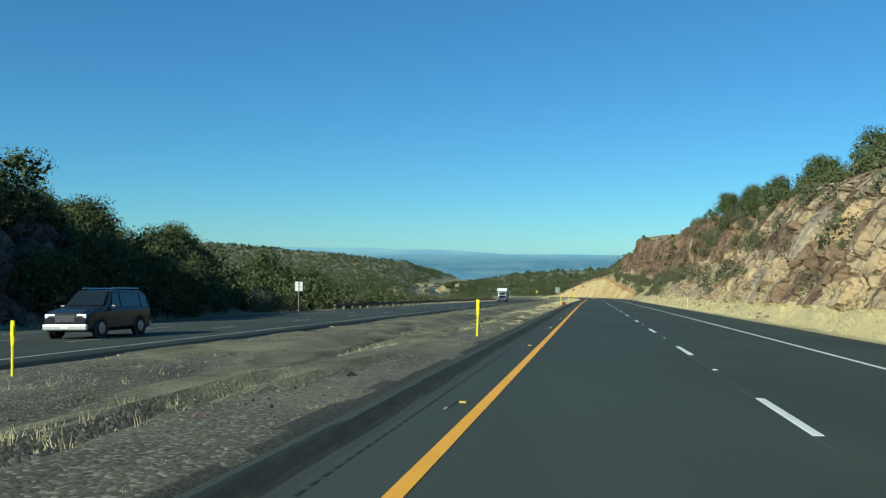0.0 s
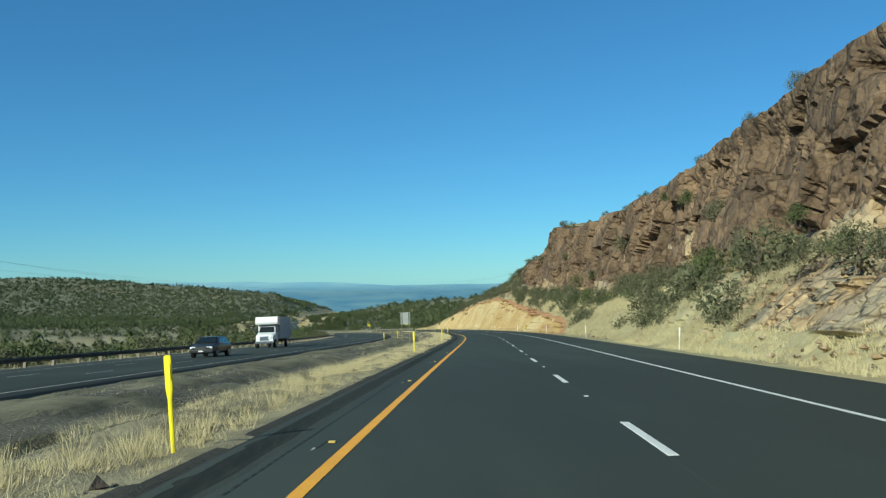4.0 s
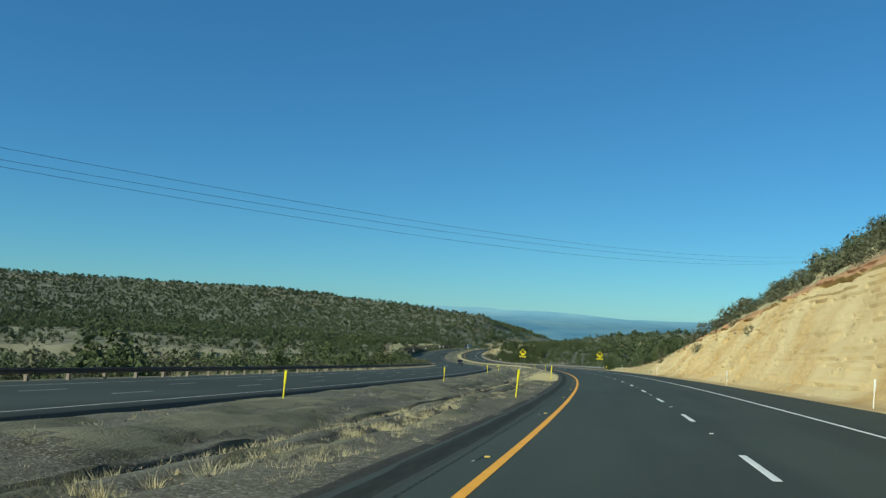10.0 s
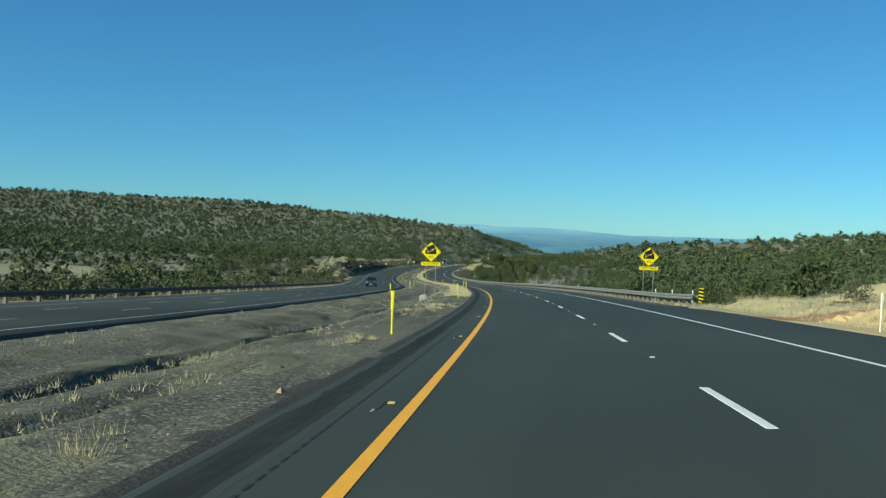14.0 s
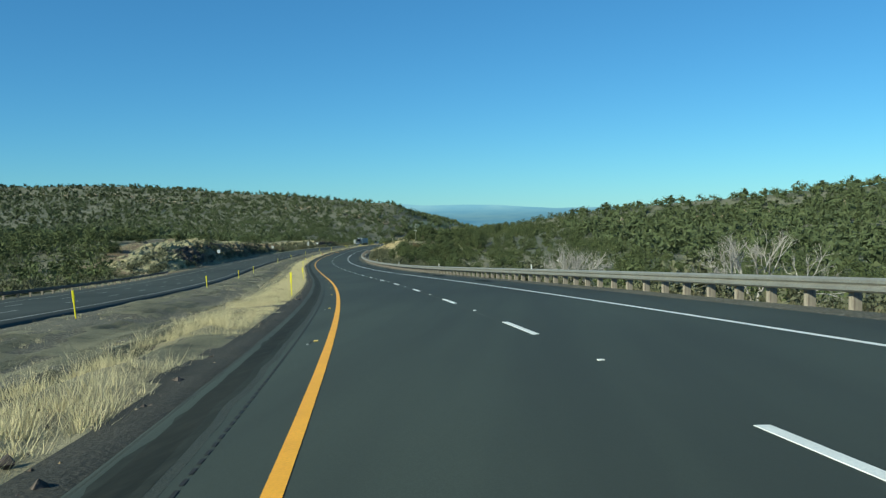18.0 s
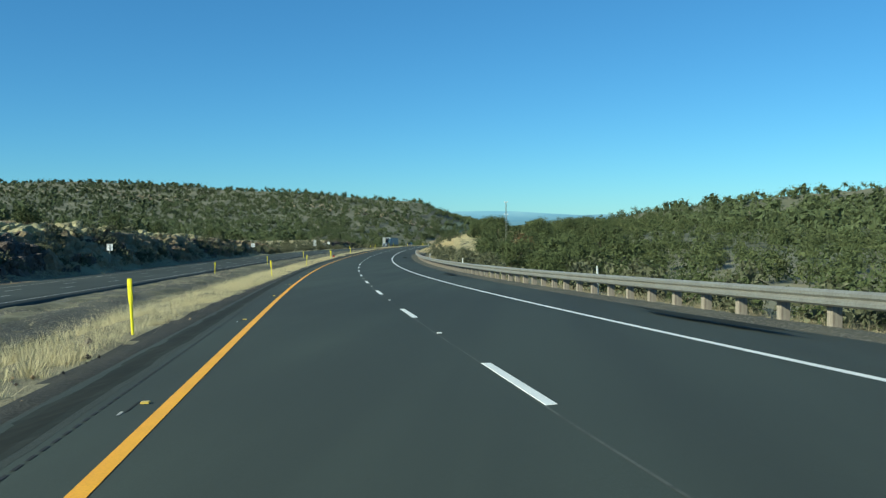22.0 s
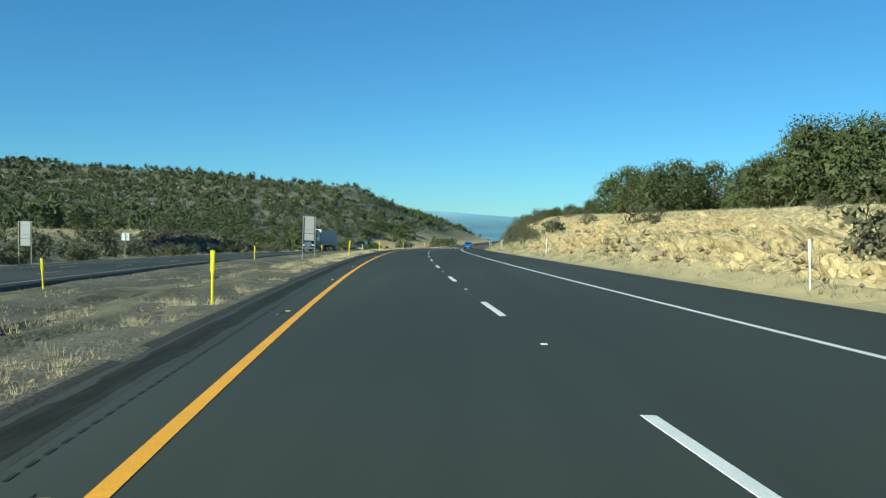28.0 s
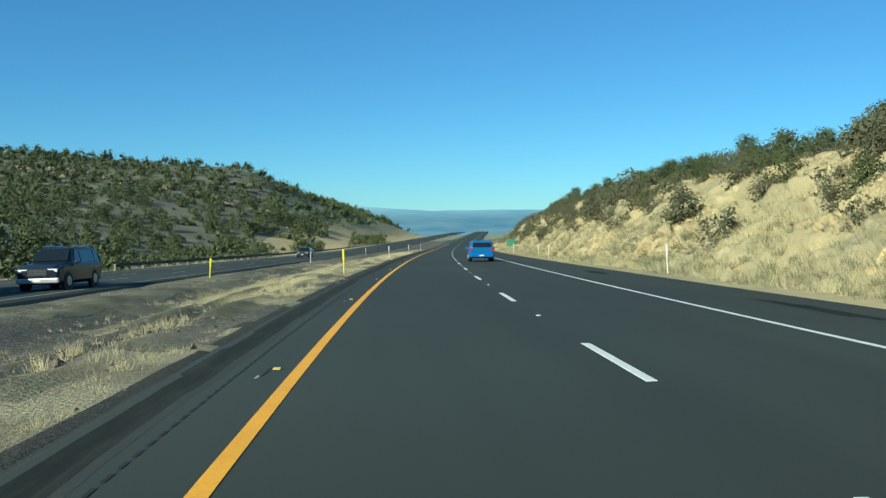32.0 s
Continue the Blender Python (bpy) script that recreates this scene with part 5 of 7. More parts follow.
KINDS = [(3.4, 3.6), (4.2, 3.8), (2.6, 3.2), (3.8, 4.6), (1.6, 2.4)]
wood("near_juniper_woodland", 1750, (110, 880, -85, -33), [(h * 1.15, w * 1.2) for h, w in KINDS], 79, lambda s, u, r: ((s < 785) | (u < -46)) & patchy(s, u, .22), "scattered junipers below the guard rail", JUNIPER, 260, 0.32)
wood("juniper_woodland", 7200, (60, 900, -330, -75), [(h * 1.15, w * 1.25) for h, w in KINDS], 81, lambda s, u, r: ((s < 790) | (u < -50)) & patchy(s, u, .20) & ((u < -45) | (s > 110)), "scattered dark green junipers over pale dry ground", JUNIPER_FAR, 28, 0.6)
HILL_KINDS = [(4.0, 4.9), (4.7, 5.4), (3.3, 4.5), (4.2, 5.9), (2.2, 3.4), (1.2, 2.2)]
wood("hillside_woodland", 9500, (850, 1780, -320, -27), HILL_KINDS, 82, lambda s, u, r: ((u < -50) | (s > 1200) & (s < 1340) & (u < -40)) & ((s < 1340) | (u < -58) | (r < .45)) & ((s < 1150) | (s > 1480) | (u < -130)) & patchy(s, u, np.where(s > 1330, .15, .24)), "juniper-covered hillside", HILL_JUNIPER, 44, 0.62)
wood("near_hillside_woodland", 950, (1150, 1480, -130, -27), HILL_KINDS, 94, lambda s, u, r: ((u < -50) | (s > 1200) & (s < 1340) & (u < -40) | (r < .25)) & patchy(s, u, .2), "junipers on the near hillside", HILL_JUNIPER, 210, 0.36)
wood("far_hillside_woodland", 16000, (850, 1800, -950, -320), [(h * 1.2, w * 1.35) for h, w in HILL_KINDS], 86, lambda s, u, r: patchy(s, u, .17), "juniper-covered hill crest", JUNIPER_FAR, 10, 0.75)
wood("near_valley_woodland", 1300, (560, 1330, 34, 95), KINDS, 90, lambda s, u, r: patchy(s, u, .2) & ((s < 945) | (u > 38)), "junipers on the slope beyond the guard rail", JUNIPER, 360, 0.27)
wood("valley_woodland", 7600, (560, 1330, 95, 330), [(h * 1.2, w * 1.25) for h, w in HILL_KINDS], 83, lambda s, u, r: patchy(s, u, .24) & ((s < 945) | (u > 38)), "junipers on the slope beyond the guard rail", HILL_JUNIPER, 60, 0.44)
wood("plain_woodland", 3600, (300, 900, -900, -330), KINDS, 84, lambda s, u, r: patchy(s, u, .30), "junipers on the valley floor", JUNIPER_FAR, 8, 1.2)
wood("distant_woodland", 2200, (1420, 2700, -700, 700), KINDS, 85, lambda s, u, r: (np.abs(u + 8) > 40) & patchy(s, u, .38), "distant scrub", JUNIPER_FAR, 6, 1.4)
LOW = [(1.5, 2.2), (1.2, 1.8), (2.0, 2.6), (.8, 1.4)]
wood("knoll_brush", 260, (56, 145, -62, -30.5), KINDS, 96, lambda s, u, r: r > .1, "dark junipers and brush on the knoll beside the uphill lanes", JUNIPER, 170, 0.3)
wood("bank_foot_brush", 130, (985, 1140, -30.6, -28.6), LOW, 97, lambda s, u, r: r > .1, "olive brush at the foot of the pale bank", BRUSH, 170, 0.17)
wood("crest_brush", 170, (22, 118, 20.4, 25), LOW, 92, lambda s, u, r: r > .1, "dark green brush along the crest of the cut", JUNIPER, 170, 0.2)
wood("cleft_brush", 34, (30, 112, 13.4, 19.5), LOW[1:], 93, lambda s, u, r: r > .1, "grey brush in the clefts of the pale rock", BRUSH, 150, 0.16)
wood("slope_brush", 420, (345, 560, 20.5, 33), LOW, 87, lambda s, u, r: r > .1, "dark green brush on the hillside", JUNIPER, 170, 0.19)
wood("upper_brush", 900, (285, 470, 16.5, 27), LOW, 95, lambda s, u, r: off_sand(s, u) & ((s > 345) | (u < 18.2)) & (vnoise(s / 7, u / 3, 82) > .3), "olive brush on the slope above the sandstone", BRUSH, 150, 0.17)
wood("talus_brush", 600, (95, 345, 13.6, 18.3), LOW, 77, lambda s, u, r: (s > 180) & off_sand(s, u) & (vnoise(s / 9, u / 3, 73) > .42), "grey brush and bunch grass on the talus", BRUSH, 170, 0.17)
wood("rail_brush", 260, (600, 935, 13.6, 19.5), LOW, 74, lambda s, u, r: vnoise(s / 8, u / 3, 77) > .4, "dry grey brush behind the guard rail", BRUSH, 170, 0.17)
wood("bank_brush", 620, (948, 1300, 13.4, 23), LOW, 78, lambda s, u, r: ((s > 1056) | (r < .12)) & ((u < 18.2) | (s > 1135)) & (vnoise(s / 9, u / 3, 74) > .45), "grey brush on the cut bank", BRUSH, 170, 0.17)
wood("cut_brush", 560, (795, 1180, -36.5, -30), LOW, 88, lambda s, u, r: r > .2, "grey-brown brush on the cut beside the uphill lanes", BRUSH, 150, 0.18)
wood("verge_brush", 500, (110, 790, -34, -29), LOW, 89, lambda s, u, r: r > .3, "low brush behind the guard rail", BRUSH, 150, 0.18)


# dry grass along the verges and on the slopes
def grass(name, s, u, h, n, width, mat, label, seed):
    """Bunch grass: thin blades that fan out from the heart of each tuft."""
    rng = np.random.default_rng(seed)
    k = np.repeat(np.arange(len(s)), n)
    m = len(k)
    tall = np.asarray(h)[k]
    hh = tall * rng.uniform(.25, 1.1, m)
    r = (0.04 + 0.26 * tall) * np.abs(rng.normal(size=m))
    b = rng.uniform(0, 6.28, m)
    x, y = xy(s, u)
    x, y = x[k] + np.cos(b) * r, y[k] + np.sin(b) * r
    z = land(s, u)[k] - 0.03
    a = rng.uniform(0, 6.28, m)
    b = b + rng.normal(size=m) * 0.7
    lean = hh * (rng.uniform(.05, .6, m) + 1.4 * r) * np.where(rng.random(m) < .2, 2.0, 1)
    wx, wy = np.cos(a) * width, np.sin(a) * width
    tx, ty = x + np.cos(b) * lean, y + np.sin(b) * lean
    V = np.stack([np.stack([x - wx, y - wy, z], -1), np.stack([x + wx, y + wy, z], -1), np.stack([tx, ty, z + hh], -1)], 1).reshape(-1, 3)
    return tagged(new(name, raw_mesh(name, V, np.arange(len(V)).reshape(-1, 3), [mat])), label, "grass", kind="stuff")


def scatter(rng, n, s0, s1, u0, u1, f, seed, scale=6.0):
    s, u = rng.uniform(s0, s1, n), rng.uniform(u0, u1, n)
    ok = vnoise(s / scale, u / 1.6, seed) * .75 + vnoise(s / (scale * 4), u / 4, seed + 3) * .45 > (f(s) if callable(f) else f)
    return s[ok], u[ok]


rng = np.random.default_rng(91)
s, u = scatter(rng, 25000, 0, 1240, -4.2, -1.7, lambda q: .72 - .42 * fullness(q), 61, 2.2)
full = fullness(s)
ok = rng.random(len(s)) < (0.35 + 0.65 * full) * np.interp(u, [-4.2, -3.2, -2.1], [.25, 1, 1])
ok &= u < -1.7 - .38 * bare_edge(s)
s, u, full = s[ok], u[ok], full[ok]
grass("verge_grass", s, u, rng.uniform(.20, .50, len(s)) * (0.45 + 0.55 * full) * (1 - 0.55 * ramp(u, -2.5, -1.7)), 50, .0034, DRY_GRASS, "tall straw-yellow dry grass along the verge", 1)
s, u = scatter(rng, 30000, 0, 1240, -11.5, -3.0, .46, 62)
grass("median_grass", s, u, rng.uniform(.04, .20, len(s)), 14, .0065, PALE_GRASS, "short pale dry grass tufts on the median", 2)
s, u = scatter(rng, 14000, 178, 345, 12.3, 18.3, .40, 63, 2.0)
ok = off_sand(s, u)
s, u = s[ok], u[ok]
grass("talus_grass", s, u, rng.uniform(.2, .6, len(s)), 18, .011, PALE_GRASS, "pale bunch grass on the talus", 3)
s, u = scatter(rng, 7000, 200, 345, 15.5, 18.3, .36, 69, 2.5)
ok = off_sand(s, u)
s, u = s[ok], u[ok]
grass("ledge_grass", s, u, rng.uniform(.3, .7, len(s)), 16, .011, DRY_GRASS, "straw-yellow bunch grass below the cliff", 9)
s, u = scatter(rng, 4600, 570, 930, 11.7, 16, .45, 67, 4.0)
grass("rail_grass", s, u, rng.uniform(.12, .45, len(s)), 16, .007, RAIL_GRASS, "brown dry grass behind the guard rail", 7)
s, u = scatter(rng, 9000, 345, 560, 19.5, 34, .5, 64, 3.0)
grass("slope_grass", s, u, rng.uniform(.3, .7, len(s)), 16, .011, PALE_GRASS, "pale bunch grass on the hillside", 4)
s, u = scatter(rng, 24000, 945, 1300, 11.3, 24, .42, 65, 2.0)
ok = rng.random(len(s)) < np.interp(s, [1045, 1065], [.25, 1]) + ramp(u, 18, 20)
s, u = s[ok], u[ok]
grass("bank_grass", s, u, rng.uniform(.15, .42, len(s)), 18, .010, DRY_GRASS, "straw bunch grass on the cut bank", 5)
s, u = scatter(rng, 13000, 945, 1300, 11.2, 20, .44, 68, 2.5)
ok = rng.random(len(s)) < np.interp(s, [1045, 1065], [.35, 1])
s, u = s[ok], u[ok]
grass("bank_sage", s, u, rng.uniform(.14, .45, len(s)), 18, .010, SAGE, "grey-green low growth on the cut bank", 8)
s, u = scatter(rng, 7000, 1052, 1300, 11.6, 22, .36, 75, 1.2)
grass("bank_tussocks", s, u, rng.uniform(.22, .58, len(s)), 52, .006, DRY_GRASS, "fluffy straw tussocks on the last bank", 12)
s, u = scatter(rng, 3600, 1050, 1300, 11.6, 18, .40, 76, 1.8)
grass("foot_sage", s, u, rng.uniform(.25, .6, len(s)), 46, .008, SAGE, "grey-green sage clumps at the foot of the bank", 13)
s, u = scatter(rng, 6500, 1078, 1290, -8.2, -2.8, .50, 77, 3.0)
grass("terrace_grass", s, u, rng.uniform(.08, .26, len(s)), 30, .005, PALE_GRASS, "pale dry grass on the terrace of the median", 14)
s, u = scatter(rng, 6500, 795, 1180, -46, -28.6, .42, 78, 2.5)
grass("cut_grass", s, u, rng.uniform(.25, .65, len(s)), 18, .013, PALE_GRASS, "pale bunch grass on the cut beside the uphill lanes", 15)
s, u = scatter(rng, 4000, 0, 1300, -33, -27.4, .55, 66, 6.0)
grass("outer_verge_grass", s, u, rng.uniform(.3, .6, len(s)), 14, .013, PALE_GRASS, "dry grass beside the uphill lanes", 6)

s, u = scatter(rng, 6500, 10, 200, 11.2, 14.0, .40, 70, 2.0)
grass("foot_grass", s, u, rng.uniform(.15, .45, len(s)), 16, .009, DRY_GRASS, "straw bunch grass at the foot of the rock", 10)
s, u = scatter(rng, 3500, 470, 560, 11.3, 18.0, .40, 71, 2.0)
grass("low_bank_grass", s, u, rng.uniform(.15, .45, len(s)), 16, .009, PALE_GRASS, "pale grass on the low end of the cut", 11)

s, u = scatter(rng, 1500, 385, 525, 12.0, 19.5, .48, 79, 2.0)
grass("sand_grass", s, u, rng.uniform(.12, .4, len(s)), 22, .009, DRY_GRASS, "thin straw tufts on the sandstone slope", 16)

s, u = scatter(rng, 5000, 880, 1000, 13.5, 38, .40, 80, 2.5)
grass("bench_grass", s, u, rng.uniform(.2, .5, len(s)), 18, .012, PALE_GRASS, "dry grass between the guard rail and the bank", 17)

# loose stones
rng = np.random.default_rng(92)
base = np.array([(1, 0, 0), (-.9, .1, 0), (.1, 1.0, .1), (0, -.95, 0), (.1, 0, .75), (0, .1, -.6)])
tri = np.array([(0, 2, 4), (2, 1, 4), (1, 3, 4), (3, 0, 4), (2, 0, 5), (1, 2, 5), (3, 1, 5), (0, 3, 5)])


def stones(name, s, u, size, mat, label, sink=0.1):
    n = len(s)
    x, y = xy(s, u)
    z = land(s, u)
    a = rng.uniform(0, 6.28, n)[:, None]
    b = base[None] * (1 + rng.uniform(-.35, .35, (n, 6, 3))) * np.asarray(size)[:, None, None]
    V = np.stack([b[..., 0] * np.cos(a) - b[..., 1] * np.sin(a) + x[:, None], b[..., 0] * np.sin(a) + b[..., 1] * np.cos(a) + y[:, None], b[..., 2] + z[:, None] + sink * np.asarray(size)[:, None]], -1)
    F = (tri[None] + np.arange(n)[:, None, None] * 6).reshape(-1, 3)
    return tagged(new(name, raw_mesh(name, V.reshape(-1, 3), F, [mat])), label, "stones", kind="stuff")


s = rng.uniform(0, 1250, 15000)
u = np.where(rng.random(15000) < .55, rng.uniform(-3.6, -1.5, 15000), rng.uniform(-11.8, -3.6, 15000))
stones("median_stones", s, u, rng.uniform(.010, .042, len(s)) * np.where(rng.random(len(s)) < .04, 3, 1), DARK_ROCK, "dark gravel stones on the median")
s = rng.uniform(0, 1250, 7000)
u = np.where(rng.random(7000) < .5, rng.uniform(-3.4, -1.6, 7000), rng.uniform(-11.8, -3.4, 7000))
stones("pale_stones", s, u, rng.uniform(.010, .045, len(s)) * np.where(rng.random(len(s)) < .03, 2.5, 1), PALE_ROCK, "pale stones on the median")
s, u = rng.uniform(60, 1300, 7000), rng.uniform(12.0, 17, 7000)
ok = ((s < 560) | (s > 945)) & ((s < 232) | (s > 560) | (rng.random(7000) < .06))
stones("fallen_rocks", s[ok], u[ok], rng.uniform(.05, .22, ok.sum()), PALE_ROCK, "fallen stones at the foot of the cut", 0.5)

s, u = rng.normal(281, 4.5, 90), rng.normal(-6.4, 1.1, 90)
stones("rubble", s, u, rng.uniform(.06, .22, 90), GREY_ROCK, "pale broken rubble in the median", 0.4)


def ledge_rocks(name, ends, count, size, mat, label):
    """Broken rock along a stretch of hillside given by plan points."""
    f = np.sort(rng.random(count)) * (len(ends) - 1)
    i = np.minimum(f.astype(int), len(ends) - 2)
    e = np.array(ends, float)
    p = e[i] + (e[i + 1] - e[i]) * (f - i)[:, None] + rng.normal(size=(count, 2)) * 7
    s, u = to_su(p[:, 0], p[:, 1])
    stones(name, s, u, rng.uniform(size * .4, size * 1.3, count), mat, label, 0.3)


ledge_rocks("rock_ledge", [(-900, 1480), (-680, 1600), (-450, 1610), (-330, 1560)], 300, 1.9, GREY_ROCK, "grey rock band below the crest of the wooded hill")
ledge_rocks("pale_rocks", [(-240, 1540), (-176, 1500), (-116, 1475), (-70, 1440)], 110, 1.7, GREY_ROCK, "grey rocks on the wooded hillside")
ledge_rocks("pale_rocks", [(54, 1110), (73, 1120), (120, 1100), (190, 1060)], 130, 2.2, PALE_ROCK, "pale rocks on the hillside beyond the guard rail")

# ---- far mesas: blue air haze painted into a sheet that glows by itself ----
m, nt, b = nodes_of("painted_haze")
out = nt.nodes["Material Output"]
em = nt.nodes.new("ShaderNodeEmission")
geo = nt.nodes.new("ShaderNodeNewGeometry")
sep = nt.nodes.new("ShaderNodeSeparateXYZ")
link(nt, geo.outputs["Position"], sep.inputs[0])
# haze colours: deep blue low down, paler towards the tops
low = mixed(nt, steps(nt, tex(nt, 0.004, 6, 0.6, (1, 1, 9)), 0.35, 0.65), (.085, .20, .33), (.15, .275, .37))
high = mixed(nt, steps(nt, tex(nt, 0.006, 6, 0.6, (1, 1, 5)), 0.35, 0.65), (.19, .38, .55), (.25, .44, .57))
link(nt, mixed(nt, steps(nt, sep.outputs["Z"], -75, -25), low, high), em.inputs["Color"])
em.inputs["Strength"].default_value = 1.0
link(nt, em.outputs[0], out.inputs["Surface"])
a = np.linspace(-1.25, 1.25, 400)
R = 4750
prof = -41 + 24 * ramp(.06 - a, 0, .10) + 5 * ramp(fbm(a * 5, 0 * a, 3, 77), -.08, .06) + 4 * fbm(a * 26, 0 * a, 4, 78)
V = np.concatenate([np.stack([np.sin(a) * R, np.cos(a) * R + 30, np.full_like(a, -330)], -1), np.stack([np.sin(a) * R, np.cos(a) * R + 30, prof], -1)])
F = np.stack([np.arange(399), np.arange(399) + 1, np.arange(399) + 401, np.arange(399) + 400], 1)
tagged(new("backdrop", raw_mesh("backdrop", V, F, [m], None, True)), "distant mesas and plain painted in haze blue", "mountains", kind="structure")


# ---- signs ----
def text_part(name, body, size, parent, m, mat, depth=0.002):
    cu = bpy.data.curves.new(name, "FONT")
    cu.body, cu.size, cu.align_x, cu.align_y, cu.extrude = body, size, "CENTER", "CENTER", depth
    tmp = bpy.data.objects.new(name, cu)
    scene.collection.objects.link(tmp)
    bpy.context.view_layer.update()
    me = bpy.data.meshes.new_from_object(tmp.evaluated_get(bpy.context.evaluated_depsgraph_get()))
    bpy.data.objects.remove(tmp)
    me.name = name
    me.materials.clear()
    me.materials.append(mat)
    ob = new(name, me)
    ob.parent = parent
    ob.matrix_basis = m
    return ob


def prism(bm, pts, y0, y1):
    """A flat shape in the xz plane, thick along y."""
    a = [bm.verts.new((x, y0, z)) for x, z in pts]
    b = [bm.verts.new((x, y1, z)) for x, z in pts]
    n = len(pts)
    bm.faces.new(a)
    bm.faces.new(b[::-1])
    for i in range(n):
        bm.faces.new((a[i], b[i], b[(i + 1) % n], a[(i + 1) % n]))
    bmesh.ops.recalc_face_normals(bm, faces=bm.faces)
    return bm


def diamond(r, z):
    c = 0.06 * r
    return [(-c, z - r + c), (c, z - r + c), (r - c, z - c), (r - c, z + c), (c, z + r - c), (-c, z + r - c), (-r + c, z + c), (-r + c, z - c)]


def grade_sign(label):
    top = empty("warning_sign", Matrix.Identity(4), label, "road sign", "steep grade signs")
    for x in (-.40, .40):
        bm = bmesh.new()
        box(bm, x - .028, x + .028, .02, .076, -.3, 3.4, 0.006)
        part("post", bm, STEEL, top)
    zc = 3.76
    part("panel", prism(bmesh.new(), diamond(.82, zc), 0, .012), SIGN_YELLOW, top)
    bm = bmesh.new()
    outer, inner = diamond(.785, zc), diamond(.76, zc)
    va, vb = [bm.verts.new((x, -.003, z)) for x, z in outer], [bm.verts.new((x, -.003, z)) for x, z in inner]
    for i in range(8):
        bm.faces.new((va[i], va[(i + 1) % 8], vb[(i + 1) % 8], vb[i]))
    part("border", bm, BLACK, top)
    part("slope_symbol", prism(bmesh.new(), [(-.50, zc - .17), (.42, zc - .17), (.42, zc + .27)], -.006, -.002), BLACK, top)
    tilt = Matrix.Translation((0, 0, zc)) @ Matrix.Rotation(-math.atan2(.44, .92), 4, "Y")
    bm = prism(bmesh.new(), [(-.20, .17), (.44, .17), (.44, .50), (-.20, .50)], -.006, -.002)
    prism(bm, [(-.45, .12), (-.23, .12), (-.23, .36), (-.33, .36), (-.38, .25), (-.45, .22)], -.006, -.002)
    for x in (-.37, -.10, .05, .34):
        prism(bm, [(x + .065 * math.cos(a), .12 + .065 * math.sin(a)) for a in np.linspace(0, 2 * math.pi, 12, endpoint=False)], -.007, -.003)
    bmesh.ops.transform(bm, matrix=tilt, verts=bm.verts)
    part("truck_symbol", bm, BLACK, top)
    flat = Matrix.Rotation(math.pi / 2, 4, "X")
    text_part("lettering", "6%", .26, top, Matrix.Translation((0, -.006, zc - .40)) @ flat, BLACK)
    bm = bmesh.new()
    box(bm, -.775, .775, 0, .012, 2.64, 2.96, 0.004)
    part("plaque", bm, SIGN_YELLOW, top)
    text_part("lettering", "NEXT 5 MILES", .205, top, Matrix.Translation((0, -.006, 2.80)) @ flat, BLACK)
    bm = bmesh.new()
    for z0, z1 in ((2.655, 2.668), (2.932, 2.945)):
        box(bm, -.755, .755, -.004, -.001, z0, z1)
    part("plaque_border", bm, BLACK, top)
    return top


a_sign = grade_sign("yellow diamond steep grade sign with plaque on two posts")
a_sign.matrix_basis = stand(a_sign, 549, -4.9)
copy_thing(a_sign, stand(a_sign, 551.5, 13.0, dz=.15))
bm = bmesh.new()
bmesh.ops.create_icosphere(bm, subdivisions=2, radius=.36)
for v in bm.verts:
    v.co = Vector((v.co.x * 1.15, v.co.y * .9, v.co.z * .95)) * (1 + .28 * noise.noise(v.co * 4.3))
    v.co.z = min(v.co.z, .30 - .25 * v.co.x)
bmesh.ops.recalc_face_normals(bm, faces=bm.faces)
boulder = part("boulder", bm, surface("pale_boulder", (.40, .37, .32), (.32, .30, .26), 2, 12, (.22, .2, .18)), None)
boulder.matrix_basis = stand(boulder, 548.6, -5.3, dz=.12)
tagged(boulder, "pale angular boulder at the foot of the sign post", "rock")


def back_sign(w, h, low, posts, mat, label, strip=False):
    """A sign that turns its bare back to us."""
    top = empty("road_sign", Matrix.Identity(4), label, "road sign")
    for x in posts:
        bm = bmesh.new()
        box(bm, x - .03, x + .03, -.07, -.01, -.3, low + h * 0.97, 0.006)
        part("post", bm, STEEL, top)
    bm = bmesh.new()
    box(bm, -w / 2, w / 2, 0, .012, low + (h * .3 if strip else 0), low + h, 0.004)
    part("panel", bm, mat, top)
    if strip:
        bm = bmesh.new()
        box(bm, -w / 2, w / 2, .001, .013, low, low + h * .285, 0.004)
        part("lower_panel", bm, SIGN_BACK, top)
    for x in posts if len(posts) > 1 else ():
        bm = bmesh.new()
        box(bm, x * .86 - .035, x * .86 + .035, -.009, -.003, low + .02, low + h - .02, .002)
        part("channel", bm, BLACK, top, "dark channel on the sign back")
    for z in (low + h * .45, low + h * .85):
        bm = bmesh.new()
        box(bm, -w * .47, w * .47, -.012, -.002, z - .02, z + .02, 0.003)
        part("brace", bm, STEEL, top)
    return top


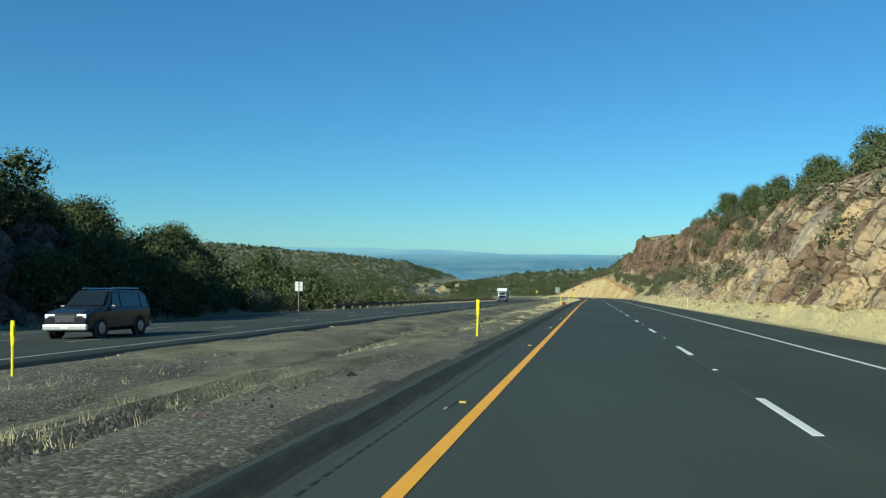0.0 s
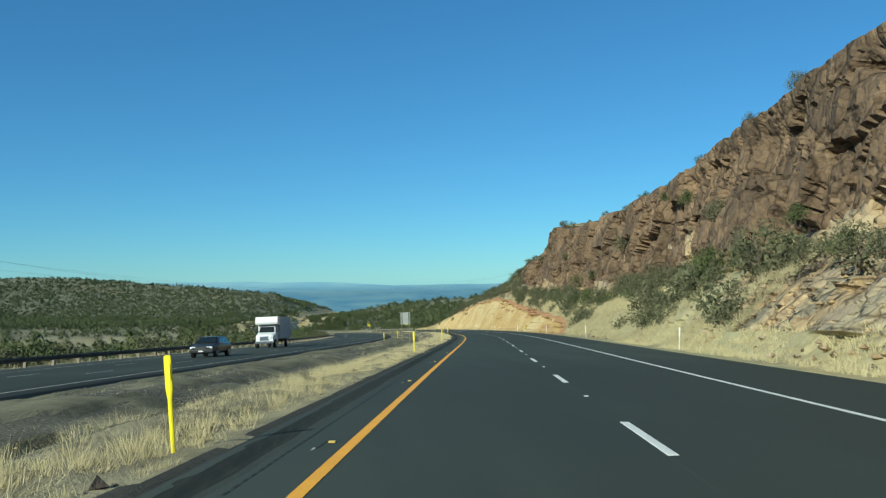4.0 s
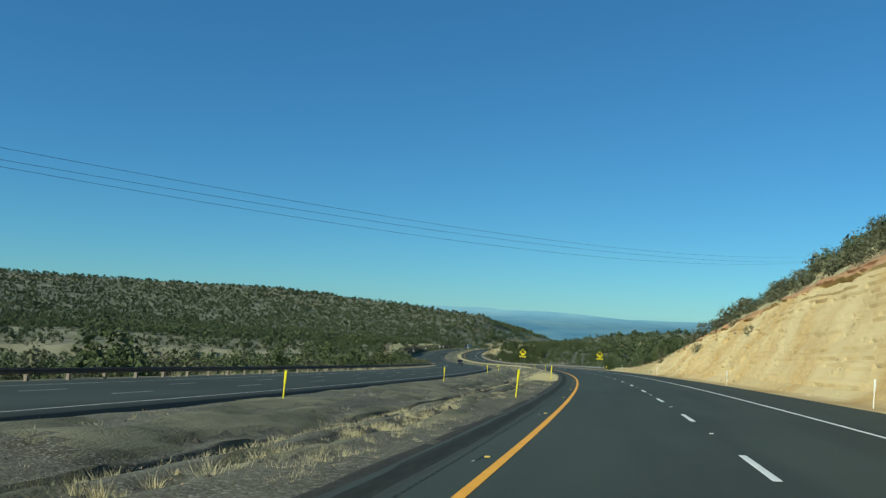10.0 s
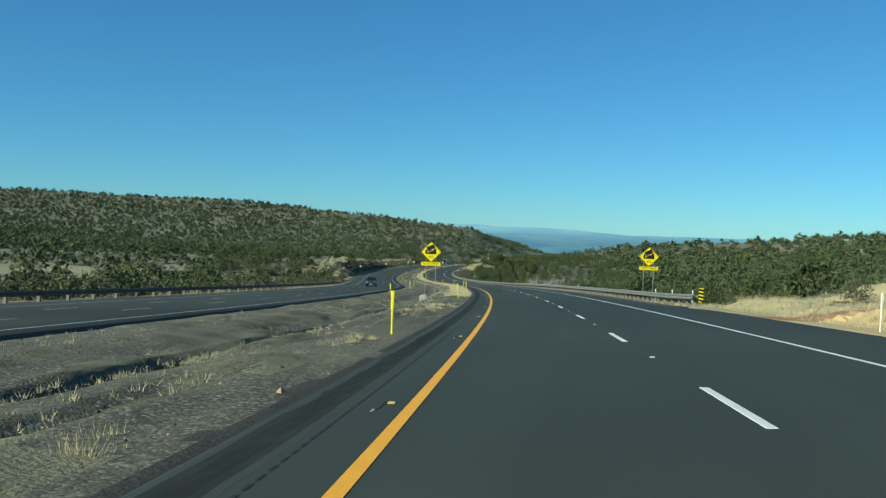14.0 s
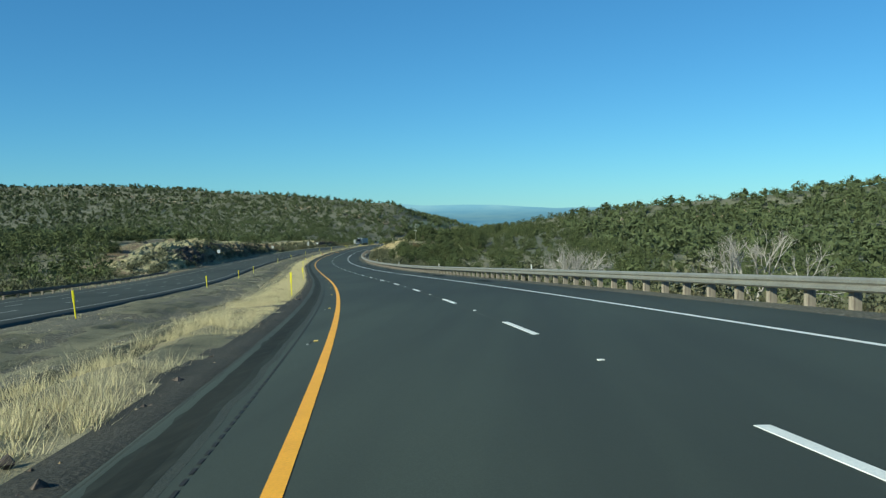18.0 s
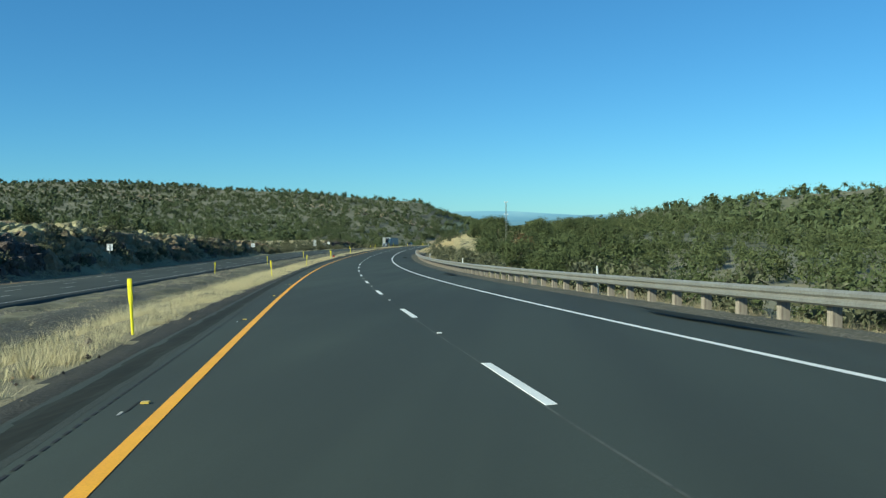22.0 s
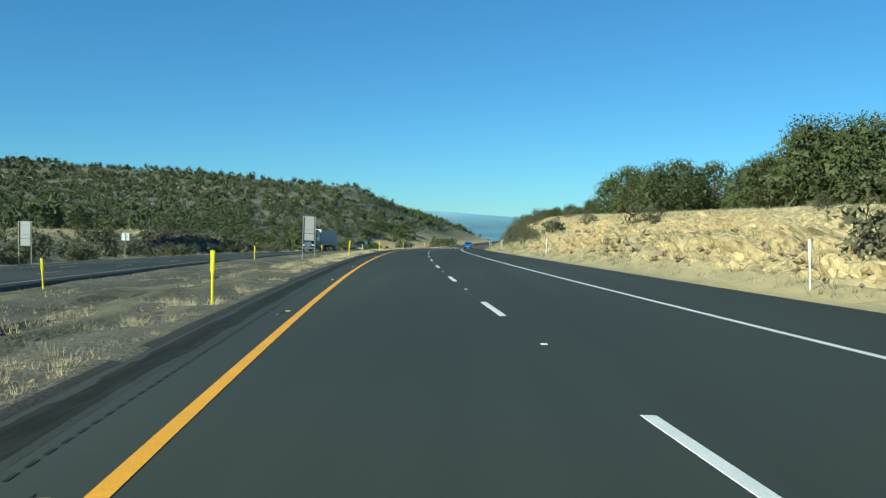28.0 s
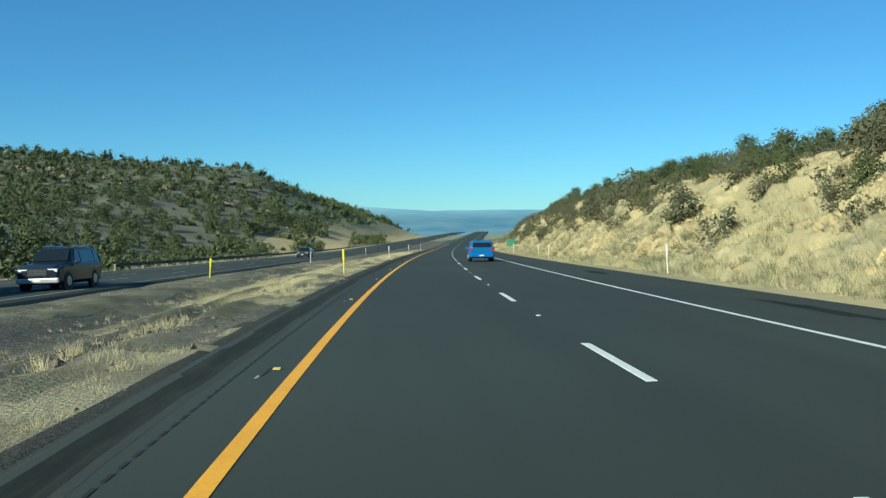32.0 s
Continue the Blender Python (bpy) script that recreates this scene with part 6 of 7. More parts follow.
for s, u, w, h, low, posts, mat, strip, lab in [
        (252.0, -7.6, 1.25, 1.55, 2.3, (-.50, .50), SIGN_BACK, True, "tall grey sign back on two steel posts in the median"),
        (1041, -5.85, 1.05, 1.9, 1.6, (-.48, .48), SIGN_BACK, True, "tall grey sign back on two steel posts in the median"),
        (1040, -27.6, 1.1, 1.9, 1.5, (-.48, .48), SIGN_BACK, True, "grey sign back on two posts beside the uphill lanes"),
        (85, -27, .75, .9, 2.2, (0,), SIGN_WHITE, False, "small pale sign back on a single post"),
        (881, -30.5, .8, .9, 2.0, (0,), SIGN_WHITE, False, "small pale sign back on a single post"),
        (972, -29.5, .8, .9, 1.9, (0,), SIGN_WHITE, False, "small pale sign back on a single post"),
        (1064, -28.2, .8, .8, 1.9, (0,), SIGN_WHITE, False, "small pale sign back on a single post"),
        (1158, -28.0, .95, .9, 2.0, (0,), SIGN_WHITE, False, "small pale sign back on a single post"),
        (1243, 12.3, 1.3, 1.0, .7, (-.4, .4), SIGN_GREEN, False, "small green sign on two posts at the shoulder")]:
    ob = back_sign(w, h, low, posts, mat, lab, strip)
    ob.matrix_basis = stand(ob, s, u, (RNG.uniform(-1.5, 1.5), 0))


def hazard_marker():
    top = empty("object_marker", Matrix.Identity(4), "yellow and black striped object marker on a post", "road sign", "object markers")
    bm = bmesh.new()
    box(bm, -.03, .03, .012, .06, -.3, 1.3, .004)
    part("post", bm, STEEL, top)
    bm = bmesh.new()
    box(bm, -.15, .15, 0, .01, .45, 1.35, .003)
    part("panel", bm, SIGN_YELLOW, top)
    for z in (.52, .74, .96, 1.18):
        part("stripe", prism(bmesh.new(), [(-.15, z), (.15, z - .12 + .06), (.15, z + .08), (-.15, z + .14)], -.004, -.001), BLACK, top)
    return top


hz = hazard_marker()
hz.matrix_basis = stand(hz, 293, 12.2, (9, 0), size=.85)
copy_thing(hz, stand(hz, 525.6, 11.3))

# fallen signal lamps and stakes beside the verge
RED_LENS = plain("red_lens", (.62, .025, .02), 0.25)
for s, u in ((106.1, -1.78), (902.5, -2.3)):
    top = empty("signal_lamp", stand(None, s, u, turn=.12, dz=.02), "black square signal lamp with round red lens on gravel", "signal lamp", "red lamps")
    bm = bmesh.new()
    box(bm, -.18, .18, -.06, .10, 0, .37, .02)
    part("housing", bm, PLASTIC_BLACK, top)
    bm = bmesh.new()
    bmesh.ops.create_cone(bm, cap_ends=True, segments=28, radius1=.135, radius2=.10, depth=.05, matrix=Matrix.Translation((0, -.08, .19)) @ Matrix.Rotation(math.pi / 2, 4, "X"))
    part("lens", bm, RED_LENS, top, "round red lens")
    bm = bmesh.new()
    for i in range(24):
        a0, a1 = i * math.pi / 12, (i + 1) * math.pi / 12
        vs = [bm.verts.new((r * math.cos(a), y, .19 + r * math.sin(a))) for r, y, a in ((.15, -.062, a0), (.15, -.115, a0), (.15, -.115, a1), (.15, -.062, a1))]
        bm.faces.new(vs)
    part("rim", bm, PLASTIC_BLACK, top)
for s, u, h, r, mat, lab in ((290, -4.7, .62, .07, BARK, "dark wooden stake in the median"), (295, -7.2, 1.15, .03, STEEL, "thin steel rod in the median"), (903, -2.75, 1.1, .035, YELLOW_POST, "slim orange-yellow stake leaning on the verge"), (1110, -6.5, .5, .05, BARK, "dark wooden stake in the median")):
    bm = bmesh.new()
    rod(bm, (0, 0, -.2), (.03, 0, h), r, 8, r * .85)
    bmesh.ops.bevel(bm, geom=bm.edges[:], offset=.006, segments=1, affect="EDGES")
    ob = part("stake", bm, mat, None)
    ob.matrix_basis = stand(ob, s, u)
    tagged(ob, lab, "stake")

# ---- weather mast, power line ----
mast = empty("weather_mast", stand(None, 925, 27.5, dz=.7), "slim lattice weather mast with instruments behind trees", "mast")
bm = bmesh.new()
for a in range(3):
    x, y = .17 * math.cos(a * 2.094), .17 * math.sin(a * 2.094)
    rod(bm, (x, y, -.3), (x * .6, y * .6, 9.6), .02, 6)
part("legs", bm, STEEL, mast)
bm = bmesh.new()
for i in range(24):
    for a in range(3):
        b2 = (a + 1 + i) % 3
        z = i * .4
        rod(bm, (.17 * math.cos(a * 2.094), .17 * math.sin(a * 2.094), z), (.16 * math.cos(b2 * 2.094 + 2.094), .16 * math.sin(b2 * 2.094 + 2.094), z + .4), .010, 4)
part("lattice", bm, STEEL, mast)
for z, x in ((9.7, -.35), (9.7, .35), (7.4, .45), (7.4, -.45)):
    bm = bmesh.new()
    rod(bm, (0, 0, z - .1), (x * .7, 0, z - .1), .018, 6)
    box(bm, x * .7 - .07, x * .7 + .07, -.07, .07, z - .12, z + .12, .03)
    part("instrument", bm, SIGN_WHITE, mast)

px, py = 86.0, 523.0
ps, pu = (float(v[0]) for v in to_su([px], [py]))
PH = -4.0 - float(land(ps, pu))
pole = empty("utility_pole", stand(None, ps, pu, turn=.3), "weathered wooden utility pole with crossarms on the hillside", "utility pole")
bm = bmesh.new()
rod(bm, (0, 0, -1), (0, 0, PH + .5), .17, 10, .11)
part("shaft", bm, BARK, pole)
for z in (PH, PH - 1.1):
    bm = bmesh.new()
    box(bm, -1.5, 1.5, -.07, .07, z - .08, z + .08, .01)
    part("crossarm", bm, BARK, pole)
    for x in (-1.3, 0, 1.3):
        bm = bmesh.new()
        rod(bm, (x, 0, z + .08), (x, 0, z + .32), .045, 8, .03)
        part("insulator", bm, SIGN_BACK, pole)
WIRE = plain("dark_wire", (.03, .03, .03), 0.6)
wires = empty("power_line", Matrix.Identity(4), "three thin dark power lines high over the road", "power line")
for sag, fall, z0 in ((.00039, -.0965, -2.6), (.00035, -.0882, -3.6), (.00044, -.1065, -3.4)):
    cu = bpy.data.curves.new("wire", "CURVE")
    cu.dimensions, cu.bevel_depth, cu.bevel_resolution = "3D", .012, 1
    sp = cu.splines.new("POLY")
    ts = np.linspace(0, 270, 50)
    sp.points.add(len(ts) - 1)
    for p, t in zip(sp.points, ts):
        p.co = (px - t * .5, py - t * .866, sag * t * t + fall * t + z0, 1)
    cu.materials.append(WIRE)
    w = new("wire", cu)
    w.parent = wires


# ---- bare trees ----
def bare_tree(seed, h, label):
    rng = np.random.default_rng(seed)
    top = empty("bare_tree", Matrix.Identity(4), label, "tree", "bare trees")
    bm = bmesh.new()
    fine = bmesh.new()

    def grow(a, d, length, r, depth):
        b = a + d * length
        rod(bm if depth < 2 else fine, a, b, r, 6 if depth < 2 else 3, r * .7)
        if depth < 5:
            for _ in range(3 if depth < 4 else 2):
                nd = (d + Vector(rng.normal(size=3)) * .42 + Vector((0, 0, .12))).normalized()
                grow(a + d * length * rng.uniform(.55, 1.0), nd, length * rng.uniform(.6, .8), r * .58, depth + 1)
    for _ in range(5):
        d = Vector((rng.normal() * .45, rng.normal() * .45, 1)).normalized()
        grow(Vector((rng.normal() * .15, rng.normal() * .15, -.2)), d, h * .34, h * .016, 0)
    part("trunk", bm, DEAD_WOOD, top)
    part("crown", fine, DEAD_WOOD, top)
    return top


for s, u, h, seed in ((653, 18, 4.6, 3), (689, 20, 6.2, 4), (700, 22, 4.5, 5), (668, 21, 4.0, 6)):
    t_ob = bare_tree(seed, h, "leafless pale grey tree beyond the guard rail")
    t_ob.matrix_basis = stand(t_ob, s, u)


# ---- vehicles ----
GLASS, gnt, gb = nodes_of("tinted_glass")
gb.inputs["Base Color"].default_value = (.012, .016, .018, 1)
gb.inputs["Roughness"].default_value = 0.06
TYRE = plain("tyre_rubber", (.018, .018, .018), 0.85)
RIM = plain("alloy_rim", (.45, .45, .46), 0.35, 0.8)
CHROME = plain("bright_trim", (.60, .60, .60), 0.2, 0.9)
LAMP_CLEAR = plain("clear_lamp", (.75, .76, .76), 0.15)
LAMP_RED = plain("red_lamp", (.45, .02, .02), 0.2)
PLASTIC = plain("black_trim", (.02, .02, .02), 0.6)
PLATE = plain("plate", (.7, .7, .66), 0.5)


def paint(name, c, metal=0.0):
    m = plain(name, c, 0.32, metal, 0.06, 3.0)
    m.node_tree.nodes["Principled BSDF"].inputs["Coat Weight"].default_value = 0.2
    m.node_tree.nodes["Principled BSDF"].inputs["Specular IOR Level"].default_value = 0.25
    return m


def loft(bm, sections):
    """Join ring sections of equal count into a closed skin."""
    rings = [[bm.verts.new(p) for p in sec] for sec in sections]
    n = len(rings[0])
    for a, b in zip(rings[:-1], rings[1:]):
        for i in range(n):
            bm.faces.new((a[i], a[(i + 1) % n], b[(i + 1) % n], b[i]))
    bm.faces.new(rings[0][::-1])
    bm.faces.new(rings[-1])
    bmesh.ops.recalc_face_normals(bm, faces=bm.faces)
    return bm


def section(y, zb, zbelt, ztop, w, wt):
    """Half a car's cross section, mirrored: sill, waist, shoulder, roof rail, roof."""
    half = [(w * .86, zb), (w, zb + .14), (w * 1.0, zbelt - .08), (w * .97, zbelt), (wt, ztop - .07), (wt * .86, ztop)]
    return [(x, y, z) for x, z in half] + [(-x, y, z) for x, z in half[::-1]]


def wheel(parent, x, y, r, w):
    ob = new("wheel")
    ob.parent = parent
    ob.location = (x, y, r)
    bm = bmesh.new()
    bmesh.ops.create_cone(bm, cap_ends=True, segments=24, radius1=r, radius2=r, depth=w, matrix=Matrix.Rotation(math.pi / 2, 4, "Y"))
    bmesh.ops.bevel(bm, geom=[e for e in bm.edges if abs(e.verts[0].co.x - e.verts[1].co.x) < 1e-4], offset=.035, segments=2, affect="EDGES")
    part("tyre", bm, TYRE, ob)
    bm = bmesh.new()
    sgn = 1 if x > 0 else -1
    bmesh.ops.create_cone(bm, cap_ends=True, segments=20, radius1=r * .62, radius2=r * .55, depth=.03, matrix=Matrix.Translation((sgn * (w / 2 + .004), 0, 0)) @ Matrix.Rotation(sgn * math.pi / 2, 4, "Y"))
    for k in range(5):
        a = k * 1.2566
        box(bm, -.012, .012, -.04, .04, r * .12, r * .56, .006, Matrix.Translation((sgn * (w / 2 + .02), 0, 0)) @ Matrix.Rotation(a, 4, "X"))
    part("rim", bm, RIM, ob)


def car(label, mat, L, W, H, hood, tail, rack=False, clad=None, boxy=0.5, group="vehicles"):
    """A car along y with its nose at +y; hood and tail: height shares of bonnet and rear deck."""
    top = empty("car", Matrix.Identity(4), label, "car", group)
    w, zb, belt = W / 2, .26, H * .60
    zh, zt = H * hood, H * tail
    y = [-L / 2, -L / 2 + .08, -L * (.44 if tail < .8 else .465), -L * (.30 if tail < .8 else .40), -L * .08, L * .08, L * .24, L * .40, L / 2 - .10, L / 2]
    roof = H
    wt = w * .80
    secs = [section(y[0], .42, zt * .70, zt * .74, w * .86, w * .82), section(y[1], .30, zt * .84, zt * .90, w * .96, w * .84), section(y[2], zb, belt, max(zt, belt + .05), w, wt if tail > .8 else w * .88),
            section(y[3], zb, belt, roof * .985, w, wt), section(y[4], zb, belt, roof, w, wt), section(y[5], zb, belt, roof * .985, w, wt),
            section(y[6], zb, belt * .98, zh + .03, w, w * .86), section(y[7], zb, zh * .93, zh * .97, w * .98, w * .84), section(y[8], .28, zh * .80, zh * .88, w * .94, w * .80), section(y[9], .40, zh * .66, zh * .74, w * .84, w * .76)]
    bm = loft(bmesh.new(), secs)
    body = part("body", bm, mat, top, smooth=False)
    bv = body.modifiers.new("bevel", "BEVEL")
    bv.width, bv.segments, bv.limit_method, bv.angle_limit = .035, 2, "ANGLE", radians(24)
    # glass, laid just outside the skin
    def pane(name, pts):
        g = bmesh.new()
        vs = [g.verts.new(p) for p in pts]
        g.faces.new(vs)
        r = bmesh.ops.extrude_face_region(g, geom=g.faces[:])
        bmesh.ops.recalc_face_normals(g, faces=g.faces)
        n = g.faces[0].normal
        bmesh.ops.translate(g, vec=n * .012, verts=[v for v in r["geom"] if isinstance(v, bmesh.types.BMVert)])
        return part(name, g, GLASS, top)
    for sx in (-1, 1):
        def side(yy, k, out=.012):
            wa, wb2 = w * .97, wt
            x = (wa + (wb2 - wa) * k + out) * sx
            return (x, yy, belt + (roof - .07 - belt) * k)
        rear = y[2] + .10 if tail > .8 else y[3] - .25
        cuts = [rear, y[3] + (y[4] - y[3]) * (.25 if tail > .8 else .5), (y[4] + y[5]) / 2 + .05, y[5] + (y[6] - y[5]) * .55]
        for a, b in zip(cuts[:-1], cuts[1:]):
            lean = .9 if b == cuts[-1] else 0
            pane("side_window", [side(a + .04, .10), side(b - .04, .10), side(b - .04 - lean * .32, .88), side(a + .04 + (.12 if a == cuts[0] else 0), .88)])
        g = bmesh.new()
        box(g, .02, .22, -.07, .07, -.07, .09, .03)
        mir = part("mirror", g, mat, top)
        mir.location = ((w - .01 if sx > 0 else -w - .23), y[6] - .35, belt + .05)
        g = bmesh.new()
        box(g, -.20, .20, -.05, .05, -.08, .08, .03)
        hl = part("headlight", g, LAMP_CLEAR, top)
        hl.location = (sx * w * .66, y[8] + .03, zh * .74)
        g = bmesh.new()
        box(g, -.10, .10, -.05, .05, -.14, .14, .03)
        tl = part("tail_light", g, LAMP_RED, top)
        tl.location = (sx * w * .82, y[0] + .05, zt * .66)
        for yy in (-L * .30, L * .315):
            wheel(top, sx * (w - .11), yy, .355 * H / 1.7 if H > 1.6 else .32, .24)
            g = bmesh.new()
            bmesh.ops.create_cone(g, cap_ends=True, segments=20, radius1=.44 * H / 1.7, radius2=.44 * H / 1.7, depth=.06, matrix=Matrix.Translation((sx * (w - .03), yy, .36)) @ Matrix.Rotation(math.pi / 2, 4, "Y"))
            part("wheel_arch", g, PLASTIC, top)
    pane("windscreen", [(-w * .80, y[6] - .03, zh + .10), (w * .80, y[6] - .03, zh + .10), (wt * .80, y[5] + .09, roof - .06), (-wt * .80, y[5] + .09, roof - .06)])
    if tail > .8:
        pane("rear_window", [(w * .74, y[0] - .005, roof * .69), (-w * .74, y[0] - .005, roof * .69), (-wt * .86, y[2] - .035, roof * .90), (wt * .86, y[2] - .035, roof * .90)])
    else:
        pane("rear_window", [(w * .74, y[2] - .02, zt + .06), (-w * .74, y[2] - .02, zt + .06), (-wt * .8, y[3] - .06, roof - .08), (wt * .8, y[3] - .06, roof - .08)])
    g = bmesh.new()
    box(g, -w * .42, w * .42, L / 2 - .10, L / 2 + .01, zh * .55, zh * .78, .02)
    grille = part("grille", g, PLASTIC, top)
    for k in range(3):
        g = bmesh.new()
        box(g, -w * .40, w * .40, L / 2 + .008, L / 2 + .022, zh * (.585 + .06 * k), zh * (.60 + .06 * k), 0)
        part("bar", g, CHROME, grille)
    for yy, nm in ((L / 2 + .0, "front_bumper"), (-L / 2, "rear_bumper")):
        g = bmesh.new()
        box(g, -w * .93, w * .93, yy - .10, yy + .06 if yy > 0 else yy + .10, .34, .56, .05)
        part(nm, g, clad or mat, top)
        g = bmesh.new()
        box(g, -.16, .16, yy + (.062 if yy > 0 else -.11), yy + (.070 if yy > 0 else -.102), .40, .50)
        part("number_plate", g, PLATE, top, "plain pale number plate")
    if rack:
        for sx in (-1, 1):
            g = bmesh.new()
            rod(g, (sx * wt * .8, -L * .40, roof + .06), (sx * wt * .8, L * .04, roof + .06), .025, 8)
            part("roof_rail", g, CHROME, top)
    return top


def park(ob, s, u, back=False, lift=0.0):
    m = on_road(s, u, lift)
    ob.matrix_basis = m @ Matrix.Rotation(math.pi, 4, "Z") if back else m
    return ob


BLUE = paint("blue_paint", (.012, .125, .34))
NAVY = paint("dark_blue_paint", (.012, .018, .028))
CHARCOAL = paint("charcoal_paint", (.03, .032, .035))
SILVER = plain("silver_cladding", (.5, .5, .5), .4, .5)
park(car("bright blue hatchback in the outer lane ahead", BLUE, 4.2, 1.78, 1.52, .62, .86), 1177, 5.4)
park(car("dark blue off-road vehicle with silver bumper and roof rack", NAVY, 4.8, 1.92, 1.85, .62, .90, True, SILVER), 33, -17.9, True)
park(car("charcoal saloon car on the uphill lanes", CHARCOAL, 4.7, 1.82, 1.48, .63, .70), 200, -18.4, True)
park(car("charcoal off-road vehicle on the uphill lanes", CHARCOAL, 4.9, 1.95, 1.85, .63, .90, True), 648, -18.4, True)
park(car("dark off-road vehicle with chrome grille on the uphill lanes", NAVY, 5.0, 1.98, 1.88, .63, .90, True, SILVER), 1152, -15.1, True)
park(car("charcoal saloon car far along the uphill lanes", CHARCOAL, 4.7, 1.82, 1.5, .63, .70), 1245, -18.4, True)


def big_wheel(parent, x, y, r=.5, w=.28):
    wheel(parent, x, y, r, w)


def box_truck(label):
    top = empty("box_truck", Matrix.Identity(4), label, "truck")
    WHITE = paint("white_truck_paint", (.72, .73, .72), 0)
    PANEL = surface("cargo_panel", (.62, .60, .56), (.55, .53, .50), .8, 10, (.45, .43, .4), .6, relief=.05)
    g = bmesh.new()
    box(g, -1.2, 1.2, -4.4, 1.7, .95, 3.35, .04)
    part("cargo_box", g, PANEL, top)
    g = bmesh.new()
    prism(g, [(1.7, 2.45), (2.95, 2.55), (3.05, 2.75), (2.85, 3.35), (1.7, 3.35)], -1.2, 1.2)
    bmesh.ops.transform(g, matrix=Matrix.Rotation(math.pi / 2, 4, "Z"), verts=g.verts)
    bmesh.ops.scale(g, vec=(1, 1, 1), verts=g.verts)
    part("cab_over_box", g, WHITE, top)
    g = loft(bmesh.new(), [section(1.72, .6, 1.65, 2.35, 1.0, .86), section(2.5, .55, 1.65, 2.35, 1.0, .86), section(3.05, .55, 1.55, 1.62, 1.0, .90), section(3.9, .55, 1.35, 1.45, .96, .84), section(4.15, .6, 1.1, 1.2, .90, .8)])
    part("cab", g, WHITE, top)
    g = bmesh.new()
    vs = [g.verts.new(p) for p in ((-.82, 3.06, 1.68), (.82, 3.06, 1.68), (.74, 2.56, 2.27), (-.74, 2.56, 2.27))]
    g.faces.new(vs)
    part("windscreen", g, GLASS, top)
    for sx in (-1, 1):
        g = bmesh.new()
        vs = [g.verts.new(p) for p in ((sx * .985, 1.95, 1.68), (sx * .985, 2.75, 1.68), (sx * .885, 2.45, 2.24), (sx * .885, 1.95, 2.24))]
        g.faces.new(vs if sx > 0 else vs[::-1])
        part("side_window", g, GLASS, top)
        g = bmesh.new()
        box(g, sx * .55 - .2, sx * .55 + .2, 4.05, 4.2, .95, 1.2, .04)
        part("headlight", g, LAMP_CLEAR, top)
        g = bmesh.new()
        box(g, sx * 1.2 - .1, sx * 1.2 + .1, 2.75, 2.85, 1.7, 2.1, .03)
        part("mirror", g, PLASTIC, top)
        for y in (3.35, -2.6):
            big_wheel(top, sx * .95, y, .46)
    g = bmesh.new()
    box(g, -.5, .5, 4.1, 4.2, .8, 1.25, .03)
    part("grille", g, CHROME, top)
    g = bmesh.new()
    box(g, -1.0, 1.0, 4.15, 4.32, .5, .75, .05)
    part("bumper", g, CHROME, top)
    g = bmesh.new()
    box(g, -.45, .45, -4.3, 3.2, .6, .93, .02)
    part("chassis", g, PLASTIC, top)
    return top


park(box_truck("white box truck with a cab-over cargo body"), 234, -21.4, True)


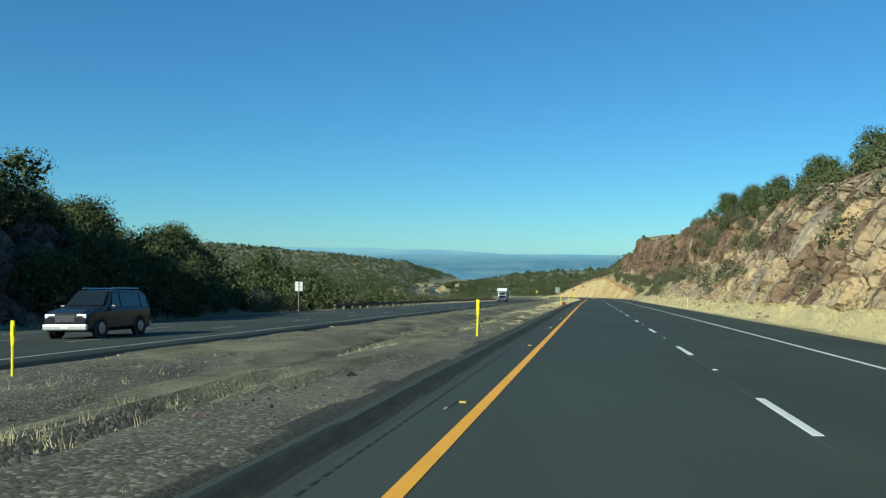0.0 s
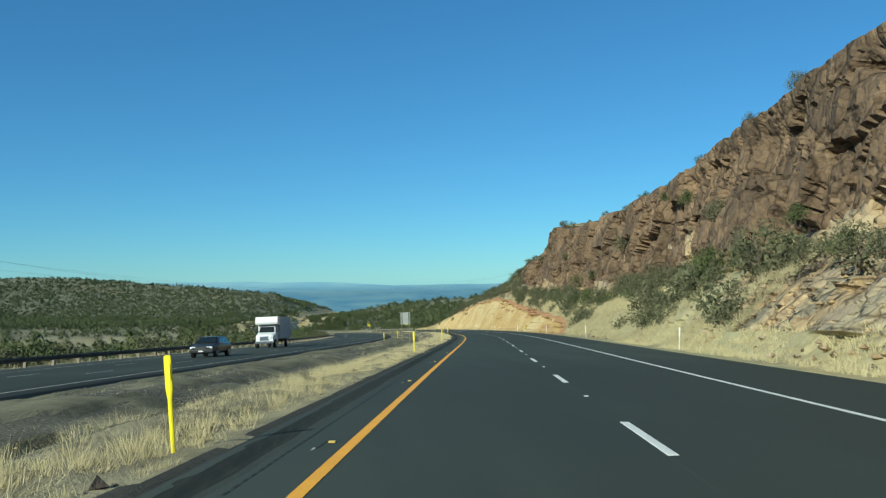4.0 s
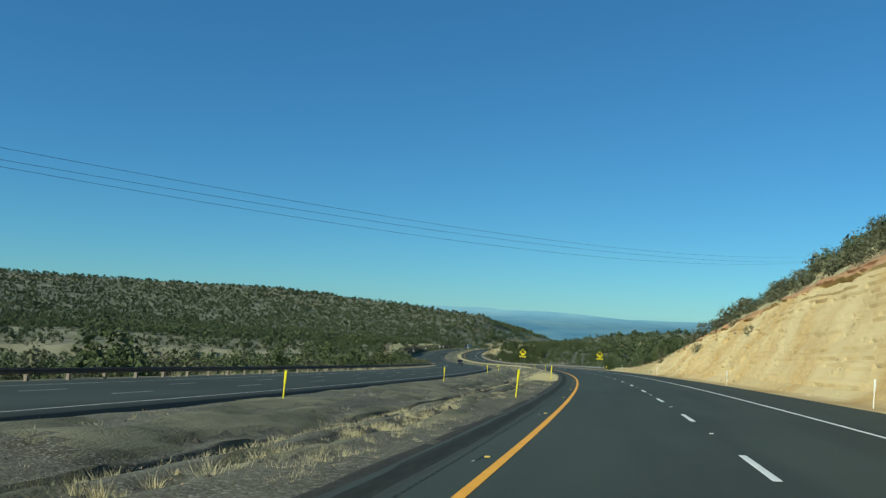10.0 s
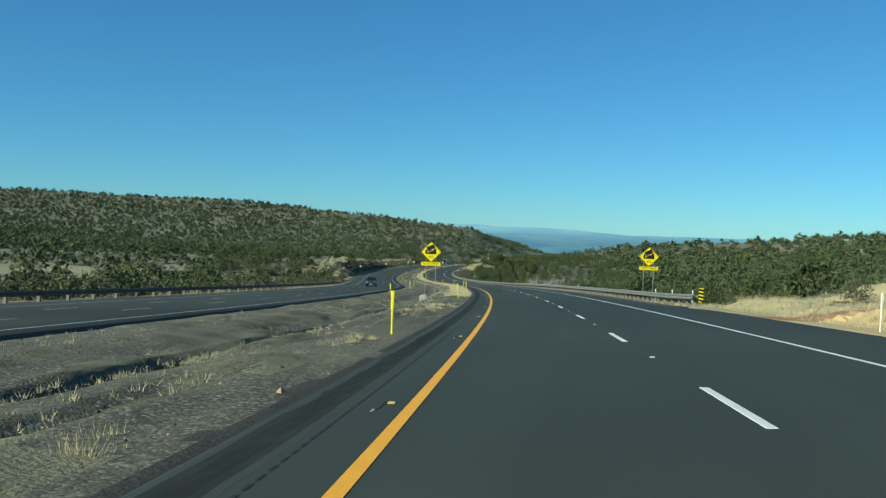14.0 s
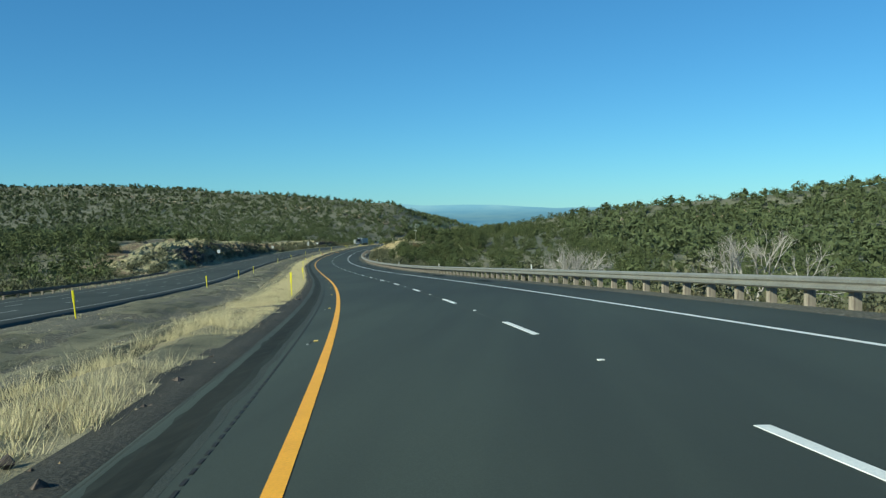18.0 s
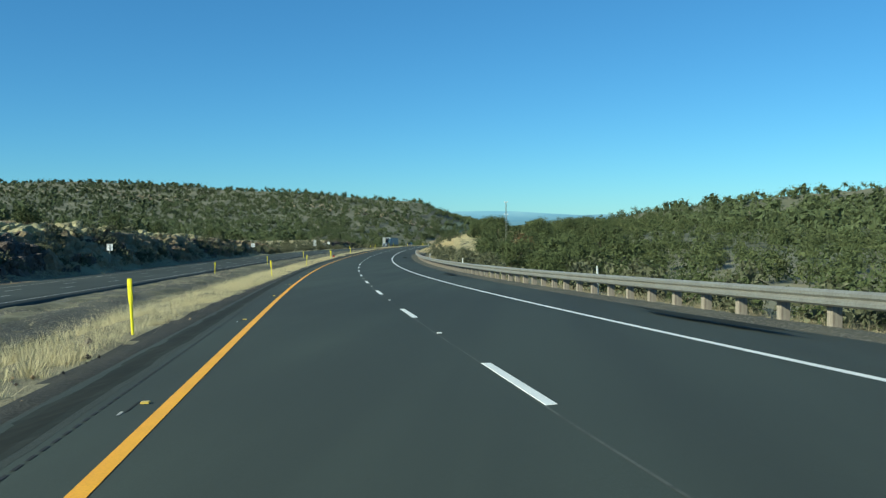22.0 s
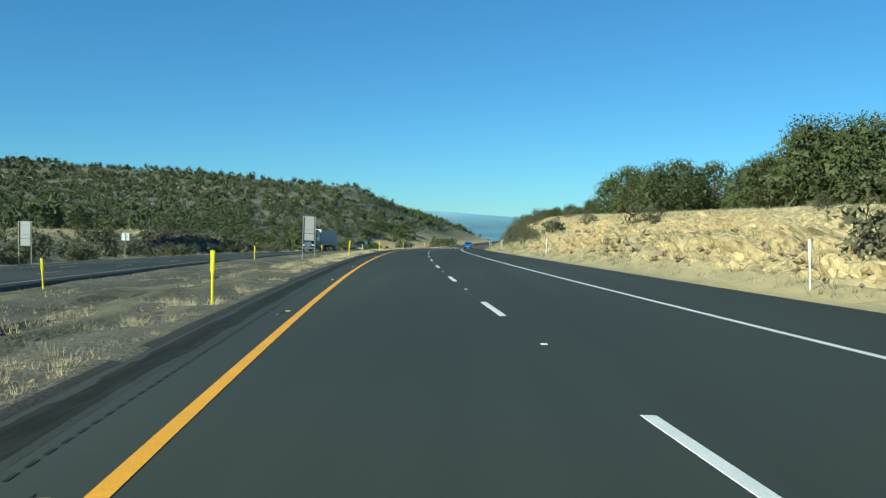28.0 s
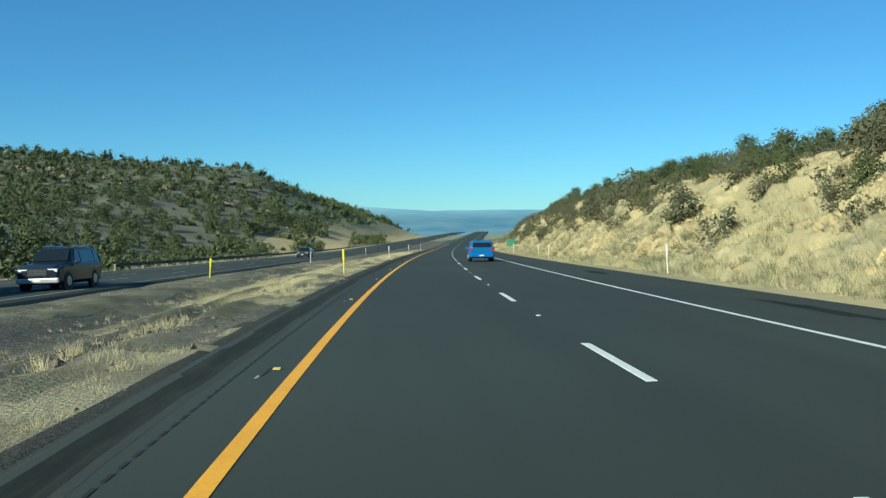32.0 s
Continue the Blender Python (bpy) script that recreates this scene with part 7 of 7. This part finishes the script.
def semi(label):
    top = empty("semi_truck", Matrix.Identity(4), label, "truck")
    DARK = paint("black_truck_paint", (.012, .013, .015))
    TRAILER = surface("trailer_skin", (.27, .29, .31), (.23, .25, .275), .5, 12, (.20, .21, .225), .45, .2, relief=.03)
    g = bmesh.new()
    box(g, -1.28, 1.28, -16.4, -.4, 1.15, 4.08, .03)
    tr = part("trailer_body", g, TRAILER, top)
    for z in (1.16, 4.02):
        for sx in (-1, 1):
            g = bmesh.new()
            box(g, sx * 1.28 - .02, sx * 1.28 + .02, -16.4, -.4, z - .06, z + .06, .008)
            part("rail", g, STEEL, tr)
    for k in range(12):
        for sx in (-1, 1):
            g = bmesh.new()
            box(g, sx * 1.283 - .004, sx * 1.283 + .004, -1.5 - k * 1.25, -1.46 - k * 1.25, 1.25, 3.95, 0)
            part("seam", g, TRAILER, tr)
    g = bmesh.new()
    box(g, -1.29, 1.29, -.42, -.36, 1.15, 4.1, .02)
    part("trailer_nose", g, SIGN_WHITE, tr)
    g = bmesh.new()
    secs = [section(.15, .8, 2.1, 3.9, 1.2, 1.08), section(1.6, .75, 2.1, 3.95, 1.2, 1.06), section(2.5, .7, 2.05, 3.55, 1.18, 1.0), section(3.0, .7, 2.0, 2.95, 1.16, .94), section(3.7, .65, 1.9, 2.05, 1.12, .86), section(5.1, .6, 1.6, 1.75, 1.04, .74), section(5.5, .62, 1.3, 1.45, .98, .68)]
    part("cab", loft(g, secs), DARK, top)
    g = bmesh.new()
    vs = [g.verts.new(p) for p in ((-.92, 3.66, 2.12), (.92, 3.66, 2.12), (.88, 3.08, 2.88), (-.88, 3.08, 2.88))]
    g.faces.new(vs)
    part("windscreen", g, GLASS, top)
    for sx in (-1, 1):
        g = bmesh.new()
        vs = [g.verts.new(p) for p in ((sx * 1.18, 2.2, 2.1), (sx * 1.15, 3.2, 2.05), (sx * 1.03, 2.9, 2.75), (sx * 1.07, 2.2, 2.8))]
        g.faces.new(vs if sx > 0 else vs[::-1])
        part("side_window", g, GLASS, top)
        g = bmesh.new()
        box(g, sx * .82 - .2, sx * .82 + .2, 5.35, 5.52, 1.0, 1.25, .04)
        part("headlight", g, LAMP_CLEAR, top)
        g = bmesh.new()
        box(g, sx * 1.42 - .1, sx * 1.42 + .1, 3.3, 3.42, 1.9, 2.6, .03)
        part("mirror", g, CHROME, top)
        g = bmesh.new()
        rod(g, (sx * 1.0, .1, .75), (sx * 1.0, 2.6, .75), .33, 16)
        part("fuel_tank", g, STEEL, top)
        for y in (4.6, -1.1, -2.4, -14.2, -15.4):
            big_wheel(top, sx * 1.02, y)
    g = prism(bmesh.new(), [(-.62, .85), (.62, .85), (.70, 1.3), (.55, 1.72), (-.55, 1.72), (-.70, 1.3)], 5.48, 5.58)
    part("grille", g, CHROME, top)
    g = bmesh.new()
    box(g, -1.12, 1.12, 5.4, 5.66, .38, .72, .06)
    part("bumper", g, CHROME, top)
    g = bmesh.new()
    box(g, -.5, .5, -3.0, 3.5, .75, 1.1, .02)
    part("chassis", g, PLASTIC, top)
    g = bmesh.new()
    box(g, -.5, .5, -16.2, -12.8, .75, 1.14, .02)
    part("axle_frame", g, PLASTIC, top)
    return top


park(semi("black semi truck with a long grey trailer"), 1137, -21.4, True)

# ---- tar patches and seams on the pavement ----
SEAM = surface("pale_seam", (.095, .102, .088), (.060, .066, .056), 0.6, 9.0, (.045, .050, .042), 0.9, relief=.3, dist=.004)
seam_s = np.arange(0, 1250, 0.45)
seam_u = 3.60 + 0.03 * fbm(seam_s / 4, 0 * seam_s, 3, 95)
seam_w = 0.028 * ramp(vnoise(seam_s / 13, 0 * seam_s, 96) + .25 * vnoise(seam_s / 2, 0 * seam_s, 97), .45, .8)
seam_uu = np.stack([seam_u - seam_w / 2, seam_u + seam_w / 2 + .002], 1)
seam_x, seam_y = xy(seam_s[:, None], seam_uu)
seam_z = zroad(seam_s)[:, None] + np.interp(seam_s, LINE_S, LCR)[:, None] * seam_uu + .0025
seam = new("lane_seam", raw_mesh("lane_seam", np.stack([seam_x, seam_y, seam_z], -1).reshape(-1, 3), grid_faces(*seam_uu.shape), [SEAM], None, True))
seam.parent = road
seam["label"] = "pale worn paving seam"
TAR = surface("tar_patch", (.014, .017, .014), (.020, .024, .020), .8, 20, (.035, .04, .034), .92, relief=.2, dist=.004, spec=.1)
rng = np.random.default_rng(5)
for s, u, l, w in ((1043, 3.1, 3.4, .9), (1030, 4.9, 1.6, 1.1), (690, 9.0, 7, .8), (702, 9.4, 6, .6), (733, 8.9, 7, .5), (741, 9.5, 5, .7), (775, 9.2, 8, .5), (890, 9.1, 6, .6), (1050, 9.3, 5, .8), (1090, 9.4, 6, .6), (1098, 9.0, 5, .7), (1128, 9.3, 7, .5), (668, 8.6, 3, .9), (1150, 9.2, 6, .6), (815, 9.3, 6, .5)):
    bm = bmesh.new()
    n = 22
    ring = [bm.verts.new((w / 2 * math.cos(a) * r, l / 2 * math.sin(a) * r, .0035)) for a, r in zip(np.linspace(0, 6.283, n, endpoint=False), rng.uniform(.6, 1.15, n))]
    bm.faces.new(ring)
    ob = part("tar_patch", bm, TAR, road)
    ob.matrix_basis = on_road(s, u)
